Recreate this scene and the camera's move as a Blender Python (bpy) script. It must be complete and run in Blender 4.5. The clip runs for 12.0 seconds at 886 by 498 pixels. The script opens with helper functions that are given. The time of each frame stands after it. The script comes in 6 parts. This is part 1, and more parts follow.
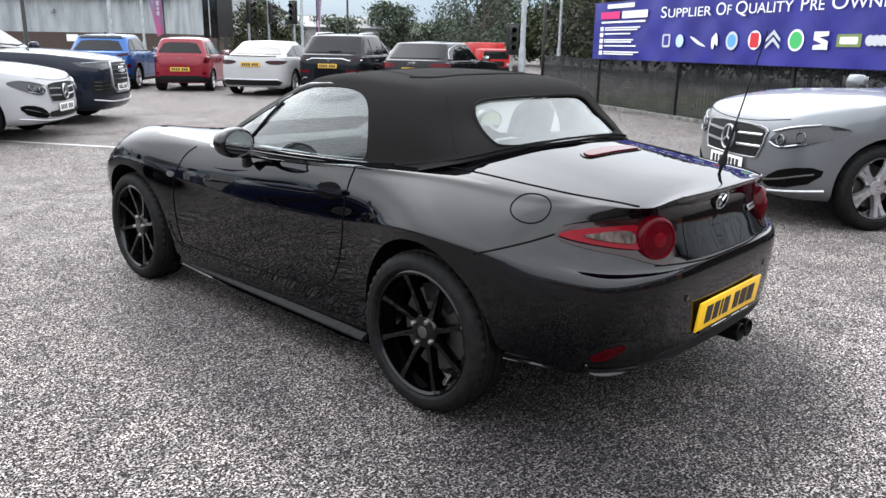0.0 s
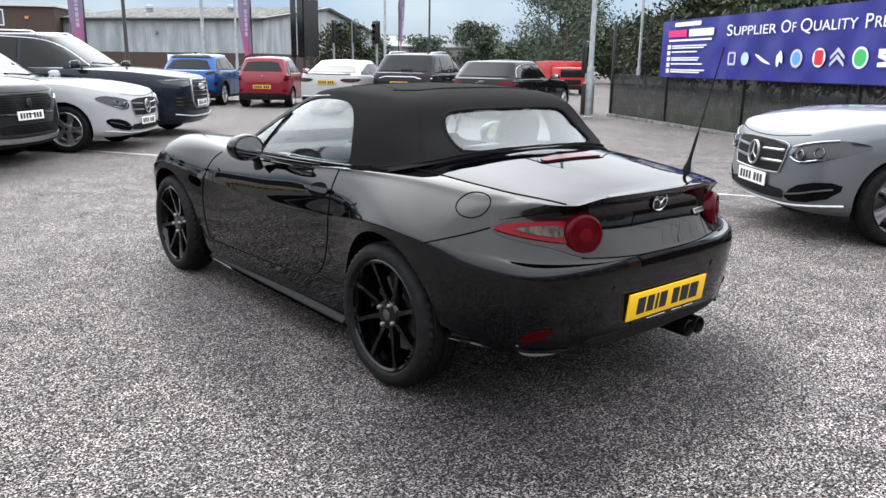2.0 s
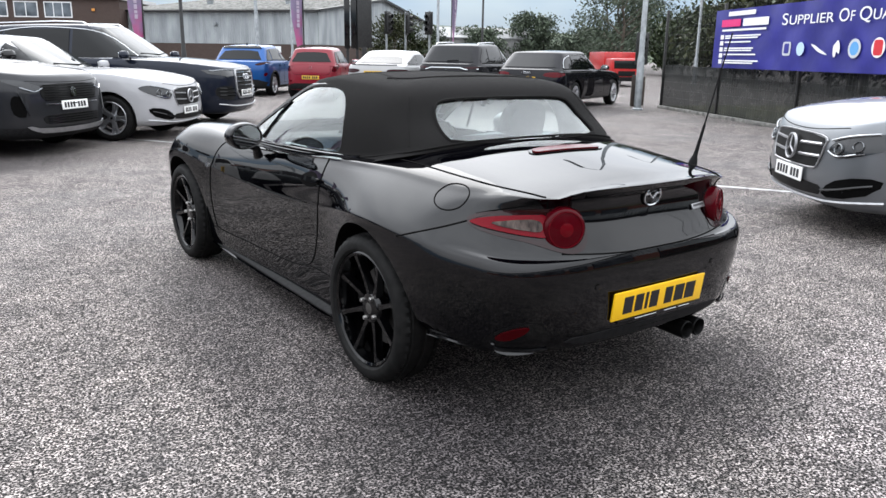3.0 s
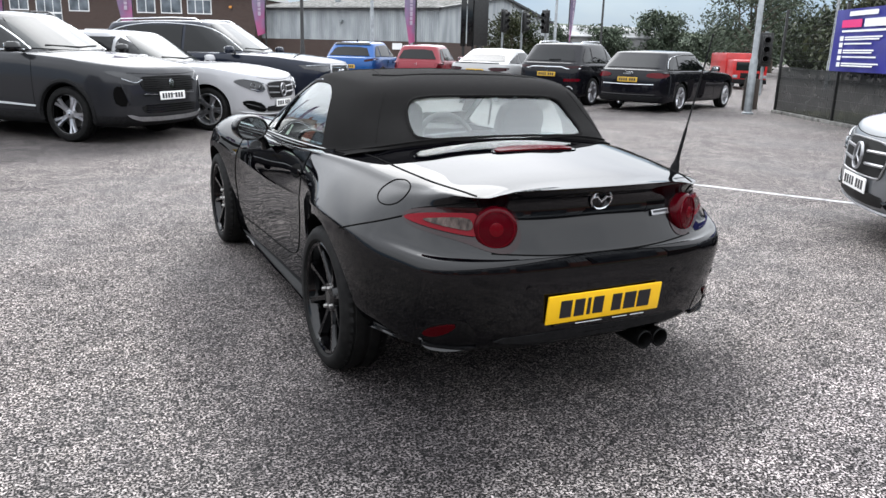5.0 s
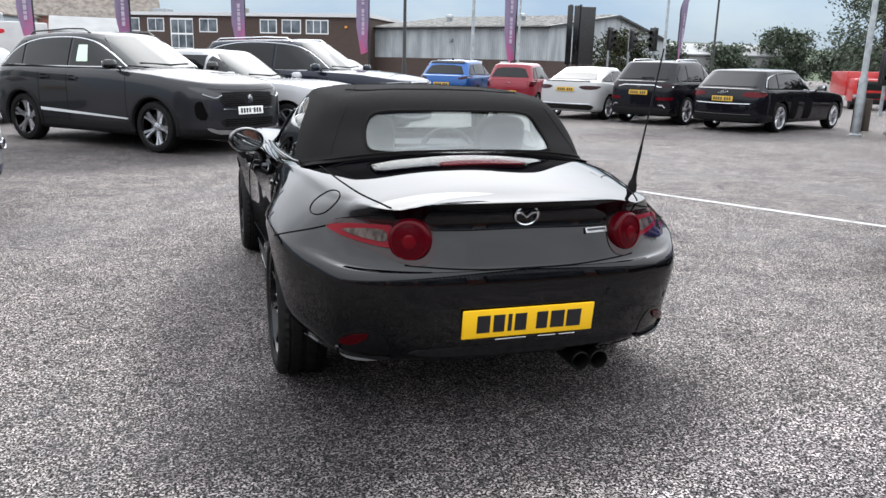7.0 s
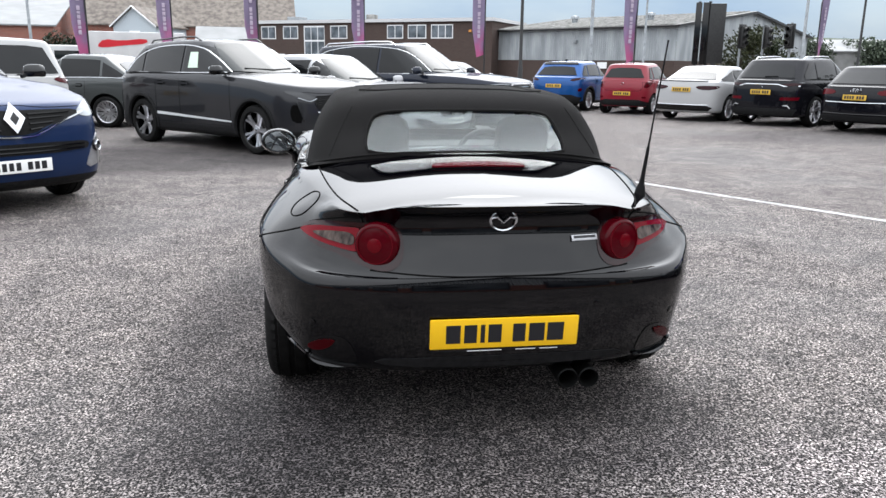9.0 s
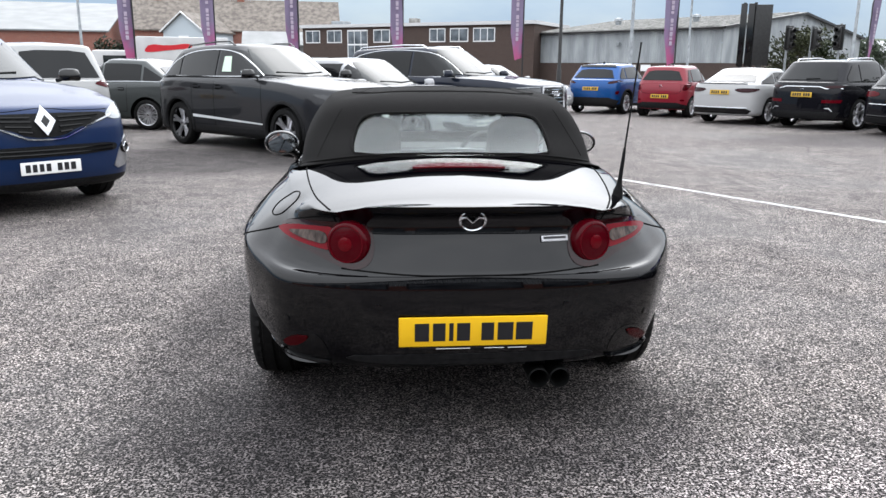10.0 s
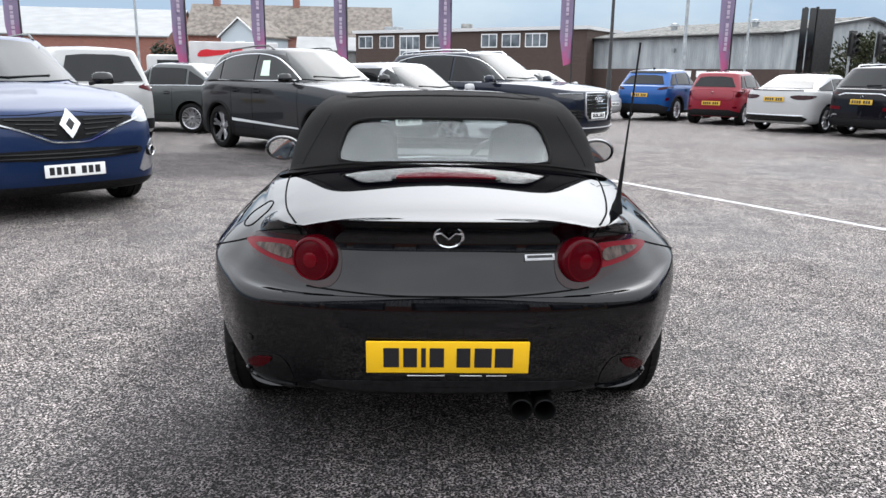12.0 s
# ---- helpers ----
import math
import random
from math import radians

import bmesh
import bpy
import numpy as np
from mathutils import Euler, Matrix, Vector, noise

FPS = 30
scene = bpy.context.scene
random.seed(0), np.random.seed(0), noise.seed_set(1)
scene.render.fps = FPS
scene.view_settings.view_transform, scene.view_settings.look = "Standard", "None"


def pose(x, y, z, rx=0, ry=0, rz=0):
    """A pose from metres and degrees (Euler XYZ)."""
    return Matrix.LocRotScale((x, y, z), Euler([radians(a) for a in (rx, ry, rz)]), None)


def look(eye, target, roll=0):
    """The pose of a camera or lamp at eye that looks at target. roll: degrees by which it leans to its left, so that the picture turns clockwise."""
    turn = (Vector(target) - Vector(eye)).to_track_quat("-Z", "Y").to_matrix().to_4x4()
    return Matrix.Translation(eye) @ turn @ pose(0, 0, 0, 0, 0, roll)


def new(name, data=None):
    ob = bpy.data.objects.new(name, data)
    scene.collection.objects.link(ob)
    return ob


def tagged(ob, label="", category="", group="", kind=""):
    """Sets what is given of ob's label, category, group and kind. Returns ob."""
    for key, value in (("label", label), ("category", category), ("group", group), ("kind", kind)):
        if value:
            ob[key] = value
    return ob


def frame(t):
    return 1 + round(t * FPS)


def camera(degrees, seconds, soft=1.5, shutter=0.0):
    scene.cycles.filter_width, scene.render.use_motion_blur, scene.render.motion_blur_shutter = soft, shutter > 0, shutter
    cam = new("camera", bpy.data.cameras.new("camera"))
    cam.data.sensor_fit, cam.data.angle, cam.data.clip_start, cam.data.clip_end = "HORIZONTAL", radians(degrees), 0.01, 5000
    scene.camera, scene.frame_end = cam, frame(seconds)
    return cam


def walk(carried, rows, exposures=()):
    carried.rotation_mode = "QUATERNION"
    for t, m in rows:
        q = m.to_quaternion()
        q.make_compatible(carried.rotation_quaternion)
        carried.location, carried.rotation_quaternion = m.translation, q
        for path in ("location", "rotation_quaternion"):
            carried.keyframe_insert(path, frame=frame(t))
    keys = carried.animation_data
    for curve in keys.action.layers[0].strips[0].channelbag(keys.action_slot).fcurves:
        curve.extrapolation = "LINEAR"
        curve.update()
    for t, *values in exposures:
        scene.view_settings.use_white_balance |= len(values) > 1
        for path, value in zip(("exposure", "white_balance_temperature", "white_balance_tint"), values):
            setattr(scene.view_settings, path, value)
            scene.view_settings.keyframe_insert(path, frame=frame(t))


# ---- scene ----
cam = camera(60.8, 12.0)
PATH = [
    (0, (-2.67, -1.856, 1.331), (-1.269, -0.526, 0.813), 1.0),
    (0.5, (-2.709, -2.019, 1.335), (-1.336, -0.654, 0.835), 0.9),
    (1, (-2.692, -2.155, 1.334), (-1.353, -0.75, 0.849), 0.8),
    (1.5, (-2.642, -2.295, 1.337), (-1.343, -0.851, 0.861), 0.8),
    (2, (-2.562, -2.438, 1.327), (-1.313, -0.95, 0.851), 0.9),
    (2.5, (-2.454, -2.509, 1.316), (-1.258, -0.982, 0.831), 0.9),
    (3, (-2.282, -2.541, 1.314), (-1.149, -0.97, 0.815), 0.9),
    (3.2, (-2.228, -2.553, 1.321), (-1.117, -0.968, 0.817), 0.9),
    (4.8, (-1.806, -2.879, 1.328), (-0.909, -1.167, 0.814), 1.4),
    (5, (-1.747, -2.91, 1.327), (-0.878, -1.182, 0.817), 1.6),
    (5.5, (-1.589, -2.959, 1.317), (-0.778, -1.2, 0.819), 2.0),
    (6, (-1.423, -3.009, 1.333), (-0.675, -1.219, 0.846), 2.2),
    (6.5, (-1.282, -3.079, 1.329), (-0.598, -1.261, 0.852), 2.0),
    (7, (-1.126, -3.194, 1.332), (-0.521, -1.347, 0.859), 1.6),
    (7.2, (-1.08, -3.205, 1.316), (-0.502, -1.349, 0.846), 1.7),
    (8.8, (-0.631, -3.168, 1.328), (-0.319, -1.251, 0.85), 0.6),
    (9, (-0.574, -3.194, 1.321), (-0.289, -1.271, 0.849), 0.7),
    (9.5, (-0.433, -3.246, 1.327), (-0.207, -1.315, 0.858), 0.6),
    (10, (-0.33, -3.27, 1.322), (-0.157, -1.333, 0.857), 0.5),
    (10.5, (-0.254, -3.21, 1.315), (-0.121, -1.268, 0.855), 0.5),
    (11, (-0.195, -3.137, 1.317), (-0.099, -1.192, 0.862), 0.6),
    (11.5, (-0.148, -3.095, 1.318), (-0.081, -1.148, 0.866), 0.6),
    (12, (-0.066, -3.062, 1.314), (-0.026, -1.114, 0.861), 0.7),
]
walk(cam, [(t, look(eye, target, roll)) for t, eye, target, roll in PATH], ((0, .24), (1, .20), (2.5, .12), (5, .08), (7, .03), (12, .06)))

# ---------------------------------------------------------------- world and light
world = bpy.data.worlds.new("overcast_sky")
scene.world = world
world.use_nodes = True
wn, wl = world.node_tree.nodes, world.node_tree.links
wn.clear()
w_out = wn.new("ShaderNodeOutputWorld")
w_bg = wn.new("ShaderNodeBackground")
w_sky = wn.new("ShaderNodeTexSky")
w_sky.sky_type = "NISHITA"
w_sky.sun_disc = False
w_sky.sun_elevation, w_sky.sun_rotation = radians(45.4), radians(17.4)
w_sky.air_density, w_sky.dust_density = 1.2, 1.0
w_co = wn.new("ShaderNodeTexCoord")
w_map = wn.new("ShaderNodeMapping")
w_map.inputs["Scale"].default_value = (1.6, 1.6, 4.2)
w_noise = wn.new("ShaderNodeTexNoise")
w_noise.inputs["Scale"].default_value = 1.7
w_noise.inputs["Detail"].default_value = 7
w_noise.inputs["Roughness"].default_value = 0.55
w_ramp = wn.new("ShaderNodeValToRGB")
w_ramp.color_ramp.elements[0].position, w_ramp.color_ramp.elements[1].position = 0.36, 0.62
w_ramp.color_ramp.elements[0].color = (0.84, 0.84, 0.84, 1)
w_ramp.color_ramp.elements[1].color = (1, 1, 1, 1)
w_mix = wn.new("ShaderNodeMix")
w_mix.data_type = "RGBA"
w_sep = wn.new("ShaderNodeSeparateXYZ")
w_up = wn.new("ShaderNodeValToRGB")                      # cloud: pale blue haze at the horizon, bright white higher up
w_up.color_ramp.interpolation = "EASE"
for at, c in ((0.0, (3.6, 4.9, 6.5)), (0.09, (4.6, 6.1, 7.9)), (0.145, (17, 17.7, 18.8)), (0.30, (23, 23.8, 25.2)), (0.80, (31, 32.4, 34.6))):
    e = w_up.color_ramp.elements[0] if at == 0 else w_up.color_ramp.elements.new(at) if at < 0.7 else w_up.color_ramp.elements[-1]
    e.position, e.color = at, (*c, 1)
w_gain = wn.new("ShaderNodeMix")
w_gain.data_type, w_gain.blend_type = "RGBA", "MULTIPLY"
w_gain.inputs["Factor"].default_value = 1.0
w_gain.inputs["B"].default_value = (1.7, 1.7, 1.7, 1)
wl.new(w_co.outputs["Generated"], w_map.inputs["Vector"])
wl.new(w_map.outputs["Vector"], w_noise.inputs["Vector"])
wl.new(w_noise.outputs["Fac"], w_ramp.inputs["Fac"])
wl.new(w_co.outputs["Generated"], w_sep.inputs["Vector"])
wl.new(w_sep.outputs["Z"], w_up.inputs["Fac"])
wl.new(w_ramp.outputs["Color"], w_mix.inputs["Factor"])
wl.new(w_sky.outputs["Color"], w_gain.inputs["A"])
wl.new(w_gain.outputs["Result"], w_mix.inputs["A"])
wl.new(w_up.outputs["Color"], w_mix.inputs["B"])
# the veiled sun brightens the cloud round it
w_dot = wn.new("ShaderNodeVectorMath")
w_dot.operation = "DOT_PRODUCT"
w_dot.inputs[1].default_value = Vector((5, 16, 17)).normalized()
w_rng = wn.new("ShaderNodeMapRange")
w_rng.interpolation_type = "SMOOTHERSTEP"
for key, v in (("From Min", 0.76), ("From Max", 1.0), ("To Min", 0.0), ("To Max", 1.0)):
    w_rng.inputs[key].default_value = v
w_glow = wn.new("ShaderNodeMix")
w_glow.data_type, w_glow.blend_type = "RGBA", "ADD"
w_glow.inputs["B"].default_value = (24, 24.3, 24.9, 1)
wl.new(w_co.outputs["Generated"], w_dot.inputs[0])
wl.new(w_dot.outputs["Value"], w_rng.inputs["Value"])
wl.new(w_rng.outputs["Result"], w_glow.inputs["Factor"])
wl.new(w_mix.outputs["Result"], w_glow.inputs["A"])
wl.new(w_glow.outputs["Result"], w_bg.inputs["Color"])
wl.new(w_bg.outputs["Background"], w_out.inputs["Surface"])
w_bg.inputs["Strength"].default_value = 0.10
sun = new("sun", bpy.data.lights.new("sun", "SUN"))
sun.data.energy, sun.data.angle, sun.data.color = 0.5, radians(30), (1.0, 0.97, 0.93)
sun.matrix_basis = look((5, 16, 17), (0, 0, 0))

# ---------------------------------------------------------------- materials


def mat(name, color, rough=0.5, metal=0.0, coat=0.0, spec=0.5, trans=0.0, ior=1.45, emit=None, alpha=1.0):
    m = bpy.data.materials.new(name)
    m.use_nodes = True
    b = m.node_tree.nodes["Principled BSDF"]
    b.inputs["Base Color"].default_value = (*color, 1)
    b.inputs["Roughness"].default_value = rough
    b.inputs["Metallic"].default_value = metal
    b.inputs["Coat Weight"].default_value = coat
    b.inputs["Coat Roughness"].default_value = 0.02
    b.inputs["Specular IOR Level"].default_value = spec
    b.inputs["Transmission Weight"].default_value = trans
    b.inputs["IOR"].default_value = ior
    b.inputs["Alpha"].default_value = alpha
    if emit:
        b.inputs["Emission Color"].default_value = (*emit[0], 1)
        b.inputs["Emission Strength"].default_value = emit[1]
    return m


def vary(m, scale, low, high, detail=6, what="Base Color", coords="Object", stretch=(1, 1, 1), lo=0.35, hi=0.65, bump=0.0, dist=0.002):
    """Let a noise of that scale run the input from low to high; with bump, also raise the surface."""
    n, l = m.node_tree.nodes, m.node_tree.links
    b = n["Principled BSDF"]
    tc, mp, no, rp = n.new("ShaderNodeTexCoord"), n.new("ShaderNodeMapping"), n.new("ShaderNodeTexNoise"), n.new("ShaderNodeValToRGB")
    mp.inputs["Scale"].default_value = stretch
    no.inputs["Scale"].default_value, no.inputs["Detail"].default_value = scale, detail
    l.new(tc.outputs[coords], mp.inputs["Vector"])
    l.new(mp.outputs["Vector"], no.inputs["Vector"])
    l.new(no.outputs["Fac"], rp.inputs["Fac"])
    e = rp.color_ramp.elements
    e[0].position, e[1].position = lo, hi
    e[0].color = (*low, 1) if isinstance(low, tuple) else (low, low, low, 1)
    e[1].color = (*high, 1) if isinstance(high, tuple) else (high, high, high, 1)
    l.new(rp.outputs["Color"], b.inputs[what])
    if bump:
        bp = n.new("ShaderNodeBump")
        bp.inputs["Strength"].default_value, bp.inputs["Distance"].default_value = bump, dist
        l.new(no.outputs["Fac"], bp.inputs["Height"])
        l.new(bp.outputs["Normal"], b.inputs["Normal"])
    return m


def paint(name, color, metal=0.0, rough=0.35, coat=0.8):
    m = mat(name, color, rough, metal, coat=coat, spec=0.0 if max(color) < .03 else 0.3)
    vary(m, 3.0, 0.012, 0.03, what="Coat Roughness")
    m.node_tree.nodes["Principled BSDF"].inputs["Coat IOR"].default_value = 1.37
    return m


BLACK_PAINT = paint("black_paint", (0.0006, 0.0006, 0.0011), 0.0, 0.25, 1.0)
BLACK_PAINT.node_tree.nodes["Principled BSDF"].inputs["Coat IOR"].default_value = 1.42
for link in list(BLACK_PAINT.node_tree.links):
    if link.to_socket.name == "Coat Roughness":
        link.from_node.color_ramp.elements[0].color, link.from_node.color_ramp.elements[1].color = (.008, .008, .008, 1), (.018, .018, .018, 1)
FABRIC = vary(mat("soft_top_fabric", (0.012, 0.012, 0.013), 0.95, spec=0.12), 900, (0.0050, 0.0048, 0.0048), (0.014, 0.0135, 0.0132), bump=0.5, dist=0.001)
RUBBER = vary(mat("tyre_rubber", (0.02, 0.02, 0.02), 0.7, spec=0.2), 30, (0.0025, 0.0025, 0.0025), (0.008, 0.0078, 0.0076))
PLASTIC = vary(mat("black_plastic", (0.018, 0.018, 0.019), 0.6, spec=0.15), 40, (0.006, 0.006, 0.0065), (0.013, 0.013, 0.0135))
GLOSS = mat("gloss_black_trim", (0.002, 0.002, 0.0022), 0.10)
DARK = mat("dark_recess", (0.0015, 0.0015, 0.0015), 0.9, spec=0.1)
RIM_BLACK = mat("black_wheel_paint", (0.0008, 0.0008, 0.0010), 0.08, 0.0, coat=0.5, spec=0.10)
RIM_SILVER = vary(mat("silver_alloy", (0.5, 0.5, 0.52), 0.28, 0.9), 20, (0.42, 0.42, 0.44), (0.58, 0.58, 0.6))
DISC = mat("brake_disc_steel", (0.10, 0.095, 0.09), 0.45, 0.8)
CHROME = mat("chrome", (0.55, 0.56, 0.58), 0.10, 1.0)
MIRROR = mat("mirror_glass", (0.85, 0.87, 0.88), 0.01, 1.0)
CAR_GLASS = mat("tinted_car_glass", (0.008, 0.011, 0.011), 0.02, spec=0.28)
REAR_GLASS = mat("privacy_glass", (0.002, 0.0025, 0.003), 0.03, spec=0.3)
CLEAR = mat("lamp_glass", (0.32, 0.34, 0.36), 0.1, 0.4, coat=0.6)
RED_LENS = mat("red_lens", (0.050, 0.0006, 0.003), 0.12, coat=0.0, spec=0.14)
LAMP_HULL = mat("dark_red_lamp_housing", (0.012, 0.0006, 0.0012), 0.10, spec=0.4)
WEDGE = mat("pink_red_lens", (0.12, 0.0012, 0.006), 0.10, coat=0.0, spec=0.12)
RED_GLOW = mat("bright_red_lens", (0.085, 0.0010, 0.004), 0.15, coat=0.0, spec=0.2)
RED_DARK = mat("dark_red_lens", (0.075, 0.0006, 0.004), 0.12, coat=0.0, spec=0.2)
WHITE_LENS = vary(mat("clear_lens", (0.2, 0.12, 0.10), 0.12, 0.0, coat=0.0, spec=0.2), 45, (0.012, 0.007, 0.006), (0.085, 0.062, 0.053), stretch=(1, 1, .3))
YELLOW = mat("yellow_plate", (0.82, 0.48, 0.01), 0.35)
# the same plate yellow, darkened for parked tails that stand in shade
SHADED_YELLOW = mat("shaded_yellow_plate", (0.50, 0.31, 0.045), 0.5, spec=0.2)
PLATE_WHITE = mat("white_plate", (0.8, 0.8, 0.78), 0.35)
INK = mat("black_ink", (0.01, 0.01, 0.012), 0.5)

# ---------------------------------------------------------------- mesh helpers
MESHES = {}


def part(name, bm, material, parent=None, label="", smooth=True, sharp=35.0):
    """Link a bmesh as one mesh object, under a parent if there is one."""
    bmesh.ops.recalc_face_normals(bm, faces=bm.faces)
    me = bpy.data.meshes.new(name)
    bm.to_mesh(me)
    bm.free()
    if isinstance(material, (list, tuple)):
        for x in material:
            me.materials.append(x)
    else:
        me.materials.append(material)
    if smooth:
        me.shade_smooth()
        me.set_sharp_from_angle(angle=radians(sharp))
    ob = new(name, me)
    if parent:
        ob.parent = parent
    if label:
        ob["label"] = label
    return ob


def thing(name, label, category, m=None, group="", kind=""):
    ob = new(name)
    ob.empty_display_size = 0.2
    if m is not None:
        ob.matrix_basis = m
    return tagged(ob, label, category, group, kind)


def add_box(bm, x0, y0, z0, x1, y1, z1, m=None, bevel=0.0):
    r = bmesh.ops.create_cube(bm, size=1.0)
    mm = Matrix.Translation(((x0 + x1) / 2, (y0 + y1) / 2, (z0 + z1) / 2)) @ Matrix.Diagonal((abs(x1 - x0), abs(y1 - y0), abs(z1 - z0), 1))
    bmesh.ops.transform(bm, matrix=mm, verts=r["verts"])
    if bevel:
        es = {e for v in r["verts"] for e in v.link_edges}
        q = bmesh.ops.bevel(bm, geom=list(es), offset=bevel, segments=2, profile=0.6, affect="EDGES")
        r["verts"] = list({v for f in q["faces"] for v in f.verts} | {v for v in r["verts"] if v.is_valid})
    if m is not None:
        vs = {v for v in r["verts"] if v.is_valid}
        bmesh.ops.transform(bm, matrix=m, verts=list(vs))
    return bm


def box(x0, y0, z0, x1, y1, z1, m=None, bevel=0.0):
    return add_box(bmesh.new(), x0, y0, z0, x1, y1, z1, m, bevel)


def add_tube(bm, pts, r, n=8, closed=False):
    """A round bar along points; r may be a list of radii."""
    pts = [Vector(p) for p in pts]
    k = len(pts)
    rs = r if isinstance(r, (list, tuple)) else [r] * k
    rings, up = [], None
    for i, p in enumerate(pts):
        a = pts[(i - 1) % k] if closed or i else p
        b = pts[(i + 1) % k] if closed or i < k - 1 else p
        d = (b - a).normalized()
        if up is None:
            up = d.orthogonal().normalized()
        up = (up - d * up.dot(d)).normalized()
        side = d.cross(up)
        rings.append([bm.verts.new(p + (up * math.cos(t) + side * math.sin(t)) * rs[i]) for t in (2 * math.pi * j / n for j in range(n))])
    for i in range(k if closed else k - 1):
        a, b = rings[i], rings[(i + 1) % k]
        for j in range(n):
            bm.faces.new((a[j], a[(j + 1) % n], b[(j + 1) % n], b[j]))
    if not closed:
        bm.faces.new(rings[0][::-1])
        bm.faces.new(rings[-1])
    return bm


def tube(pts, r, n=8, closed=False):
    return add_tube(bmesh.new(), pts, r, n, closed)


def add_lathe(bm, profile, n=32, axis="X", m=None, closed=False):
    """Turn (along, radius) points about the axis."""
    rings = []
    for a, r in profile:
        ring = []
        for j in range(n):
            t = 2 * math.pi * j / n
            c, s = r * math.cos(t), r * math.sin(t)
            co = Vector((a, c, s)) if axis == "X" else Vector((c, a, s)) if axis == "Y" else Vector((c, s, a))
            ring.append(bm.verts.new(m @ co if m is not None else co))
        rings.append(ring)
    pairs = list(zip(rings, rings[1:])) + ([(rings[-1], rings[0])] if closed else [])
    for a, b in pairs:
        for j in range(n):
            bm.faces.new((a[j], a[(j + 1) % n], b[(j + 1) % n], b[j]))
    if not closed:
        for ring, (a, r) in ((rings[0], profile[0]), (rings[-1], profile[-1])):
            if r > 1e-4:
                bm.faces.new(ring)
        bmesh.ops.remove_doubles(bm, verts=[v for r in (rings[0], rings[-1]) for v in r], dist=1e-5)
    return bm


def lathe(profile, n=32, axis="X", m=None, closed=False):
    return add_lathe(bmesh.new(), profile, n, axis, m, closed)


def catmull(p0, p1, p2, p3, t):
    return 0.5 * (2 * p1 + (p2 - p0) * t + (2 * p0 - 5 * p1 + 4 * p2 - p3) * t * t + (3 * p1 - p0 - 3 * p2 + p3) * t ** 3)


def refine(a, k):
    """Smooth curve through the rows of a, k steps to each span."""
    out, n = [], len(a)
    for i in range(n - 1):
        p0, p1, p2, p3 = a[max(i - 1, 0)], a[i], a[i + 1], a[min(i + 2, n - 1)]
        out += [catmull(p0, p1, p2, p3, j / k) for j in range(k)]
    return np.array(out + [a[-1]])


def fair(a, rounds=1):
    """Round a closed outline by cutting its corners."""
    a = np.array(a, float)
    for _ in range(rounds):
        b = np.roll(a, -1, 0)
        a = np.stack((0.75 * a + 0.25 * b, 0.25 * a + 0.75 * b), 1).reshape(-1, a.shape[1])
    return a


def shell(rows, ks=4, kv=3):
    """A closed body from half rings (rows of (x, y, z) from tail centre to nose centre, x >= 0), mirrored on x = 0."""
    net = np.array(rows, float)
    net = np.array([refine(r, ks) for r in net])
    net = refine(net, kv)
    net[:, :, 0] = np.maximum(net[:, :, 0], 0)
    net[:, 0, 0] = net[:, -1, 0] = 0
    net[0, :, 0] = net[-1, :, 0] = 0
    bm = bmesh.new()
    for sx in (1, -1):
        g = [[bm.verts.new((sx * p[0], p[1], p[2])) for p in r] for r in net]
        for i in range(len(g) - 1):
            for j in range(len(g[0]) - 1):
                q = (g[i][j], g[i][j + 1], g[i + 1][j + 1], g[i + 1][j])
                bm.faces.new(q if sx > 0 else q[::-1])
    bmesh.ops.remove_doubles(bm, verts=bm.verts, dist=1e-4)
    bmesh.ops.dissolve_degenerate(bm, dist=1e-5, edges=bm.edges)
    bmesh.ops.recalc_face_normals(bm, faces=bm.faces)
    return bm


from mathutils.bvhtree import BVHTree


def tree_of(bm):
    return BVHTree.FromBMesh(bm)


# ways of laying a flat outline on a body: (u, v) -> start of the ray, and its direction
LAY = {
    "right": (lambda u, v: Vector((3, u, v)), Vector((-1, 0, 0))),
    "left": (lambda u, v: Vector((-3, u, v)), Vector((1, 0, 0))),
    "rear": (lambda u, v: Vector((u, -6, v)), Vector((0, 1, 0))),
    "front": (lambda u, v: Vector((u, 9, v)), Vector((0, -1, 0))),
    "top": (lambda u, v: Vector((u, v, 4)), Vector((0, 0, -1))),
}


def lay(tree, way, u, v, off=0.0):
    src, d = LAY[way]
    s = src(u, v)
    hit, nor, _, _ = tree.ray_cast(s, d)
    if hit is None:
        hit, nor, _, _ = tree.find_nearest(s + d * (s.length - 0.6))
    if nor.dot(d) > 0:
        nor = -nor
    return hit + nor * off


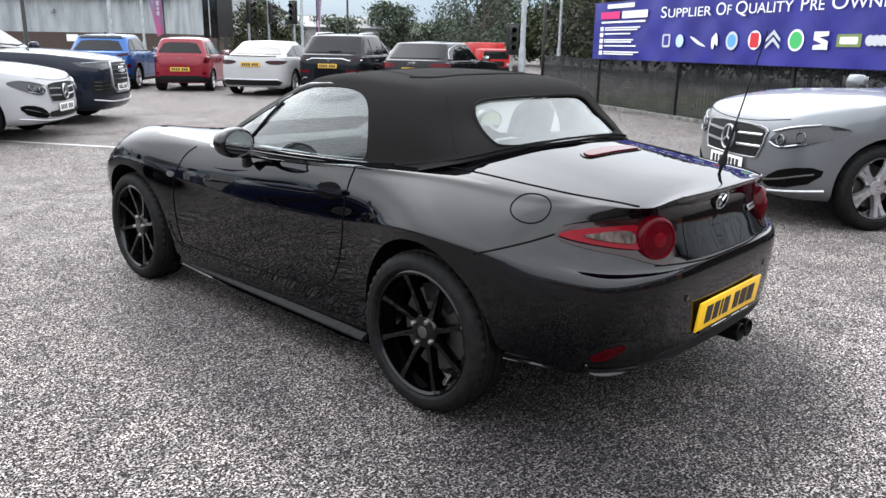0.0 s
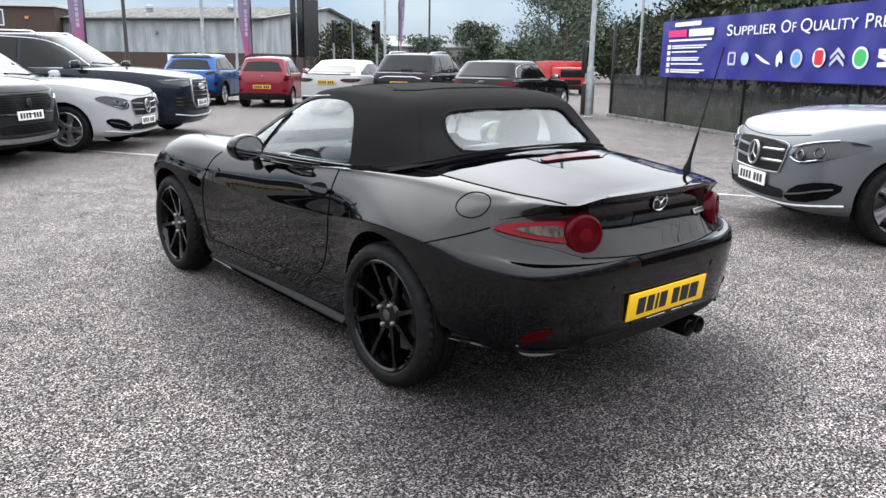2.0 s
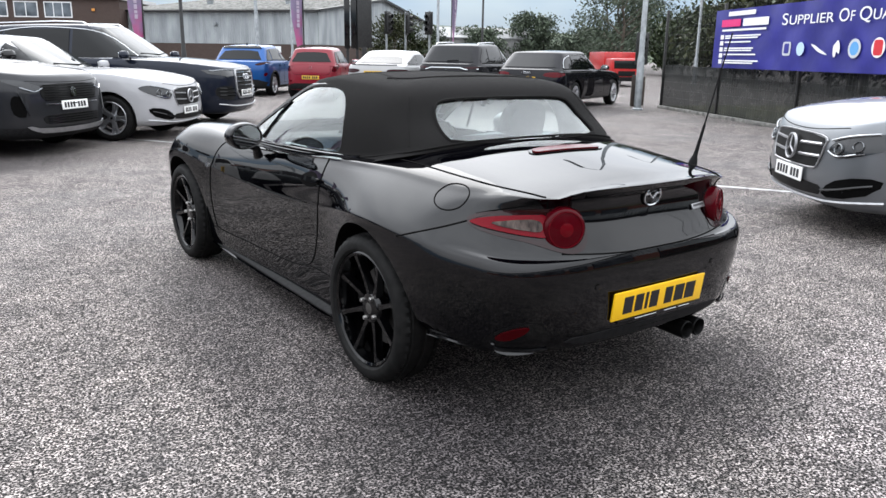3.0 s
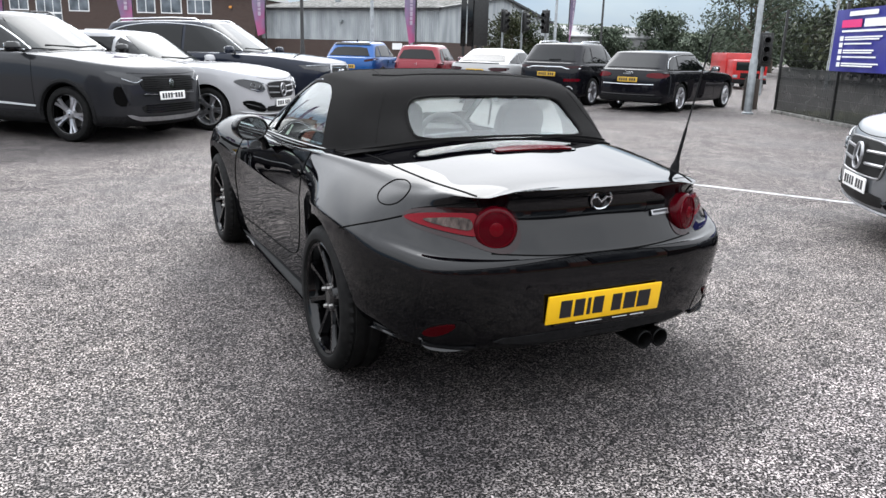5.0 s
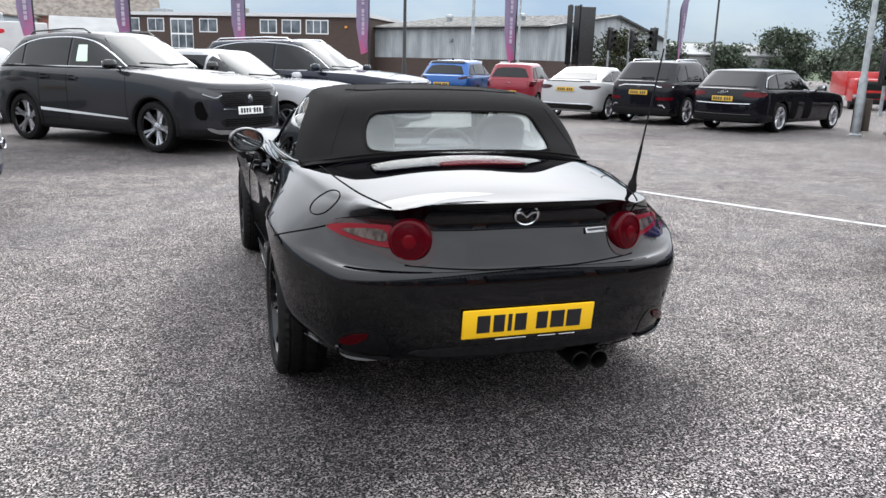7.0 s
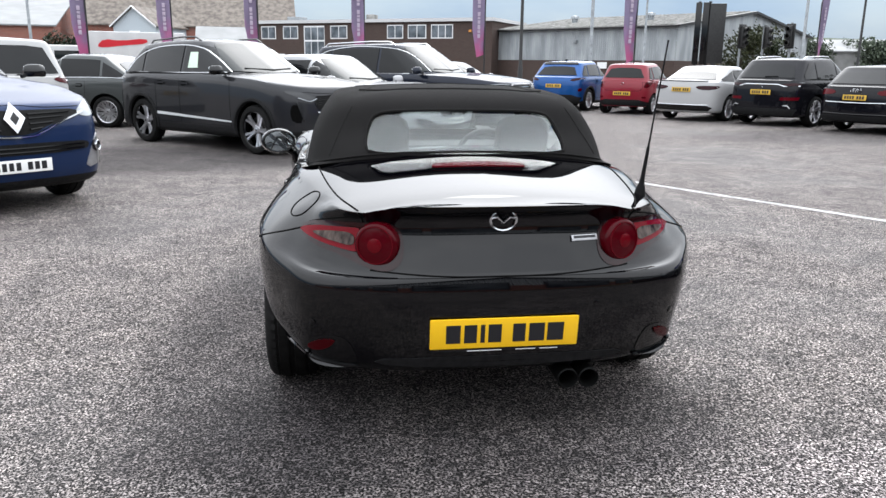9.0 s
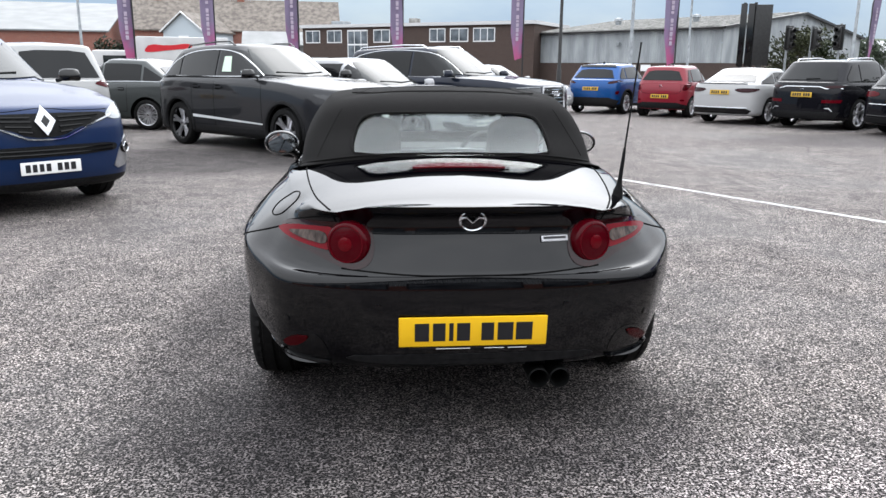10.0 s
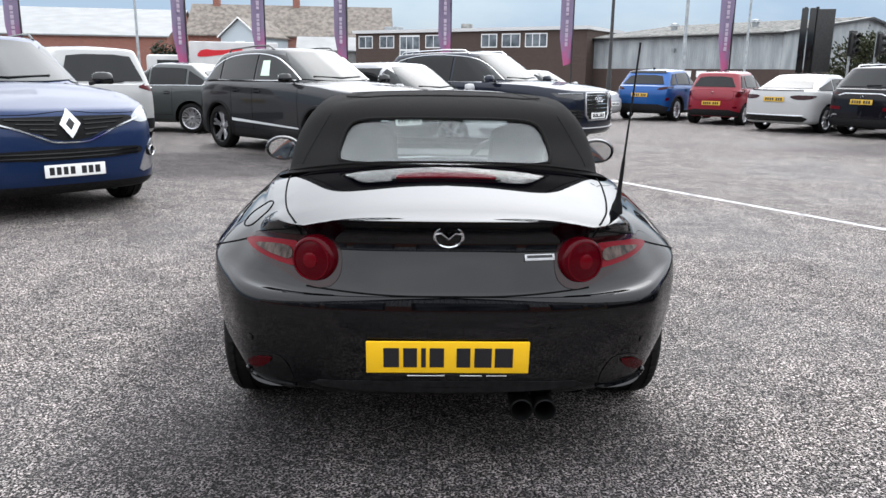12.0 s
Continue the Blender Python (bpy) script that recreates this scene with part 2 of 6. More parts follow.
def patch(tree, way, outline, off=0.004, thick=0.006, step=0.06):
    """A thin piece of that outline, lying on the body."""
    bm = bmesh.new()
    bm.faces.new([bm.verts.new((p[0], p[1], 0)) for p in outline])
    lo, hi = np.min(outline, 0), np.max(outline, 0)
    for k, nrm in ((0, (1, 0, 0)), (1, (0, 1, 0))):
        n = int((hi[k] - lo[k]) / step)
        for i in range(1, n + 1):
            c = lo[k] + (hi[k] - lo[k]) * i / (n + 1)
            bmesh.ops.bisect_plane(bm, geom=bm.verts[:] + bm.edges[:] + bm.faces[:], plane_co=(c, c, 0), plane_no=nrm)
    for v in bm.verts:
        v.co = lay(tree, way, v.co.x, v.co.y, off)
    bmesh.ops.recalc_face_normals(bm, faces=bm.faces)
    f = bm.faces[0]
    d = LAY[way][1]
    if sum((g.normal for g in bm.faces), Vector()).dot(d) > 0:
        bmesh.ops.reverse_faces(bm, faces=bm.faces)
    if thick:
        bmesh.ops.solidify(bm, geom=bm.faces[:], thickness=thick)
    return bm


def seam(tree, way, pts, r=0.003, off=0.0, closed=False, k=6):
    """A thin dark joint line along points laid on the body."""
    p = refine(np.array(list(pts) + ([pts[0]] if closed else []), float), k)
    if closed:
        p = p[:-1]
    return tube([lay(tree, way, a, b, off) for a, b in p], r, 5, closed)


def cut(ob, cutters, op="DIFFERENCE", careful=False):
    """Take the cutters (bmesh, material) out of a mesh object, for good."""
    for cbm, cmat in cutters:
        bmesh.ops.recalc_face_normals(cbm, faces=cbm.faces)
        me = bpy.data.meshes.new("cutter")
        cbm.to_mesh(me)
        cbm.free()
        if cmat:
            me.materials.append(cmat)
        c = bpy.data.objects.new("cutter", me)
        scene.collection.objects.link(c)
        md = ob.modifiers.new("cut", "BOOLEAN")
        md.operation, md.object, md.solver, md.material_mode = op, c, "EXACT", "TRANSFER"
        md.use_self = md.use_hole_tolerant = careful
        old = ob.matrix_basis.copy()
        par, ob.parent = ob.parent, None
        ob.matrix_basis = Matrix()
        dg = bpy.context.evaluated_depsgraph_get()
        dg.update()
        got = bpy.data.meshes.new_from_object(ob.evaluated_get(dg))
        ob.modifiers.clear()
        ob.data = got
        ob.parent, ob.matrix_basis = par, old
        bpy.data.objects.remove(c)
    return ob


def prism(outline, way, lo, hi):
    """A solid of that outline, drawn out along x (sides), y (ends) or z."""
    bm = bmesh.new()
    def co(u, v, w):
        return (w, u, v) if way == "x" else (u, w, v) if way == "y" else (u, v, w)
    a = [bm.verts.new(co(u, v, lo)) for u, v in outline]
    b = [bm.verts.new(co(u, v, hi)) for u, v in outline]
    n = len(a)
    bm.faces.new(a)
    bm.faces.new(b[::-1])
    for i in range(n):
        bm.faces.new((a[i], a[(i + 1) % n], b[(i + 1) % n], b[i]))
    return bm


def rounded(x0, y0, x1, y1, r, n=4):
    out = []
    for cx, cy, a0 in ((x1 - r, y1 - r, 0), (x0 + r, y1 - r, 90), (x0 + r, y0 + r, 180), (x1 - r, y0 + r, 270)):
        for i in range(n + 1):
            t = radians(a0 + 90 * i / n)
            out.append((cx + r * math.cos(t), cy + r * math.sin(t)))
    return out


def heading(x, y, az):
    """Pose of a car whose rear axle stands at x, y and which points az degrees clockwise from +y."""
    return pose(x, y, 0, 0, 0, -az)

# ---------------------------------------------------------------- wheels and plates
NUT = mat("worn_wheel_nut", (0.30, 0.29, 0.28), 0.35, 0.9)


def shared(key, make, material, smooth=True):
    """One mesh for all pieces with the same key."""
    if key not in MESHES:
        ob = part("piece", make(), material, smooth=smooth)
        MESHES[key] = ob.data
        bpy.data.objects.remove(ob)
    return MESHES[key]


def piece(name, key, make, material, parent, m=None, label=""):
    ob = new(name, shared(key, make, material))
    ob.parent = parent
    if m is not None:
        ob.matrix_basis = m
    if label:
        ob["label"] = label
    return ob


def tyre_mesh(R, w, rim):
    h = w / 2
    bm = lathe([(-h * .80, rim - .004), (-h * .97, rim + .012), (-h, rim + (R - rim) * .45), (-h * .94, R - .022), (-h * .80, R - .007), (-h * .60, R - .001), (-h * .58, R - .009), (-h * .50, R - .009), (-h * .48, R),
                (-h * .12, R), (-h * .10, R - .009), (h * .10, R - .009), (h * .12, R), (h * .48, R), (h * .50, R - .009), (h * .58, R - .009), (h * .60, R - .001), (h * .80, R - .007), (h * .94, R - .022), (h, rim + (R - rim) * .45), (h * .97, rim + .012), (h * .80, rim - .004)], 96, closed=True)
    for v in bm.verts:                                    # shoulder blocks, cut across the tread
        r0 = math.hypot(v.co.y, v.co.z)
        if abs(v.co.x) > h * .59 and r0 > R - .03:
            k = int(round(math.atan2(v.co.z, v.co.y) / (2 * math.pi) * 96)) + (v.co.x > 0)
            if k % 2:
                v.co.y *= 1 - .008 / R
                v.co.z *= 1 - .008 / R
    return bm


def barrel_mesh(w, rim):
    h = w / 2
    return lathe([(h * .86, rim + .004), (h * .90, rim - .004), (h * .84, rim - .014), (h * .55, rim - .022), (-h * .3, rim - .035), (-h * .8, rim - .02), (-h * .9, rim + .002), (-h * .8, rim + .003)], 56, closed=True)


def spokes_mesh(w, rim, n, wide, twist, hollow):
    """n spokes from the hub to the rim; each a tapered, dished bar, or a pair."""
    h = w / 2
    bm = lathe([(h * .62, .0), (h * .66, .030), (h * .60, .060), (h * .40, .074), (h * .10, .078), (h * .05, 0)], 28)
    for i in range(n):
        a = 2 * math.pi * i / n
        for k in ((-1, 1) if hollow else (0,)):
            d, e = a + k * .07, a + k * (.16 if hollow else 0) + twist
            prof = []
            for f, hw, xo in ((.0, wide * .9, .55), (.35, wide * .62, .60), (.7, wide * .55, .70), (1.0, wide * .8, .80)):
                r = .045 + (rim - .012 - .045) * f
                t = d + (e - d) * f
                c, s = math.cos(t), math.sin(t)
                prof.append([Vector((h * xo, r * c - q * s, r * s + q * c)) for q in (-hw * .55, hw * .55)] + [Vector((h * xo - .030, r * c - q * s, r * s + q * c)) for q in (hw, -hw)])
            rings = [[bm.verts.new(p) for p in q] for q in prof]
            for u, v in zip(rings, rings[1:]):
                for j in range(4):
                    bm.faces.new((u[j], u[(j + 1) % 4], v[(j + 1) % 4], v[j]))
            bm.faces.new(rings[0])
            bm.faces.new(rings[-1][::-1])
    return bm


def disc_mesh(rim, w):
    h = w / 2
    bm = lathe([(-h * .05, .05), (-h * .05, rim * .68), (-h * .22, rim * .68), (-h * .22, .05)], 36)
    return bm


def caliper_mesh(rim, w):
    h = w / 2
    bm = bmesh.new()
    rows = []
    for a in np.linspace(-32, 32, 9):
        t = radians(60 + a)
        c, s = math.cos(t), math.sin(t)
        rows.append([bm.verts.new((x, q * c, q * s)) for x, q in ((-h * .35, rim * .44), (h * .10, rim * .44), (h * .10, rim * .74), (-h * .35, rim * .74))])
    for u, v in zip(rows, rows[1:]):
        for j in range(4):
            bm.faces.new((u[j], u[(j + 1) % 4], v[(j + 1) % 4], v[j]))
    bm.faces.new(rows[0])
    bm.faces.new(rows[-1][::-1])
    return bm


def wheel(parent, x, y, R, w=.205, rim=None, n=8, wide=.030, twist=.0, hollow=False, style=None, label="", face=None, nuts=0):
    """A wheel with its tyre; on the left side it is turned round."""
    style = style or RIM_SILVER
    rim = rim or R - .095
    key = (round(R, 3), round(w, 3), round(rim, 3), n, wide, twist, hollow, style.name, face.name if face else "")
    m = pose(x, y, R, 0, 0, 0 if x > 0 else 180) @ pose(0, 0, 0, 17 * (1 + y), 0, 0)
    ob = piece("wheel", ("barrel",) + key, lambda: barrel_mesh(w, rim), style, parent, m, label)
    piece("tyre", ("tyre",) + key, lambda: tyre_mesh(R, w, rim), RUBBER, ob)
    piece("rim", ("rim",) + key, lambda: spokes_mesh(w, rim, n, wide, twist, hollow), face or style, ob)
    piece("brake_disc", ("disc",) + key, lambda: disc_mesh(rim, w), DISC, ob)
    piece("brake_caliper", ("caliper",) + key, lambda: caliper_mesh(rim, w), PLASTIC, ob)
    piece("wheel_cap", ("cap",) + key, lambda: lathe([(w * .33, 0), (w * .335, .018), (w * .325, .024), (w * .30, .025)], 20), DISC if nuts else CHROME, ob)
    for i in range(nuts):
        a = 2 * math.pi * (i + .5) / nuts
        piece("wheel_nut", ("nut", w), lambda: lathe([(w * .24, .011), (w * .36, .010), (w * .38, .007), (w * .38, 0)], 6), NUT, ob, pose(0, .052 * math.cos(a), .052 * math.sin(a)))
    return ob


def plate(parent, m, material, bars=((-.222, -.180), (-.162, -.124), (-.104, -.066), (-.046, -.006), (.050, .092), (.110, .150), (.168, .212))):
    """A number plate 520 x 111 mm, its writing as plain bars."""
    ob = piece("number_plate", ("plate", material.name), lambda: box(-.26, -.004, -.0555, .26, .004, .0555, bevel=.003), material, parent, m)
    for i, (a, b) in enumerate(bars):
        piece("plate_bar", ("bar", a, b), lambda: box(a, -.0055, -.034, b, -.004, .034), INK, ob)
    return ob


# ---------------------------------------------------------------- parked cars


def table(*pts):
    """A smooth function through (y, value) points."""
    ys, vs = np.array([p[0] for p in pts], float), np.array([p[1] for p in pts], float)
    d = np.gradient(vs, ys)
    def f(y):
        y = min(max(y, ys[0]), ys[-1])
        i = min(max(int(np.searchsorted(ys, y)) - 1, 0), len(ys) - 2)
        h = ys[i + 1] - ys[i]
        t = (y - ys[i]) / h
        return float(vs[i] * (1 + 2 * t) * (1 - t) ** 2 + d[i] * h * t * (1 - t) ** 2 + vs[i + 1] * t * t * (3 - 2 * t) + d[i + 1] * h * t * t * (t - 1))
    return f


def mirror2(poly):
    return [(-a, b) for a, b in reversed(poly)]


def car(name, label, m, color, wb, fo, ro, W, H, R, sh, cabin, zb=.22, clad=0, nose=.12, tail=.05, tum=.17,
        pillars=(), arc=.0, rear=None, front=None, wheels=None, rails=False, group="parked cars", plate_rear=None, plate_front=None, glass=None, dlo=None, lowclad=None):
    """A parked car: body and cabin as smooth shells, arches cut out, glass, lamps and trim laid on them.
    sh: heights of the shoulder at tail, rear axle, cowl, front axle, nose. cabin: rear foot, front foot, rear lean, front lean of the glasshouse."""
    root = thing(name, label, "car", m, group)
    hw, yr, yf = W / 2, -ro, wb + fo
    L = yf - yr
    zsh = table((yr, sh[0]), (0, sh[1]), (wb * .5, (sh[1] + sh[2]) / 2), (cabin[1], sh[2]), (wb, sh[3]), (yf, sh[4]))
    st = [(0, yr), (.42, yr + .012), (.74, yr + .06), (.92, yr + .2), (.985, yr + .47), (1, .02), (.995, wb * .33), (.995, wb * .66), (1, wb), (.985, yf - .55), (.93, yf - .30), (.78, yf - .11), (.45, yf - .028), (0, yf)]
    def row(sx, z, it, inn):
        out = []
        for fx, y in st:
            yy = yr + it + (y - yr) * (L - it - inn) / L
            out.append((fx * hw * sx, yy, z(yy)))
        return out
    rows = [row(0, lambda y: zb + .03, .35, .35), row(.80, lambda y: zb, .14, .16), row(.955, lambda y: zb + .03, .05, .06), row(.99, lambda y: zb + .15, .0, .0),
            row(1.0, lambda y: .45 * zsh(y) + .25, .005, .012), row(.99, lambda y: zsh(y) - .13, tail * .4, nose * .30), row(.965, lambda y: zsh(y) - .02, tail, nose * .8),
            row(.90, lambda y: zsh(y) + .028, tail + .03, nose * 1.6), row(.5, lambda y: zsh(y) + .062, .25, nose * 2 + .2), row(0, lambda y: zsh(y) + .072, .4, .55)]
    bm = shell(rows)
    tree = tree_of(bm)
    col = paint(name + "_paint", *color) if isinstance(color, tuple) else color
    body = part("body", bm, [col, PLASTIC, DARK], root)
    cutters = []
    for y in (0, wb):
        for sx in (1, -1):
            cutters.append((lathe([(sx * (hw - .30), .001), (sx * (hw - .30), R + .045), (sx * (hw + .2), R + .055), (sx * (hw + .2), .001)], 40, m=Matrix.Translation((0, y, R))), DARK))
    cut(body, cutters)
    body.data.shade_smooth()
    body.data.set_sharp_from_angle(angle=radians(35))
    if clad:
        for f in body.data.polygons:
            c = f.center
            lim = clad
            if c.z < lim and f.material_index == 0:
                f.material_index = 1
        for y in (0, wb):
            for sx in (1, -1):
                pts = []
                for a in np.linspace(-14, 194, 22):
                    u, v = y + (R + .075) * math.cos(radians(a)), R + (R + .075) * math.sin(radians(a))
                    q = lay(tree, "right" if sx > 0 else "left", u, max(v, zb + .05), -.012)
                    pts.append(q)
                part("arch_trim", tube(pts, .036, 6), PLASTIC, root)
    # glasshouse
    yt, yc, dt, dc = cabin
    cs = [(0, yt), (.5, yt + .015), (.86, yt + .07), (.985, yt + .28), (1, (yt + yc) / 2 - .2), (.985, yc - .75), (.93, yc - .40), (.62, yc - .11), (0, yc)]
    cw = hw * .925
    ypk = yt + (yc - yt) * .58
    def ring(f, zf, narrow, lift=0.0):
        out = []
        for fx, y in cs:
            yy = yt + dt * f + (y - yt) * (yc - yt - (dt + dc) * f) / (yc - yt)
            b = zsh(min(max(yy, yt), yc)) - .02
            top = H - .015 - arc * max(0, (ypk - yy) / (ypk - yt)) ** 2 - arc * .35 * max(0, (yy - ypk) / (yc - ypk)) ** 2
            out.append((fx * max(cw - narrow, 0), yy, b + (top - b) * zf + lift))
        return out
    crow = [[(0, p[1], p[2]) for p in ring(0, -.05, 0)], ring(-.01, -.05, .02), ring(0, .02, 0), ring(.45, .47, tum * .42), ring(.84, .84, tum * .85), ring(.95, .945, tum + .03), ring(1.06, .985, cw * .42), [(0, p[1], p[2] + .012) for p in ring(1.3, 1.0, 0)]]
    cb = shell(crow, 4, 3)
    ctree = tree_of(cb)
    roof = part("cabin", cb, col, root)
    g = glass or CAR_GLASS
    # side glass between the pillars
    edge = .05
    za = lambda y: zsh(y) + .045
    k0, k1 = yt + dt * .84, yc - dc * .84
    foot0 = yt + .24 if dlo is None else dlo
    def top_at(y):
        z = H - .125 - arc * max(0, (ypk - y) / (ypk - yt)) ** 2
        if y > k1 - .1:
            z = min(z, za(y) + (H - .125 - za(y)) * (yc - .16 - y) / (yc - .16 - k1 + .1))
        if y < k0 + .25 and dlo is None:
            z = min(z, za(y) + (H - .125 - za(y)) * (y - foot0 + .02) / (k0 + .25 - foot0))
        return z
    stops = [foot0] + list(pillars) + [yc - .20]
    for i in range(len(stops) - 1):
        a, b = stops[i] + (.03 if i else 0), stops[i + 1] - (.03 if i < len(stops) - 2 else 0)
        yy = [y for y in np.linspace(a, b, 9) if top_at(y) > za(y) + .03]
        if len(yy) < 2:
            continue
        out = [(y, za(y)) for y in yy] + [(y, top_at(y)) for y in yy[::-1]]
        for way in ("right", "left"):
            part("side_window", patch(ctree, way, out, .010, .004, .06), REAR_GLASS, root)
    # window surround
    lows = [(y, za(y) - .012) for y in np.linspace(stops[0], stops[-1], 8)]
    for way in ("right", "left"):
        part("window_trim", seam(ctree, way, lows, .007, .004, k=2), CHROME if not clad else GLOSS, root)
    # windscreen and rear window
    zw = zsh(yc) + .06
    wf = [(-cw * .84, zw + .02), (-cw * .4, zw), (cw * .4, zw), (cw * .84, zw + .02), (cw * .70 - tum * .55, H - .085 - arc * .2), (cw * .3, H - .065 - arc * .2), (-cw * .3, H - .065 - arc * .2), (-cw * .70 + tum * .55, H - .085 - arc * .2)]
    part("windscreen", patch(ctree, "front", wf, .012, .004, .05), g, root)
    zr = zsh(yt) + .06
    wr = [(-cw * .80, zr + .01), (cw * .80, zr + .01), (cw * .74 - tum * .6, H - .13 - arc), (cw * .3, H - .10 - arc), (-cw * .3, H - .10 - arc), (-cw * .74 + tum * .6, H - .13 - arc)]
    part("rear_window", patch(ctree, "rear", wr, .012, .004, .05), REAR_GLASS, root)
    part("wiper", tube([lay(ctree, "front", cw * .55, zw + .05, .02), lay(ctree, "front", 0, zw + .03, .02), lay(ctree, "front", -cw * .5, zw + .05, .02)], .008, 5), PLASTIC, root)
    # doors, handles, sills
    ys = [yc - .10] + [p for p in pillars if .25 < p < yc - .4][::-1][:1] + [.42]
    for way in ("right", "left"):
        for y in ys:
            part("door_gap", seam(tree, way, [(y, za(y) - .075), (y + .01, .6), (y + .02, zb + .16)], .0035), DARK, root)
        part("door_gap", seam(tree, way, [(.44, zb + .17), (yc - .10, zb + .17)], .0035), DARK, root)
        for y in ys[1:]:
            part("handle_recess", patch(tree, way, rounded(y + .05, zsh(y) - .155, y + .20, zsh(y) - .085, .03, 2), .003, .004, .2), DARK, root)
            hp = rounded(y + .06, zsh(y) - .135, y + .26, zsh(y) - .105, .012, 2)
            part("door_handle", patch(tree, way, hp, .022, .02, .2), col, root)
    if lowclad:
        for way in ("right", "left"):
            part("sill_trim", patch(tree, way, [(.45, lowclad), (wb - .50, lowclad - .05), (wb - .5, lowclad - .03), (.45, lowclad + .045)], .010, .008, .3), SILVER_STRIP, root)
    # mirrors
    for sx in (1, -1):
        y, z = yc - .28, zsh(yc) + .07
        mb = shell([[(0, -.05, -.05), (0, 0, -.05), (0, .06, -.05)], [(.07, -.06, -.05), (.10, 0, -.055), (.05, .06, -.05)], [(.09, -.065, 0), (.115, 0, 0), (.06, .075, 0)], [(.07, -.06, .06), (.09, 0, .065), (.05, .05, .06)], [(0, -.05, .07), (0, 0, .075), (0, .05, .07)]], 3, 3)
        bmesh.ops.translate(mb, vec=(sx * (hw * .95 + .11), y, z + .02), verts=mb.verts)
        ob = part("door_mirror", mb, GLOSS if clad else col, root)
        part("mirror_arm", tube([(sx * (hw * .9), y + .02, z - .03), (sx * (hw * .95 + .07), y, z)], .022, 6), PLASTIC, ob)
        part("mirror_glass", box(sx * (hw * .95 + .11) - .085, y - .072, z - .02, sx * (hw * .95 + .11) + .085, y - .062, z + .07, bevel=.004), MIRROR, ob)
    if rails:
        for sx in (1, -1):
            xs = sx * (cw - tum - .10)
            part("roof_rail", tube([lay(ctree, "top", xs, yt + dt + .12, 0), lay(ctree, "top", xs, yt + dt + .2, .045), lay(ctree, "top", xs, (yt + yc) / 2, .05), lay(ctree, "top", xs, yc - dc - .25, .045), lay(ctree, "top", xs, yc - dc - .12, 0)], .014, 6), GLOSS if clad else CHROME, root)
    # lamps, grille and trims: (name, way, outline, material, lift, both sides?)
    for items in (rear or (), front or ()):
        for nm, way, poly, ma, off, both in items:
            t = ctree if way.endswith("*") else tree
            w_ = way.rstrip("*")
            part(nm, patch(t, w_, poly, off, .012, .07), ma, root)
            if both:
                part(nm, patch(t, w_, mirror2(poly), off, .012, .07), ma, root)
    for way, spec, ma in (("rear", plate_rear, SHADED_YELLOW), ("front", plate_front, PLATE_WHITE)):
        if spec:
            p = lay(tree, way, 0, spec, .012)
            tilt = lay(tree, way, 0, spec + .05, .012) - lay(tree, way, 0, spec - .05, .012)
            a = math.degrees(math.atan2(tilt.y, tilt.z))
            pm = pose(p.x, p.y, p.z, -a, 0, 0) @ pose(0, 0, 0, 0, 0, 0 if way == "rear" else 180)
            plate(root, pm, ma)
    ws = dict(n=5, wide=.05, hollow=True)
    ws.update(wheels or {})
    for y in (0, wb):
        for sx in (1, -1):
            wheel(root, sx * (hw - .125), y, R, w=.225, **ws)
    return root, tree, ctree


def deco(root, tree, name, way, poly, ma, off=.006, pair=False, label="", rounds=1, parent=None, thick=.012):
    """A lamp, grille or trim of that outline, laid on a car; pair: on both sides."""
    got = []
    for q in ([poly, mirror2(poly)] if pair else [poly]):
        got.append(part(name, patch(tree, way, fair(q, rounds) if rounds else np.array(q), off, thick, .06), ma, parent or root, label))
    return got[0]


def strip(root, tree, name, way, pts, r, ma, off=.004, pair=False, k=4):
    for q in ([pts, mirror2(pts)] if pair else [pts]):
        part(name, seam(tree, way, q, r, off, k=k), ma, root)


def slats(root, tree, way, half, z0, z1, n, r, ma, off=.01, bow=0.0):
    for i in range(n):
        z = z0 + (z1 - z0) * i / max(n - 1, 1)
        h = half(z) if callable(half) else half
        part("grille_slat", seam(tree, way, [(-h, z + bow), (-h * .5, z), (0, z), (h * .5, z), (h, z + bow)], r, off, k=2), ma, root)


def roundel(root, tree, way, u, v, r, ma, name="badge", star=False, off=.016):
    """A plain round badge."""
    p = lay(tree, way, u, v, off)
    nn = (lay(tree, way, u, v, off + .1) - p).normalized()
    m = Matrix.Translation(p) @ nn.to_track_quat("Z", "Y").to_matrix().to_4x4()
    ob = part(name, lathe([(-.01, r), (.006, r), (.009, r * .93), (.004, r * .84), (-.01, r * .84)], 28, "Z", m, True), ma, root)
    if star:
        part("badge_bar", tube([m @ Vector((0, r * .85, 0)), m @ Vector((0, 0, .004)), m @ Vector((r * .74, -r * .43, 0))], .008, 5), ma, ob)
        part("badge_bar", tube([m @ Vector((0, 0, .004)), m @ Vector((-r * .74, -r * .43, 0))], .008, 5), ma, ob)
    return ob

# ---------------------------------------------------------------- the ground


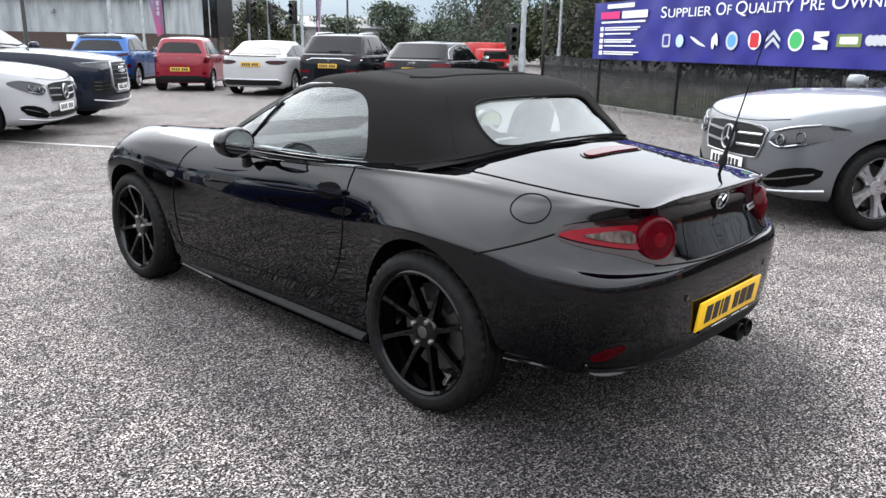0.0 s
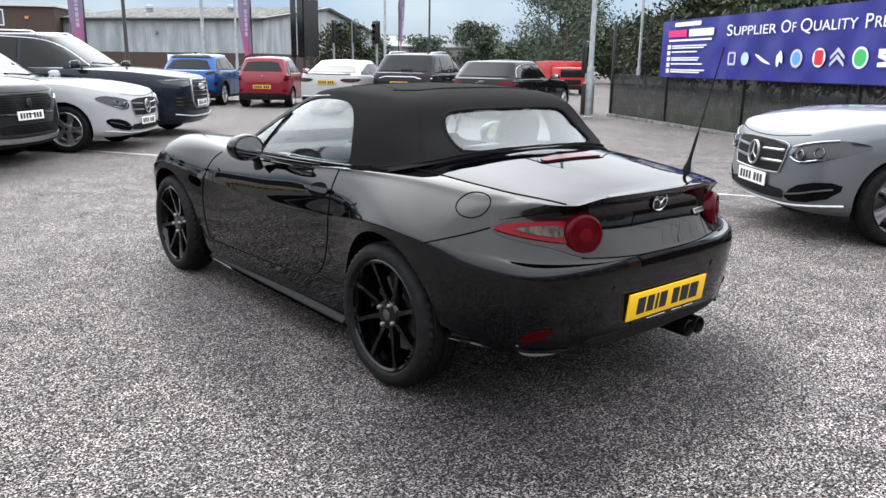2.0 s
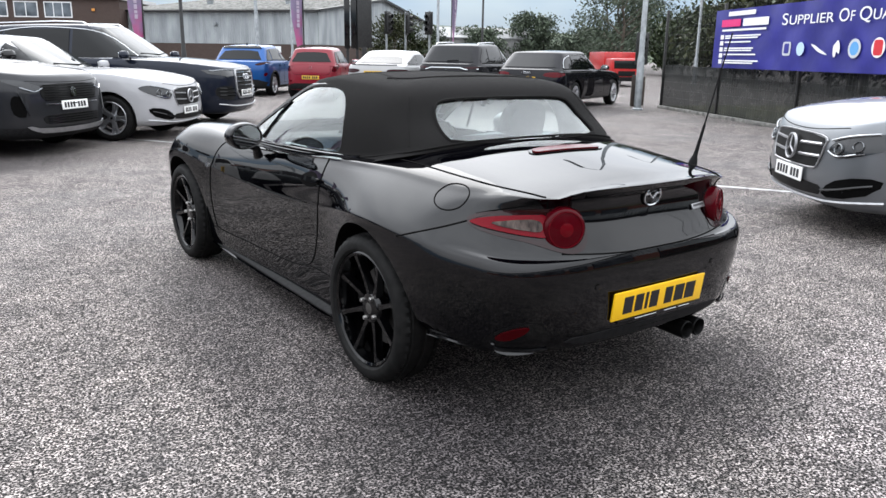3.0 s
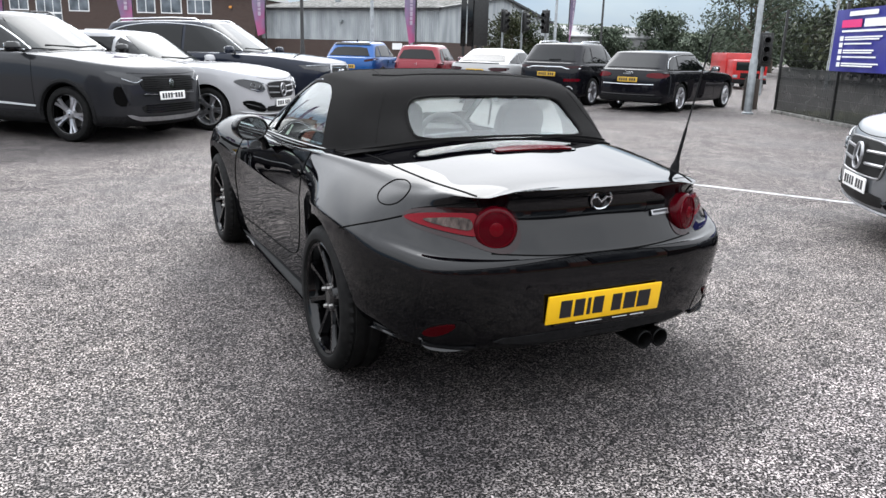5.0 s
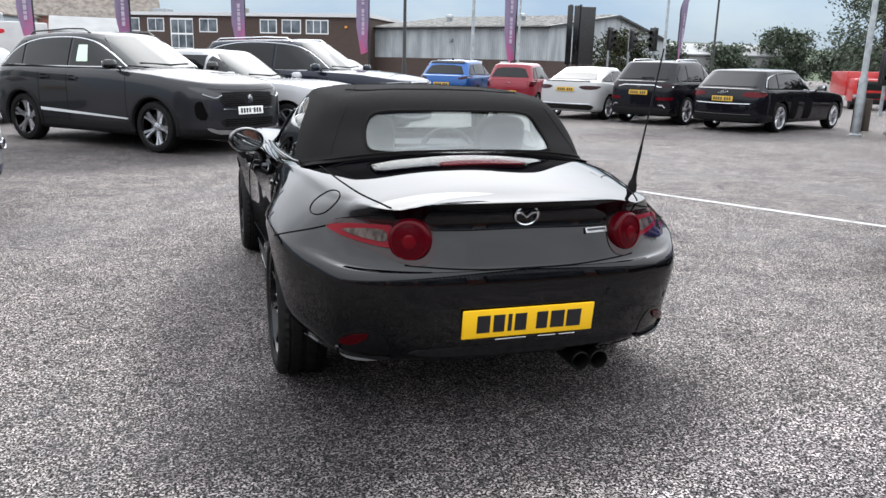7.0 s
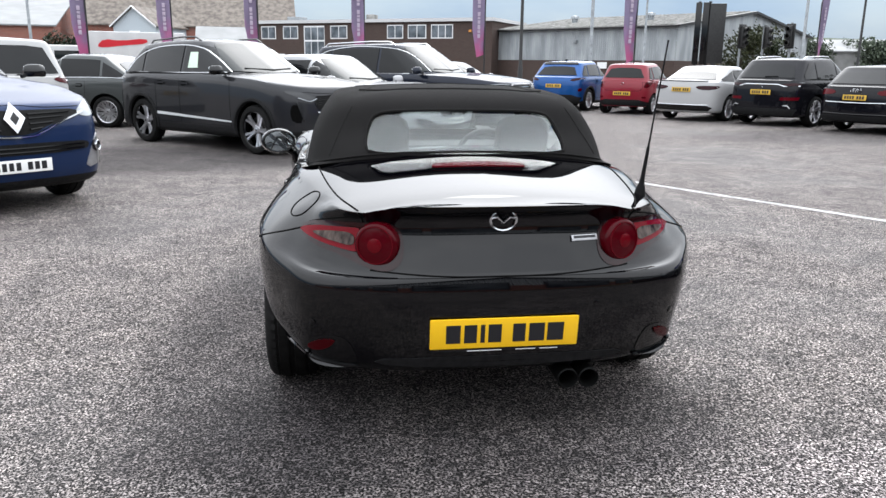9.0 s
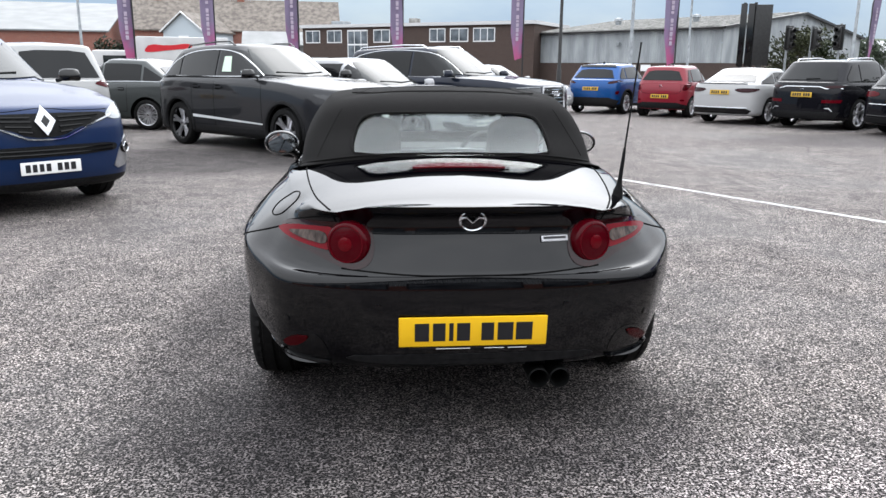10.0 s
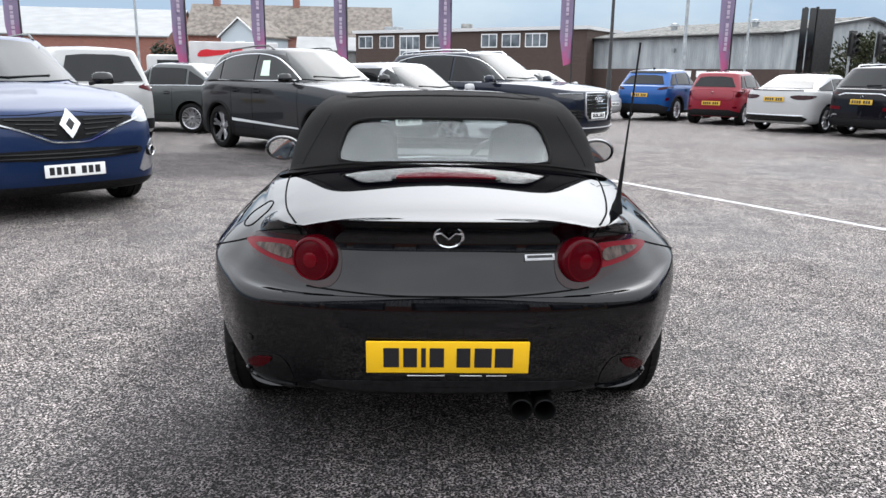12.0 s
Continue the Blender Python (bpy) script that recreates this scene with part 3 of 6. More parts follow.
def asphalt(name, dark, pale, damp, damp_shades, scale=88.0):
    """Worn asphalt: pale chips in dark binder, broad damp and dusty areas, fine relief."""
    m = mat(name, pale, 0.6, spec=0.16)
    n, l = m.node_tree.nodes, m.node_tree.links
    b = n["Principled BSDF"]
    tc = n.new("ShaderNodeTexCoord")
    def noise_of(scale, detail, rough=0.6):
        t = n.new("ShaderNodeTexNoise")
        t.inputs["Scale"].default_value, t.inputs["Detail"].default_value, t.inputs["Roughness"].default_value = scale, detail, rough
        l.new(tc.outputs["Object"], t.inputs["Vector"])
        return t
    def ramp(src, lo, hi, c0, c1):
        r = n.new("ShaderNodeValToRGB")
        r.color_ramp.elements[0].position, r.color_ramp.elements[1].position = lo, hi
        r.color_ramp.elements[0].color, r.color_ramp.elements[1].color = (*c0, 1), (*c1, 1)
        l.new(src, r.inputs["Fac"])
        return r
    def mixed(f, a, c, kind="MIX"):
        x = n.new("ShaderNodeMix")
        x.data_type, x.blend_type = "RGBA", kind
        for src, key in ((f, "Factor"), (a, "A"), (c, "B")):
            if isinstance(src, (float, int)):
                x.inputs[key].default_value = src
            elif isinstance(src, tuple):
                x.inputs[key].default_value = (*src, 1)
            else:
                l.new(src, x.inputs[key])
        return x.outputs["Result"]
    vo = n.new("ShaderNodeTexVoronoi")
    vo.voronoi_dimensions = "2D"
    vo.inputs["Scale"].default_value = scale
    l.new(tc.outputs["Object"], vo.inputs["Vector"])
    sep = n.new("ShaderNodeSeparateColor")
    l.new(vo.outputs["Color"], sep.inputs["Color"])
    shade = ramp(sep.outputs["Red"], 0.0, 1.0, (0.16, 0.16, 0.16), (1.82, 1.80, 1.78))
    grain = noise_of(scale * 1.3, 1.5, 0.55)
    chip = ramp(grain.outputs["Fac"], 0.468, 0.55, dark, pale)
    stones = mixed(1.0, chip.outputs["Color"], shade.outputs["Color"], "MULTIPLY")
    fine = noise_of(52, 3, 0.7)
    stones = mixed(1.0, stones, ramp(fine.outputs["Fac"], 0.36, 0.62, (0.62, 0.62, 0.62), (1.32, 1.29, 1.27)).outputs["Color"], "MULTIPLY")
    broad = noise_of(0.45, 7, 0.62)
    wet = ramp(broad.outputs["Fac"], 0.35, 0.46, (1, 1, 1), (0, 0, 0))
    mid = noise_of(3.2, 6, 0.7)
    blot = ramp(mid.outputs["Fac"], 0.36, 0.60, (0.66, 0.66, 0.67), (1.12, 1.1, 1.09))
    col = mixed(1.0, stones, blot.outputs["Color"], "MULTIPLY")
    clump = noise_of(17, 4, 0.75)
    col = mixed(1.0, col, ramp(clump.outputs["Fac"], 0.36, 0.64, (0.76, 0.76, 0.77), (1.22, 1.21, 1.20)).outputs["Color"], "MULTIPLY")
    col = mixed(wet.outputs["Color"], col, mixed(1.0, col, damp, "MULTIPLY"))
    # damp and painted shade round and behind the roadster and parked cars, ragged edges
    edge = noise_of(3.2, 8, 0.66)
    for cx, cy, ax, ay, k in damp_shades:
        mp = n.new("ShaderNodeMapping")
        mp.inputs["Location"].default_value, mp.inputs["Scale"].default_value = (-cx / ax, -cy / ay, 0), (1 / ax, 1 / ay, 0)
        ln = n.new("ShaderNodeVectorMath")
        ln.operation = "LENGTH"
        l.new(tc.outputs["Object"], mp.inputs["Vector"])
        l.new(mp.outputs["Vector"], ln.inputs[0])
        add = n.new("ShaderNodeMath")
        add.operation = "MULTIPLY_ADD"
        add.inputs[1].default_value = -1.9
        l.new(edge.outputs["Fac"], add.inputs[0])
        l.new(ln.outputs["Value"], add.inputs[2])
        damp_shade = ramp(add.outputs["Value"], -0.30, 0.45, (1, 1, 1), (0, 0, 0))
        col = mixed(damp_shade.outputs["Color"], col, mixed(1.0, col, (k, k, k * 1.03), "MULTIPLY"))
    l.new(col, b.inputs["Base Color"])
    rr = ramp(broad.outputs["Fac"], 0.40, 0.55, (0.60, 0.60, 0.60), (0.85, 0.85, 0.85))
    l.new(rr.outputs["Color"], b.inputs["Roughness"])
    b1, b2 = n.new("ShaderNodeBump"), n.new("ShaderNodeBump")
    b1.inputs["Strength"].default_value, b1.inputs["Distance"].default_value = 0.9, 0.006
    b2.inputs["Strength"].default_value, b2.inputs["Distance"].default_value = 0.6, 0.01
    l.new(grain.outputs["Fac"], b1.inputs["Height"])
    l.new(fine.outputs["Fac"], b2.inputs["Height"])
    l.new(b1.outputs["Normal"], b2.inputs["Normal"])
    l.new(b2.outputs["Normal"], b.inputs["Normal"])
    return m


# each patch: centre, half axes, colour factor; the one above 1 is paler
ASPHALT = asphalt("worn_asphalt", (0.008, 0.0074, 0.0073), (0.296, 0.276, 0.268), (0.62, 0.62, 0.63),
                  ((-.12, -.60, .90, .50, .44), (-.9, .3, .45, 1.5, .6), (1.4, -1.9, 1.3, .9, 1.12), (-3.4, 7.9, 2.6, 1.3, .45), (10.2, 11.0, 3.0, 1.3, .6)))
ground = tagged(part("ground", box(-400, -400, -.3, 400, 400, 0), ASPHALT, smooth=False), "worn grey asphalt car park with damp patches and painted car shade", "ground", kind="structure")
LINE = vary(mat("worn_white_line", (.6, .6, .58), .7), 9, (.12, .12, .115), (.42, .42, .41), detail=8, lo=.3, hi=.5)
line_a, line_b = Vector((.45, 9.75, 0)), Vector((5.6, .7, 0))
ld = (line_b - line_a).normalized()
ln = Vector((-ld.y, ld.x, 0)) * .045
bm = bmesh.new()
lo_ = [bm.verts.new(p + Vector((0, 0, .004))) for p in (line_a - ln, line_b - ln, line_b + ln, line_a + ln)]
bm.faces.new(lo_)
tagged(part("bay_line", bm, LINE, smooth=False), "worn white painted line on the asphalt", "road marking", kind="structure")

# ---------------------------------------------------------------- the other cars
# sill strip: the sky mirrored in its chrome is painted as a pale colour
SILVER_STRIP = mat("sky_toned_silver_strip", (.55, .56, .57), .3)
SMOKE = mat("smoked_lens", (.02, .002, .004), .10, spec=.25)
SATIN = vary(mat("satin_silver_trim", (.34, .34, .35), .35, .8), 20, (.30, .30, .31), (.38, .38, .39))
MESH = vary(mat("grille_mesh", (.012, .012, .012), .5, spec=.12), 220, (.002, .002, .002), (.014, .014, .014), lo=.45, hi=.55)
HEAD = mat("headlamp_glass", (.02, .021, .023), .08, .2, coat=.35)
LAMP_CHROME = mat("lamp_reflector", (.26, .27, .28), .22, .8)
PALE_HEAD = mat("pale_headlamp_glass", (.30, .32, .33), .1, .3, coat=.6)

# blue SUV facing the lane
c, t, k = car("blue_suv", "metallic dark blue compact SUV with a chrome-edged grille, parked", heading(-5.74, 6.24, 135), ((.004, .017, .062), .35, .35, .45), 2.65, .92, .90, 1.84, 1.68, .345, (1.0, 1.04, 1.12, 1.05, .93), (-.75, 2.22, .35, 1.0),
              arc=.06, nose=.10, clad=.31, pillars=(.0, .95), rails=True, plate_front=.44, wheels=dict(n=5, wide=.045))
deco(c, t, "grille", "front", [(-.60, .83), (-.30, .78), (-.14, .70), (.14, .70), (.30, .78), (.60, .83), (.62, .90), (.25, .905), (-.25, .905), (-.62, .90)], MESH, .006)
for z in (.745, .79, .835, .87):
    hw_ = .13 + (z - .70) * 2.2
    strip(c, t, "grille_slat", "front", [(.12, z), (min(hw_, .58), z + .012)], .009, GLOSS, .014, True)
strip(c, t, "grille_trim", "front", [(-.64, .87), (-.42, .80), (-.22, .715), (-.12, .685), (.12, .685), (.22, .715), (.42, .80), (.64, .87)], .011, CHROME, .012)
deco(c, t, "badge", "front", [(-.088, .835), (0, .715), (.088, .835), (0, .955)], CHROME, .03, rounds=0, label="chrome lozenge badge")
deco(c, t, "badge_hollow", "front", [(-.036, .835), (0, .785), (.036, .835), (0, .885)], GLOSS, .036, rounds=0)
deco(c, t, "headlamp", "front", [(.56, .86), (.70, .82), (.84, .86), (.875, .95), (.80, .985), (.66, .945)], PALE_HEAD, .008, True, "large pale headlamp", 2)
deco(c, t, "lower_grille", "front", [(-.62, .53), (.62, .53), (.68, .60), (.55, .625), (-.55, .625), (-.68, .60)], MESH, .008)
strip(c, t, "lower_slat", "front", [(-.6, .56), (0, .555), (.6, .56)], .008, GLOSS, .016)
strip(c, t, "lower_slat", "front", [(-.6, .595), (0, .59), (.6, .595)], .008, GLOSS, .016)
deco(c, t, "bumper_corner", "front", [(.60, .36), (.80, .40), (.86, .55), (.84, .68), (.74, .62), (.66, .50)], SATIN, .008, True)
deco(c, t, "fog_lamp", "front", [(.70, .52), (.76, .50), (.80, .54), (.79, .60), (.74, .62), (.70, .58)], GLOSS, .018, True, "round fog lamp", 2)
for sx in (1, -1):
    roundel(c, t, "front", sx * .75, .56, .048, CHROME, "fog_lamp_ring", off=.028)
strip(c, t, "bonnet_gap", "front", [(-.62, .925), (-.3, .925), (0, .95), (.3, .925), (.62, .925)], .004, DARK, 0)


# dark grey SUV
c, t, k = car("grey_suv", "dark grey SUV with chrome window line and silver sill strip, parked", heading(-3.06, 11.02, 135), ((.024, .0245, .027), .4), 2.85, .96, .90, 1.90, 1.71, .365, (1.09, 1.12, 1.12, 1.07, .97), (-.80, 2.42, .58, 1.02),
              arc=.14, nose=.10, clad=.38, pillars=(.0, 1.06), rails=True, plate_front=.62, lowclad=.50, wheels=dict(n=5, wide=.040, hollow=True, rim=.262, style=RIM_BLACK, face=RIM_SILVER))
deco(c, t, "grille", "front", [(-.52, .70), (-.40, .665), (.40, .665), (.52, .70), (.56, .80), (.50, .885), (-.50, .885), (-.56, .80)], MESH, .008)
slats(c, t, "front", lambda z: .50, .69, .87, 7, .005, GLOSS, .014)
deco(c, t, "badge", "front", [(-.05, .72), (.05, .72), (.055, .80), (0, .85), (-.055, .80)], CHROME, .022, label="small chrome shield badge")
deco(c, t, "headlamp", "front", [(.50, .84), (.62, .80), (.80, .86), (.88, .93), (.84, .95), (.66, .90)], HEAD, .008, True, "slim headlamp", 1)
strip(c, t, "lamp_strip", "front", [(.52, .835), (.64, .80), (.78, .85)], .008, CLEAR, .016, True)
deco(c, t, "corner_vent", "front", [(.74, .50), (.84, .50), (.86, .64), (.84, .76), (.78, .74)], DARK, .006, True)
strip(c, t, "lamp_claw", "front", [(.80, .80), (.765, .66), (.73, .52)], .012, HEAD, .012, True)
deco(c, t, "lower_grille", "front", [(-.50, .39), (.50, .39), (.58, .47), (.5, .52), (-.5, .52), (-.58, .47)], MESH, .008)
slats(c, t, "front", .50, .41, .50, 4, .006, GLOSS, .014)
deco(c, t, "skid_plate", "front", [(-.70, .33), (-.5, .29), (.5, .29), (.70, .33), (.78, .40), (.55, .345), (-.55, .345), (-.78, .40)], SATIN, .014, label="silver bumper skid plate")
strip(c, t, "bumper_trim", "front", [(-.52, .645), (0, .635), (.52, .645)], .010, CHROME, .012)
strip(c, t, "bonnet_gap", "front", [(-.70, .925), (-.3, .905), (0, .905), (.3, .905), (.70, .925)], .004, DARK, 0)
for way in ("right", "left"):
    part("window_line", seam(k, way, [(-.48, 1.19), (-.22, 1.40), (.20, 1.54), (.8, 1.59), (1.35, 1.56), (1.72, 1.40), (2.10, 1.18)], .010, .008, k=4), CHROME, c)
part("price_card", patch(k, "right", [(1.22, 1.24), (1.46, 1.24), (1.40, 1.48), (1.22, 1.48)], .016, .004, .04), mat("pale_green_card", (.55, .68, .55), .6), c, "pale sheet in the window")

for way in ("right", "left"):
    part("belt_line", seam(k, way, [(-.60, 1.165), (.3, 1.165), (1.0, 1.165), (2.05, 1.175)], .009, .012, k=4), CHROME, c)

# white executive saloon
c, t, k = car("white_saloon", "white executive saloon with a twin-bar chrome grille, parked", heading(-1.4, 11.95, 130), ((.34, .34, .35), 0.0), 2.94, .84, 1.14, 1.85, 1.51, .335, (.94, .97, .97, .95, .83), (-.85, 2.2, 1.0, 1.0),
              arc=.08, nose=.08, pillars=(.30, 1.25), plate_front=.43, wheels=dict(n=5, wide=.045))
def star_front(c, t, z, col):
    deco(c, t, "grille", "front", [(-.42, z - .11), (-.32, z - .145), (.32, z - .145), (.42, z - .11), (.47, z + .03), (.39, z + .115), (-.39, z + .115), (-.47, z + .03)], MESH, .006)
    strip(c, t, "grille_frame", "front", [(-.41, z - .11), (-.32, z - .14), (.32, z - .14), (.41, z - .11), (.455, z + .03), (.38, z + .11), (-.38, z + .11), (-.455, z + .03), (-.41, z - .11)], .007, SATIN, .008)
    for dz in (-.055, .035):
        for sx in (1, -1):
            strip(c, t, "grille_bar", "front", [(sx * .12, z + dz), (sx * .43, z + dz + .012)], .012, SATIN, .012)
    roundel(c, t, "front", 0, z - .01, .105, SATIN, "badge", True, .03)
    for sx in (1, -1):
        hp = [(sx * a, b) for a, b in ((.49, z + .02), (.60, z - .045), (.80, z + .005), (.895, z + .12), (.82, z + .175), (.62, z + .13))]
        lamp = part("headlamp", patch(t, "front", fair(hp, 2), .008, .012, .04), HEAD, c, "clear wrap-round headlamp with dark inner frame")
        for u, v, r in ((.62, z + .035, .038), (.745, z + .065, .040)):
            roundel(lamp, t, "front", sx * u, v, r, LAMP_CHROME, "projector", off=.016)
        part("lamp_strip", seam(t, "front", [(sx * .53, z + .085), (sx * .66, z + .125), (sx * .80, z + .160)], .009, .016, k=4), LAMP_CHROME, lamp)
        part("lamp_strip", seam(t, "front", [(sx * .52, z + .01), (sx * .62, z - .02), (sx * .78, z + .02)], .007, .016, k=4), LAMP_CHROME, lamp)
    deco(c, t, "corner_intake", "front", [(.46, .30), (.78, .33), (.86, .46), (.80, .50), (.58, .43)], DARK, .006, True, "", 1)
    strip(c, t, "intake_blade", "front", [(.50, .36), (.66, .385), (.82, .44)], .010, GLOSS, .012, True)
    deco(c, t, "lower_intake", "front", [(-.44, .30), (.44, .30), (.50, .36), (.44, .395), (-.44, .395), (-.50, .36)], MESH, .006)
    strip(c, t, "splitter", "front", [(-.84, .315), (-.5, .275), (0, .265), (.5, .275), (.84, .315)], .012, SATIN, .008)
star_front(c, t, .645, None)
strip(c, t, "bonnet_gap", "front", [(-.62, .835), (-.3, .80), (0, .79), (.3, .80), (.62, .835)], .004, DARK, 0)

# large dark SUV
c, t, k = car("black_suv", "large dark blue-black SUV with a wide chrome grille, parked", heading(.10, 13.85, 130), ((.010, .013, .022), .4), 2.99, .95, 1.1, 1.97, 1.77, .38, (1.10, 1.12, 1.13, 1.10, 1.0), (-.95, 2.45, .40, .95),
              arc=.08, nose=.08, pillars=(-.15, 1.1), rails=True, plate_front=.58, wheels=dict(n=5, wide=.05))
deco(c, t, "grille", "front", [(-.34, .50), (.34, .50), (.43, .60), (.43, .90), (.36, .985), (-.36, .985), (-.43, .90), (-.43, .60)], MESH, .008, rounds=0)
strip(c, t, "grille_frame", "front", [(-.34, .50), (.34, .50), (.43, .60), (.43, .90), (.36, .985), (-.36, .985), (-.43, .90), (-.43, .60), (-.34, .50)], .020, SATIN, .012, k=1)
slats(c, t, "front", .40, .56, .94, 6, .013, CHROME, .014)
for i in (-1.5, -.5, .5, 1.5):
    roundel(c, t, "front", i * .062, .865, .048, CHROME, "badge_ring", off=.034)
deco(c, t, "headlamp", "front", [(.47, .89), (.70, .87), (.92, .92), (.94, .985), (.70, 1.0), (.47, .985)], HEAD, .008, True, "slim headlamp", 0)
strip(c, t, "lamp_strip", "front", [(.49, .975), (.70, .985), (.90, .975)], .008, CLEAR, .016, True)
deco(c, t, "corner_intake", "front", [(.50, .46), (.84, .48), (.90, .60), (.86, .72), (.52, .70)], MESH, .006, True)
for z in (.54, .60, .66):
    strip(c, t, "intake_slat", "front", [(.52, z), (.85, z + .02)], .009, GLOSS, .014, True)
strip(c, t, "splitter", "front", [(-.86, .40), (-.5, .36), (0, .355), (.5, .36), (.86, .40)], .012, SATIN, .008)
for way in ("right", "left"):
    part("window_line", seam(k, way, [(-.60, 1.22), (-.44, 1.52), (.2, 1.66), (1.0, 1.67), (1.6, 1.58), (2.2, 1.20)], .010, .008, k=4), CHROME, c)

# white SUV from behind
c, t, k = car("white_suv", "white compact SUV with red tail lamps, tail to the lane", heading(-6.02, 10.75, -38), ((.34, .34, .335), 0.0), 2.5, .85, .80, 1.80, 1.72, .345, (1.04, 1.07, 1.05, .98, .85), (-.70, 1.85, .30, .85), arc=.06, pillars=(.0, .9), plate_rear=.82)
deco(c, t, "tail_lamp", "rear", [(.52, 1.02), (.70, .96), (.86, .94), (.885, 1.02), (.86, 1.08), (.66, 1.07)], RED_LENS, .01, True, "red tail lamp")
deco(c, t, "lower_bumper", "rear", [(-.8, .30), (.8, .30), (.84, .48), (-.84, .48)], PLASTIC, .008, rounds=0)
part("rear_wiper", tube([lay(k, "rear", .0, 1.09, .02), lay(k, "rear", .32, 1.10, .02)], .01, 5), PLASTIC, c)

# grey hatchback
c, t, k = car("grey_hatchback", "metallic grey hatchback with silver multi-spoke wheels, parked", heading(-4.9, 14.15, -76), ((.045, .05, .05), .4), 2.66, .9, .8, 1.81, 1.49, .32, (.95, .97, .94, .88, .75), (-.68, 1.95, .75, .95), arc=.08, pillars=(.1, 1.0), plate_rear=.75, wheels=dict(n=10, wide=.03))
deco(c, t, "tail_lamp", "rear", [(.45, .86), (.80, .84), (.87, .92), (.80, .96), (.5, .94)], RED_LENS, .01, True, "red tail lamp")

# silver car nose to the roadster
c, t, k = car("silver_saloon", "silver executive car with a chrome star grille, parked beside the fence", heading(6.54, -1.40, -52), ((.14, .148, .158), .6), 2.84, .79, 1.05, 1.81, 1.46, .335, (.94, .97, .97, .95, .83), (-.8, 2.1, .9, 1.0),
              arc=.07, nose=.08, pillars=(.35, 1.25), plate_front=.435, wheels=dict(n=5, wide=.045, style=RIM_BLACK, face=RIM_SILVER))
star_front(c, t, .645, None)
strip(c, t, "bonnet_gap", "front", [(-.62, .835), (-.3, .80), (0, .79), (.3, .80), (.62, .835)], .004, DARK, 0)

# row across the lane, tails to the camera
c, t, k = car("blue_crossover", "bright blue small crossover with dark wheels, parked", heading(6.75, 20.5, 42), ((.003, .055, .20), .5), 2.59, .85, .77, 1.8, 1.54, .335, (1.0, 1.03, 1.0, .95, .8), (-.66, 1.9, .42, .9), arc=.10, pillars=(.0, .9), clad=.34, plate_rear=.76, wheels=dict(n=5, wide=.04))
deco(c, t, "tail_lamp", "rear", [(.50, .93), (.62, .90), (.84, .96), (.86, 1.02), (.66, 1.0)], SMOKE, .01, True, "dark tail lamp")
deco(c, t, "lower_bumper", "rear", [(-.78, .26), (.78, .26), (.85, .42), (.6, .50), (-.6, .50), (-.85, .42)], PLASTIC, .01, rounds=0)
deco(c, t, "reflector", "rear", [(.76, .60), (.83, .60), (.85, .70), (.78, .70)], RED_LENS, .01, True)
deco(c, k, "roof_spoiler", "rear", [(-.60, 1.40), (.60, 1.40), (.54, 1.46), (-.54, 1.46)], GLOSS, .02, rounds=0)
part("roof_fin", box(-.012, .05, 1.50, .012, .17, 1.57, bevel=.008), GLOSS, c)

c, t, k = car("red_hatchback", "small red hatchback with a dark rear window, parked", heading(8.15, 18.6, 42), ((.17, .004, .014), .15), 2.385, .65, .56, 1.595, 1.49, .29, (.97, .98, .96, .90, .75), (-.50, 1.8, .22, .9), arc=.07, pillars=(.02, .88), plate_rear=.60, wheels=dict(n=5, wide=.05))
deco(c, t, "tail_lamp", "rear", [(.60, .78), (.72, .76), (.765, .90), (.74, 1.0), (.66, .94)], RED_LENS, .012, True, "tall red tail lamp")
deco(c, t, "lower_bumper", "rear", [(-.70, .26), (.70, .26), (.74, .36), (.5, .43), (-.5, .43), (-.74, .36)], PLASTIC, .01, rounds=0)
deco(c, t, "reflector", "rear", [(.58, .47), (.68, .47), (.68, .52), (.58, .52)], RED_DARK, .01, True)
roundel(c, t, "rear", 0, .88, .04, CHROME, off=.012)
strip(c, t, "tailgate_gap", "rear", [(-.56, .96), (-.54, .70), (0, .68), (.54, .70), (.56, .96)], .004, DARK, 0)

c, t, k = car("white_small_saloon", "white compact saloon with smoked tail lamps, parked", heading(9.1, 16.1, 54), ((.34, .34, .34), 0.0), 2.636, .86, .95, 1.8, 1.42, .325, (.98, .98, .94, .86, .7), (-.66, 1.95, .95, .95), arc=.08, pillars=(.3, 1.2), plate_rear=.80, wheels=dict(n=5, wide=.045))
deco(c, t, "tail_lamp", "rear", [(.36, .87), (.50, .80), (.80, .80), (.87, .87), (.84, .905), (.5, .905)], SMOKE, .01, True, "smoked red tail lamp")
deco(c, t, "diffuser", "rear", [(-.72, .28), (.72, .28), (.80, .36), (.70, .41), (-.70, .41), (-.80, .36)], GLOSS, .01, rounds=0)
strip(c, t, "bumper_trim", "rear", [(-.72, .43), (0, .425), (.72, .43)], .010, CHROME, .01)
part("boot_spoiler", tube([lay(t, "top", a, b, .015) for a, b in ((-.66, -.80), (-.4, -.86), (0, -.875), (.4, -.86), (.66, -.80))], .014, 6), GLOSS, c)

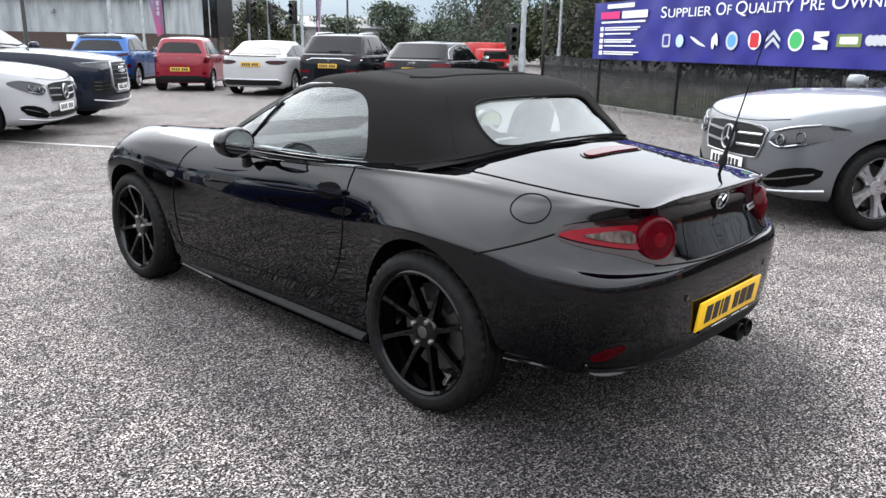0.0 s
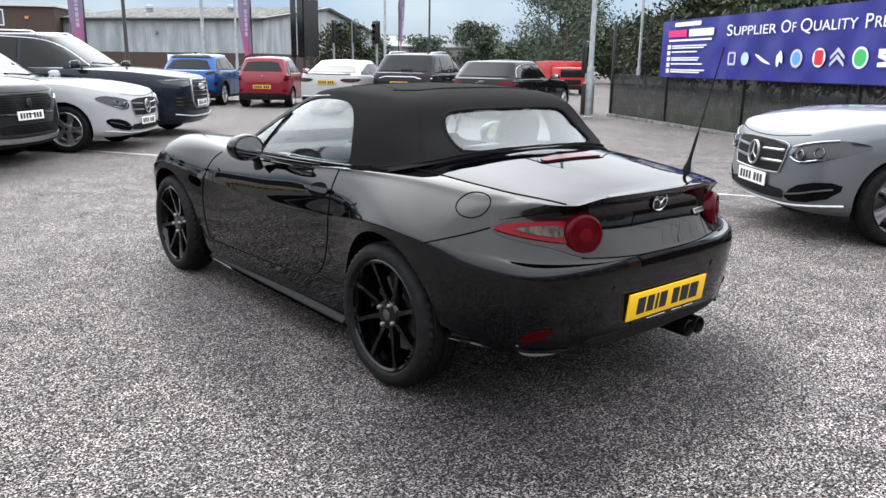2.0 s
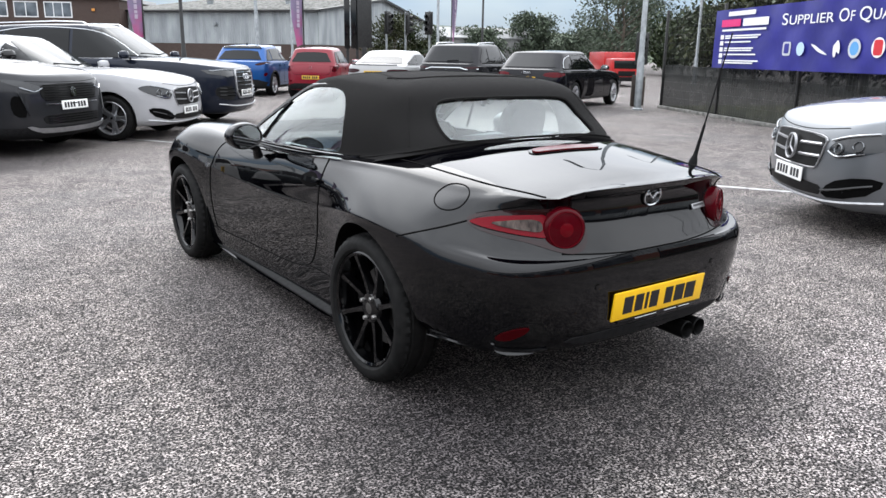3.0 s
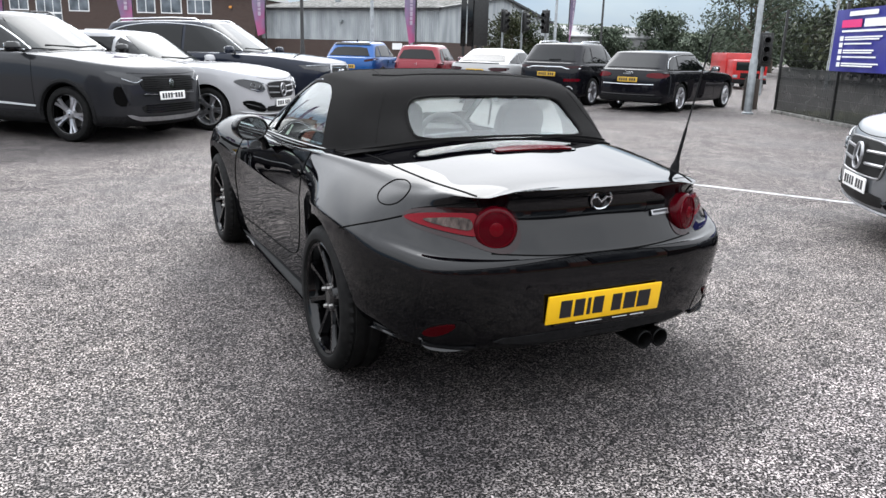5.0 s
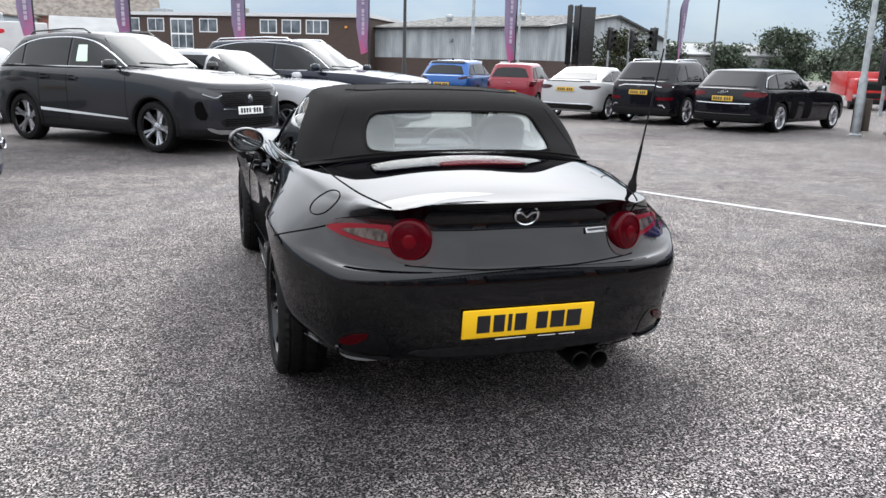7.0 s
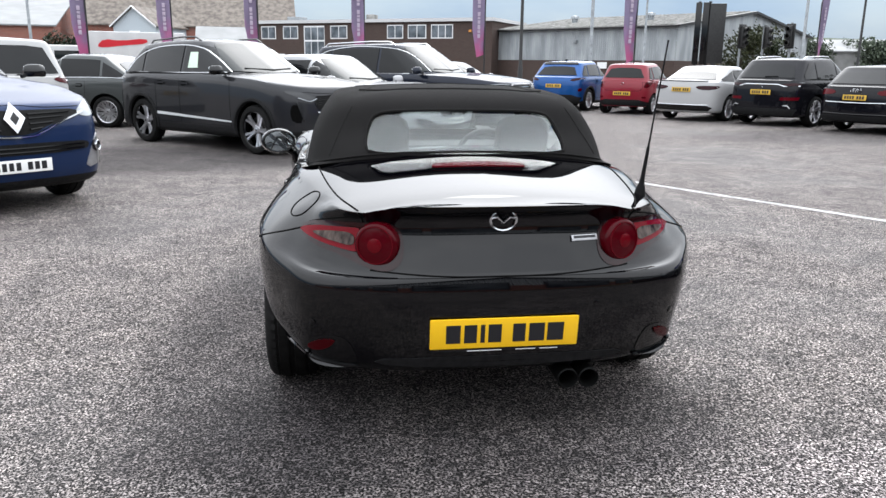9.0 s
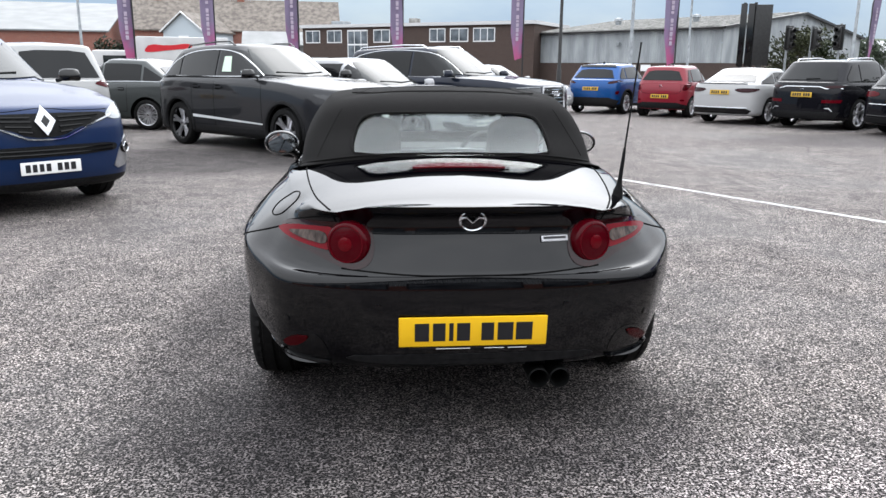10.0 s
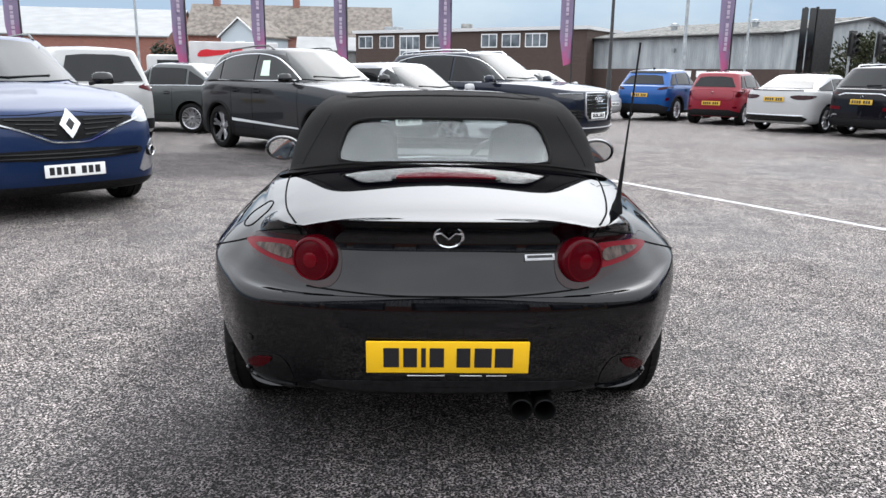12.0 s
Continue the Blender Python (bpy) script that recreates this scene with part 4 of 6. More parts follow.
c, t, k = car("black_crossover", "black SUV with a chrome tail line, parked", heading(10.4, 14.4, 62), ((.006, .006, .008), .2), 2.738, .93, .90, 1.9, 1.63, .36, (1.06, 1.07, 1.04, .98, .86), (-.80, 2.0, .45, .9), arc=.08, pillars=(.0, .95), rails=True, plate_rear=.80, wheels=dict(n=5, wide=.04))
strip(c, t, "tail_trim", "rear", [(-.86, .95), (-.55, .94), (-.42, .98), (.42, .98), (.55, .94), (.86, .95)], .014, CHROME, .012, k=1)
deco(c, t, "tail_lamp", "rear", [(.50, .955), (.80, .955), (.90, 1.0), (.80, 1.02), (.55, 1.0)], SMOKE, .01, True, "slim dark tail lamp")
deco(c, t, "reflector", "rear", [(.50, .62), (.86, .63), (.88, .70), (.50, .69)], RED_DARK, .01, True, "", 0)
strip(c, t, "exhaust_trim", "rear", [(-.74, .44), (-.68, .50), (.68, .50), (.74, .44)], .014, SATIN, .012, k=1)
deco(c, t, "lower_bumper", "rear", [(-.78, .27), (.78, .27), (.86, .42), (-.86, .42)], PLASTIC, .01, rounds=0)
roundel(c, t, "rear", 0, .91, .035, CHROME, off=.012)
part("rear_wiper", tube([lay(k, "rear", -.02, 1.15, .02), lay(k, "rear", .3, 1.16, .02)], .012, 5), PLASTIC, c)

c, t, k = car("black_estate", "black estate car with red tail lamps and silver wheels, parked", heading(11.5, 12.25, 67), ((.005, .005, .007), .2), 2.91, .94, 1.08, 1.87, 1.47, .345, (.97, .97, .94, .89, .74), (-.98, 2.1, .50, .95), arc=.07, pillars=(-.15, 1.1), plate_rear=.76, wheels=dict(n=5, wide=.05, hollow=True))
deco(c, t, "tail_lamp", "rear", [(.44, .83), (.80, .80), (.90, .85), (.88, .93), (.5, .925)], RED_DARK, .01, True, "dark red tail lamp")
strip(c, t, "tail_trim", "rear", [(-.66, .66), (0, .65), (.66, .66)], .010, CHROME, .01)
for i in (-1.5, -.5, .5, 1.5):
    roundel(c, t, "rear", i * .052, .90, .04, CHROME, "badge_ring", off=.012)
deco(c, t, "lower_bumper", "rear", [(-.75, .27), (.75, .27), (.84, .38), (-.84, .38)], PLASTIC, .01, rounds=0)
strip(c, t, "bumper_trim", "rear", [(-.70, .42), (0, .41), (.70, .42)], .010, GLOSS, .01)
for way in ("right", "left"):
    part("window_line", seam(k, way, [(-.68, 1.03), (-.50, 1.24), (.0, 1.34), (.9, 1.36), (1.4, 1.28), (1.9, 1.02)], .008, .008, k=4), CHROME, c)

c, t, k = car("white_hatchback", "white hatchback parked behind the large SUV", heading(2.7, 21.6, 128), ((.34, .34, .34), 0.0), 2.6, .85, .75, 1.79, 1.46, .32, (.94, .96, .94, .88, .74), (-.6, 1.9, .5, .95), arc=.08, pillars=(.1, 1.0), plate_front=.5)
deco(c, t, "headlamp", "front", [(.48, .66), (.70, .66), (.84, .74), (.70, .77), (.5, .74)], HEAD, .008, True)

# ---------------------------------------------------------------- the black roadster
roadster = thing("roadster", "glossy black two-seat roadster with a black fabric soft top", "car")
R_W = .308


def ring3(xs, ys, zs):
    return list(zip(xs, ys, zs))


MID = (0, .38, .75, 1.2, 1.75, 2.31)
bx = [
    ring3((0,) * 16, (-.45, -.45, -.42, -.4, -.35, -.25, *MID, 2.6, 2.7, 2.75, 2.8), (.22,) * 6 + (.2,) * 10),
    ring3((0, .25, .38, .52, .62, .70, .70, .72, .72, .72, .70, .68, .62, .45, .25, 0), (-.68, -.68, -.65, -.58, -.49, -.33, *MID, 2.68, 2.88, 2.98, 3.0), (.265, .265, .265, .265, .27, .285, .25, .15, .15, .15, .15, .16, .17, .17, .17, .17)),
    ring3((0, .25, .42, .59, .69, .765, .785, .765, .76, .76, .765, .78, .74, .52, .28, 0), (-.765, -.758, -.73, -.66, -.56, -.33, *MID, 2.70, 2.93, 3.03, 3.05), (.297, .297, .297, .297, .305, .31, .27, .17, .165, .165, .17, .2, .2, .19, .19, .19)),
    ring3((0, .26, .45, .62, .722, .818, .842, .79, .768, .768, .785, .825, .78, .55, .3, 0), (-.787, -.78, -.752, -.675, -.568, -.345, *MID, 2.72, 2.97, 3.07, 3.085), (.38, .38, .38, .385, .39, .38, .36, .30, .29, .29, .30, .34, .36, .35, .35, .35)),
    ring3((0, .27, .47, .648, .748, .846, .868, .800, .782, .780, .80, .860, .80, .57, .3, 0), (-.788, -.783, -.76, -.688, -.575, -.355, *MID, 2.72, 2.97, 3.07, 3.085), (.55, .55, .55, .55, .55, .55, .57, .50, .47, .47, .49, .56, .55, .5, .5, .5)),
    ring3((0, .27, .47, .648, .748, .846, .869, .808, .790, .788, .80, .866, .80, .57, .3, 0), (-.777, -.772, -.748, -.672, -.56, -.35, *MID, 2.71, 2.96, 3.06, 3.08), (.618, .618, .618, .62, .635, .655, .678, .640, .615, .605, .625, .685, .62, .56, .55, .55)),
    ring3((0, .26, .45, .622, .722, .832, .864, .806, .788, .786, .798, .862, .79, .56, .29, 0), (-.765, -.757, -.722, -.632, -.522, -.34, *MID, 2.705, 2.95, 3.05, 3.07), (.640, .640, .640, .648, .672, .696, .712, .675, .645, .635, .655, .716, .64, .58, .57, .57)),
    ring3((0, .26, .44, .59, .668, .755, .806, .792, .772, .766, .775, .832, .75, .52, .28, 0), (-.712, -.705, -.668, -.58, -.478, -.325, *MID, 2.68, 2.92, 3.03, 3.05), (.785, .785, .782, .772, .770, .770, .785, .766, .744, .735, .745, .795, .70, .62, .60, .60)),
    ring3((0, .26, .47, .58, .625, .675, .728, .745, .742, .732, .725, .735, .62, .42, .25, 0), (-.742, -.735, -.69, -.585, -.46, -.32, *MID, 2.62, 2.85, 2.95, 2.97), (.853, .853, .850, .836, .826, .828, .852, .850, .832, .824, .828, .862, .785, .685, .66, .655)),
    ring3((0, .25, .42, .51, .555, .60, .655, .695, .70, .69, .65, .60, .46, .3, .18, 0), (-.725, -.717, -.68, -.565, -.44, -.30, *MID, 2.57, 2.74, 2.83, 2.85), (.868, .868, .864, .855, .857, .868, .889, .874, .852, .843, .848, .868, .78, .71, .70, .69)),
    ring3((0, .15, .25, .3, .33, .33, .33, .33, .33, .33, .33, .30, .25, .18, .1, 0), (-.5, -.5, -.48, -.42, -.33, -.22, *MID, 2.5, 2.6, 2.65, 2.68), (.902, .902, .902, .905, .912, .922, .935, .9, .87, .87, .88, .835, .79, .76, .75, .745)),
    ring3((0,) * 16, (-.35, -.35, -.33, -.3, -.25, -.15, *MID, 2.4, 2.45, 2.5, 2.55), (.924, .924, .925, .928, .932, .94, .945, .9, .87, .87, .89, .83, .81, .79, .785, .775)),
]
hero = shell(bx, 7, 5)
deck = table((-.76, .856), (-.6, .889), (-.45, .910), (-.3, .930), (-.15, .949), (0, .966), (.3, .975))


def ease(a, b, v):
    v = min(max((v - a) / (b - a), 0), 1)
    return v * v * (3 - 2 * v)


for v in hero.verts:                                      # one even crown over the boot lid
    x, y, z = abs(v.co.x), v.co.y, v.co.z
    if -.74 < y < .3 and x < .66 and z > .84:
        w = ease(.66, .50, x) * ease(-.74, -.69, y) * ease(.3, .15, y)
        v.co.z = z + (deck(y) - .15 * x * x - z) * w
h_tree = tree_of(hero)
h_body = part("body", hero, [BLACK_PAINT, DARK, PLASTIC], roadster)
arch = []
for y in (0, 2.31):
    for sx in (1, -1):
        arch.append((lathe([(sx * .56, .001), (sx * .56, R_W + .036), (sx * .70, R_W + .036), (sx * .95, R_W + .042), (sx * .95, .001)], 64, m=Matrix.Translation((0, y, R_W + .010))), DARK))
arch.append((box(-.60, .22, .30, .60, 1.60, 1.3), PLASTIC))
cut(h_body, arch)
h_body.data.shade_smooth()
h_body.data.set_sharp_from_angle(angle=radians(32))


def inside(poly, u, v):
    hit, n = False, len(poly)
    for i in range(n):
        (a, b), (c, d) = poly[i], poly[i - 1]
        if (b > v) != (d > v) and u < (c - a) * (v - b) / (d - b) + a:
            hit = not hit
    return hit


def split_off(ob, name, test, label=""):
    """Move the faces that pass the test into a part of their own; the surface keeps its shading."""
    me = ob.data
    take = [test(f.center) and f.material_index == 0 for f in me.polygons]
    nors = [tuple(n.vector) for n in me.corner_normals]
    made = []
    for keep in (True, False):
        idx, vs, fs, ln, mi = {}, [], [], [], []
        for f, tk in zip(me.polygons, take):
            if tk != keep:
                continue
            row = []
            for k in f.loop_indices:
                v = me.loops[k].vertex_index
                if v not in idx:
                    idx[v] = len(vs)
                    vs.append(tuple(me.vertices[v].co))
                row.append(idx[v])
                ln.append(nors[k])
            fs.append(row)
            mi.append(f.material_index)
        m2 = bpy.data.meshes.new(name if keep else me.name)
        m2.from_pydata(vs, [], fs)
        for x in me.materials:
            m2.materials.append(x)
        m2.polygons.foreach_set("material_index", mi)
        m2.shade_smooth()
        m2.normals_split_custom_set(ln)
        made.append(m2)
    ob.data = made[1]
    q = new(name, made[0])
    q.parent = roadster
    if label:
        q["label"] = label
    return q


door_line = [(.47, .90), (.468, .80), (.475, .68), (.50, .54), (.56, .40), (.66, .33), (.9, .295), (1.4, .285), (1.80, .285), (1.862, .32), (1.875, .45), (1.86, .62), (1.80, .76), (1.735, .90)]
lid_line = [(.632, .06), (.618, -.10), (.585, -.33), (.545, -.52), (.505, -.635), (.47, -.80), (-.47, -.80), (-.505, -.635), (-.545, -.52), (-.585, -.33), (-.618, -.10), (-.632, .06)]
for sx in (1, -1):
    split_off(h_body, "door", lambda c: c.x * sx > .60 and inside(door_line, c.y, c.z))
split_off(h_body, "boot_lid", lambda c: c.z > .63 and c.y < .08 and inside(lid_line, c.x, c.y))
split_off(h_body, "rear_bumper", lambda c: c.y < -.24 and c.z < .665 + max(0, -.25 - c.y) * .36 and c.z < .77)
split_off(h_body, "bonnet", lambda c: c.y > 1.62 and abs(c.x) < .62 and c.z > .70)

# soft top, windscreen frame and their openings
cx = [
    ring3((0,) * 9, (-.0, .02, .1, .3, .75, 1.3, 1.5, 1.6, 1.7), (.93, .93, .91, .88, .86, .85, .86, .88, .89)),
    ring3((0, .36, .60, .672, .695, .70, .66, .40, 0), (-.04, -.02, .06, .27, .75, 1.35, 1.62, 1.80, 1.86), (.935, .925, .90, .865, .84, .83, .84, .87, .88)),
    ring3((0, .36, .60, .675, .70, .70, .66, .40, 0), (-.045, -.025, .06, .27, .75, 1.35, 1.62, 1.80, 1.86), (.974, .966, .930, .885, .858, .846, .853, .885, .895)),
    ring3((0, .36, .580, .650, .655, .635, .575, .36, 0), (.085, .095, .16, .34, .75, 1.15, 1.33, 1.50, 1.55), (1.05, 1.045, 1.035, 1.025, 1.025, 1.02, 1.03, 1.045, 1.05)),
    ring3((0, .35, .522, .578, .578, .55, .50, .32, 0), (.19, .20, .255, .42, .75, 1.0, 1.10, 1.18, 1.21), (1.16, 1.155, 1.148, 1.152, 1.16, 1.152, 1.145, 1.16, 1.165)),
    ring3((0, .29, .42, .465, .47, .45, .42, .27, 0), (.32, .33, .38, .48, .75, .95, 1.04, 1.1, 1.12), (1.207, 1.203, 1.195, 1.202, 1.212, 1.20, 1.185, 1.195, 1.195)),
    ring3((0,) * 9, (.5, .52, .55, .6, .75, .9, .95, .98, 1.0), (1.228, 1.228, 1.229, 1.23, 1.231, 1.226, 1.222, 1.216, 1.215)),
]
top = shell(cx, 6, 5)
t_tree = tree_of(top)
s_top = part("soft_top", top, [FABRIC, GLOSS, DARK], roadster, "black fabric folding soft top, closed")
inner = shell([[(p[0] * .955, .72 + (p[1] - .72) * .955, .72 + (p[2] - .72) * (.93 if i > 1 else .5)) for p in r] for i, r in enumerate(cx)], 6, 4)
side_out = fair([(1.60, .852), (1.15, .858), (.75, .868), (.49, .878), (.46, .90), (.475, 1.02), (.53, 1.115), (.64, 1.155), (.85, 1.158), (1.04, 1.138), (1.22, 1.055), (1.42, .955)], 2)
rear_out = fair([(-.41, .955), (.41, .955), (.44, .985), (.412, 1.085), (.365, 1.122), (.2, 1.129), (-.2, 1.129), (-.365, 1.122), (-.412, 1.085), (-.44, .985)], 2)
wind_out = fair([(-.60, .915), (.60, .915), (.56, 1.0), (.46, 1.135), (.3, 1.148), (-.3, 1.148), (-.46, 1.135), (-.56, 1.0)], 2)
cut(s_top, [(inner, DARK), (prism(side_out, "x", -1, 1), DARK), (prism(rear_out, "y", -.4, .5), DARK), (prism(wind_out, "y", 1.0, 2.2), DARK)], careful=True)
s_top.data.shade_smooth()
s_top.data.set_sharp_from_angle(angle=radians(40))
for f in s_top.data.polygons:
    if f.material_index == 0 and (f.center.y > 1.12 or (f.center.y > .47 and f.center.z < .87)):
        f.material_index = 1
GLASS = mat("window_glass", (.86, .93, .92), 0.0, trans=1.0, ior=1.45, spec=.5)
for nm, way, out in (("side_window", "left", side_out), ("side_window", "right", side_out), ("rear_window", "rear", rear_out), ("windscreen", "front", wind_out)):
    ob = part(nm, patch(t_tree, way, out, -.004, .004, .09), GLASS, roadster)
    ob.visible_shadow = False
for sx in (1, -1):
    for y in (0, 2.31):
        wheel(roadster, sx * .752, y, R_W, w=.205, rim=.236, n=8, wide=.027, twist=.06, style=RIM_BLACK, nuts=4, label="black eight-spoke alloy wheel")


HEADLENS = mat("side_lamp_lens", (.12, .12, .12), .1, .3, coat=1.0)
# joints between the panels
def ring_on(tree, c, n, r, k=36, off=0.0, ry=None):
    """Points of a circle about c, pulled on to the body."""
    n = Vector(n).normalized()
    u = n.cross(Vector((0, 0, 1))).normalized()
    v = u.cross(n)
    out = []
    for i in range(k):
        t = 2 * math.pi * i / k
        hit, nor, _, _ = tree.find_nearest(Vector(c) + u * r * math.cos(t) + v * (ry or r) * math.sin(t))
        out.append(hit + nor * off)
    return out


def both(way):
    return ((1, "right"), (-1, "left")) if way == "side" else ((1, way), (-1, way))


for sx, way in both("side"):
    part("door_gap", seam(h_tree, way, [(.47, .862), (.468, .80), (.475, .68), (.50, .54), (.56, .40), (.66, .33), (.9, .295), (1.4, .285), (1.80, .285), (1.862, .32), (1.875, .45), (1.86, .62), (1.80, .76), (1.735, .815)], .0035), DARK, roadster)
    part("sill_gap", seam(h_tree, way, [(.36, .345), (.5, .34), (.62, .335)], .003), DARK, roadster)
    part("wing_gap", seam(h_tree, way, [(1.955, .40), (1.91, .30), (1.84, .27)], .003), DARK, roadster)
    part("bumper_gap", seam(h_tree, way, [(-.275, .672), (-.33, .690), (-.42, .722), (-.485, .752), (-.53, .772)], .0035), DARK, roadster)
    sill = prism([(sx * .70, .150), (sx * .785, .150), (sx * .798, .158), (sx * .800, .167), (sx * .794, .175), (sx * .70, .222)], "y", .37, 1.93)
    for v in sill.verts:
        v.co.x -= sx * .030 * ease(1.2, 1.93, v.co.y)
    part("side_skirt", sill, PLASTIC, roadster, "black sill ledge")
for sx in (1, -1):
    part("boot_gap", tube([lay(h_tree, "top", sx * a, b, 0) for a, b in refine(np.array([(.632, .06), (.618, -.10), (.585, -.33), (.545, -.52), (.505, -.635), (.492, -.663)]), 5)], .0035, 5), DARK, roadster)
    part("boot_gap", tube([lay(h_tree, "rear", sx * a, b, 0) for a, b in refine(np.array([(.49, .835), (.475, .80), (.46, .76)]), 4)], .0035, 5), DARK, roadster)
    part("wing_top_gap", tube([lay(h_tree, "rear", sx * a, b, 0) for a, b in refine(np.array([(.66, .772), (.60, .795), (.53, .812), (.485, .822)]), 4)], .003, 5), DARK, roadster)
part("fuel_flap_gap", tube(ring_on(h_tree, (-.672, -.362, .812), (-.75, -.25, .62), .068), .003, 5, True), DARK, roadster)
part("boot_lid_edge", seam(h_tree, "rear", [(-.455, .645), (-.2, .628), (0, .626), (.2, .628), (.455, .645)], .0035), DARK, roadster)

# tail lamps
for sx in (1, -1):
    wedge = [(sx * a, b) for a, b in fair([(.47, .780), (.56, .778), (.63, .766), (.688, .746), (.680, .736), (.63, .720), (.56, .705), (.47, .694)], 2)]
    hull = [(sx * a, b) for a, b in fair([(.395, .80), (.48, .797), (.57, .795), (.64, .782), (.695, .753), (.685, .724), (.63, .703), (.55, .684), (.46, .648), (.39, .640), (.345, .672), (.338, .74), (.355, .785)], 2)]
    lamp = part("tail_lamp", patch(h_tree, "rear", hull, .003, .004, .03), LAMP_HULL, roadster, "dark lamp recess with red lenses")
    part("lens", patch(h_tree, "rear", wedge, .012, .010, .03), WEDGE, lamp, "wedge-shaped red lens")
    clear = [(sx * a, b) for a, b in fair([(.50, .760), (.565, .759), (.61, .752), (.645, .744), (.615, .733), (.56, .722), (.50, .713)], 2)]
    part("clear_lens", patch(h_tree, "rear", clear, .0155, .004, .03), WHITE_LENS, lamp, "clear indicator lens")
    c = lay(h_tree, "rear", sx * .428, .728, .0)
    m = Matrix.Translation(c) @ Vector((sx * .42, -1, .05)).to_track_quat("Z", "Y").to_matrix().to_4x4()
    part("round_lens", lathe([(-.05, .079), (.010, .078), (.020, .075), (.026, .069), (.028, .060), (.031, .045), (.034, .025), (.035, 0)], 40, "Z", m), RED_LENS, lamp, "round red tail lens")
    part("lens_ring", lathe([(.024, .066), (.031, .065), (.031, .061), (.024, .060)], 40, "Z", m, True), RED_DARK, lamp)
    part("lens_centre", lathe([(.024, .027), (.036, .025), (.0385, .015), (.039, 0)], 32, "Z", m), RED_GLOW, lamp)
    # low reflectors in their scoops
    scoop = [(sx * a, b) for a, b in fair([(.700, .318), (.69, .36), (.64, .405), (.555, .415), (.52, .38), (.50, .325), (.52, .306), (.60, .300)], 2)]
    sc = part("reflector_scoop", patch(h_tree, "rear", scoop, .002, .003, .03), GLOSS, roadster)
    refl = [(sx * a, b) for a, b in fair([(.675, .350), (.66, .372), (.62, .392), (.575, .398), (.585, .375), (.62, .350), (.65, .342)], 2)]
    part("reflector", patch(h_tree, "rear", refl, .008, .006, .03), mat("dark_reflector", (.03, .0005, .0015), .12, spec=.15) if "dark_reflector" not in bpy.data.materials else bpy.data.materials["dark_reflector"], sc, "dark red reflector")
    part("scoop_lip", tube([lay(h_tree, "rear", sx * a, b, .006) for a, b in refine(np.array([(.672, .335), (.668, .314), (.63, .302), (.57, .298), (.50, .305)]), 5)], [.004] + [.009] * 19 + [.004], 6), BLACK_PAINT, sc)
    lip = refine(np.array([(.668, .318), (.655, .307), (.62, .300), (.56, .298), (.50, .303)]), 5)
    fin = bmesh.new()
    fa = [fin.verts.new(lay(h_tree, "rear", sx * a, b + .005, .002)) for a, b in lip]
    fb = [fin.verts.new(lay(h_tree, "rear", sx * a, b + .002, .003 + .020 * math.sin(math.pi * (i + .6) / (len(lip) + .2)))) for i, (a, b) in enumerate(lip)]
    fc = [fin.verts.new(lay(h_tree, "rear", sx * a, b - .012, .002)) for a, b in lip]
    for u, v in ((fa, fb), (fb, fc)):
        for i in range(len(lip) - 1):
            fin.faces.new((u[i], u[i + 1], v[i + 1], v[i]))
    part("scoop_fin", fin, BLACK_PAINT, sc)
    for a, b in ((.655, .452), (.33, .52)):
        q = lay(h_tree, "rear", sx * a, b, 0)
        nn = (lay(h_tree, "rear", sx * a, b, .1) - q).normalized()
        part("parking_sensor", lathe([(-.004, .0125), (.002, .012), (.003, .009), (.0035, 0)], 16, "Z", Matrix.Translation(q) @ nn.to_track_quat("Z", "Y").to_matrix().to_4x4()), BLACK_PAINT, roadster)
# third brake lamp on the hump of the boot
stop = part("brake_light", patch(h_tree, "top", fair([(-.215, -.262), (-.17, -.285), (.17, -.285), (.215, -.262), (.17, -.205), (-.17, -.205)], 1), .004, .010, .04), GLOSS, roadster, "high brake light with a dark red lens")
part("lens", patch(h_tree, "top", fair([(-.195, -.258), (-.16, -.275), (.16, -.275), (.195, -.258), (.16, -.215), (-.16, -.215)], 1), .009, .005, .04), RED_DARK, stop)

# badge, plates, exhaust
bc = lay(h_tree, "rear", 0, .812, .004)
bm_ = Matrix.Translation(bc) @ pose(0, 0, 0, 90 + 10, 0, 0)
badge = part("badge", lathe([(-.004, .047), (.005, .049), (.007, .045), (.005, .041), (-.004, .041)], 36, "Z", bm_ @ Matrix.Diagonal((1, .80, 1, 1)), True), CHROME, roadster, "oval chrome badge")
part("badge_bar", tube([bm_ @ Vector((a, b, .003)) for a, b in ((-.043, .008), (-.022, .012), (0, -.008), (.022, .012), (.043, .008))], .0045, 6), CHROME, badge)
q = lay(h_tree, "rear", .292, .742, .003)
part("boot_badge", box(-.05, -.003, -.011, .05, .003, .011, Matrix.Translation(q) @ pose(0, 0, 0, -25, 0, 10), .002), SATIN, roadster, "small silver badge")
part("badge_lettering", box(-.042, -.0042, -.002, .042, -.0028, .007, Matrix.Translation(q) @ pose(0, 0, 0, -25, 0, 10)), INK, roadster)
pl = plate(roadster, pose(0, -.794, .432, 7, 0, 0), YELLOW, ((-.205, -.155), (-.142, -.098), (-.085, -.070), (-.058, -.012), (.028, .072), (.085, .14), (.15, .208)))
part("plate_holder", box(-.225, -.006, -.070, .225, .004, -.0565, pose(0, -.794, .432, 7, 0, 0), .002), GLOSS, roadster)
for a, b in ((-.13, -.01), (.04, .11), (.125, .19)):
    part("holder_bar", box(a, -.0068, -.0642, b, -.0061, -.0620, pose(0, -.794, .432, 7, 0, 0)), PLATE_WHITE, roadster)
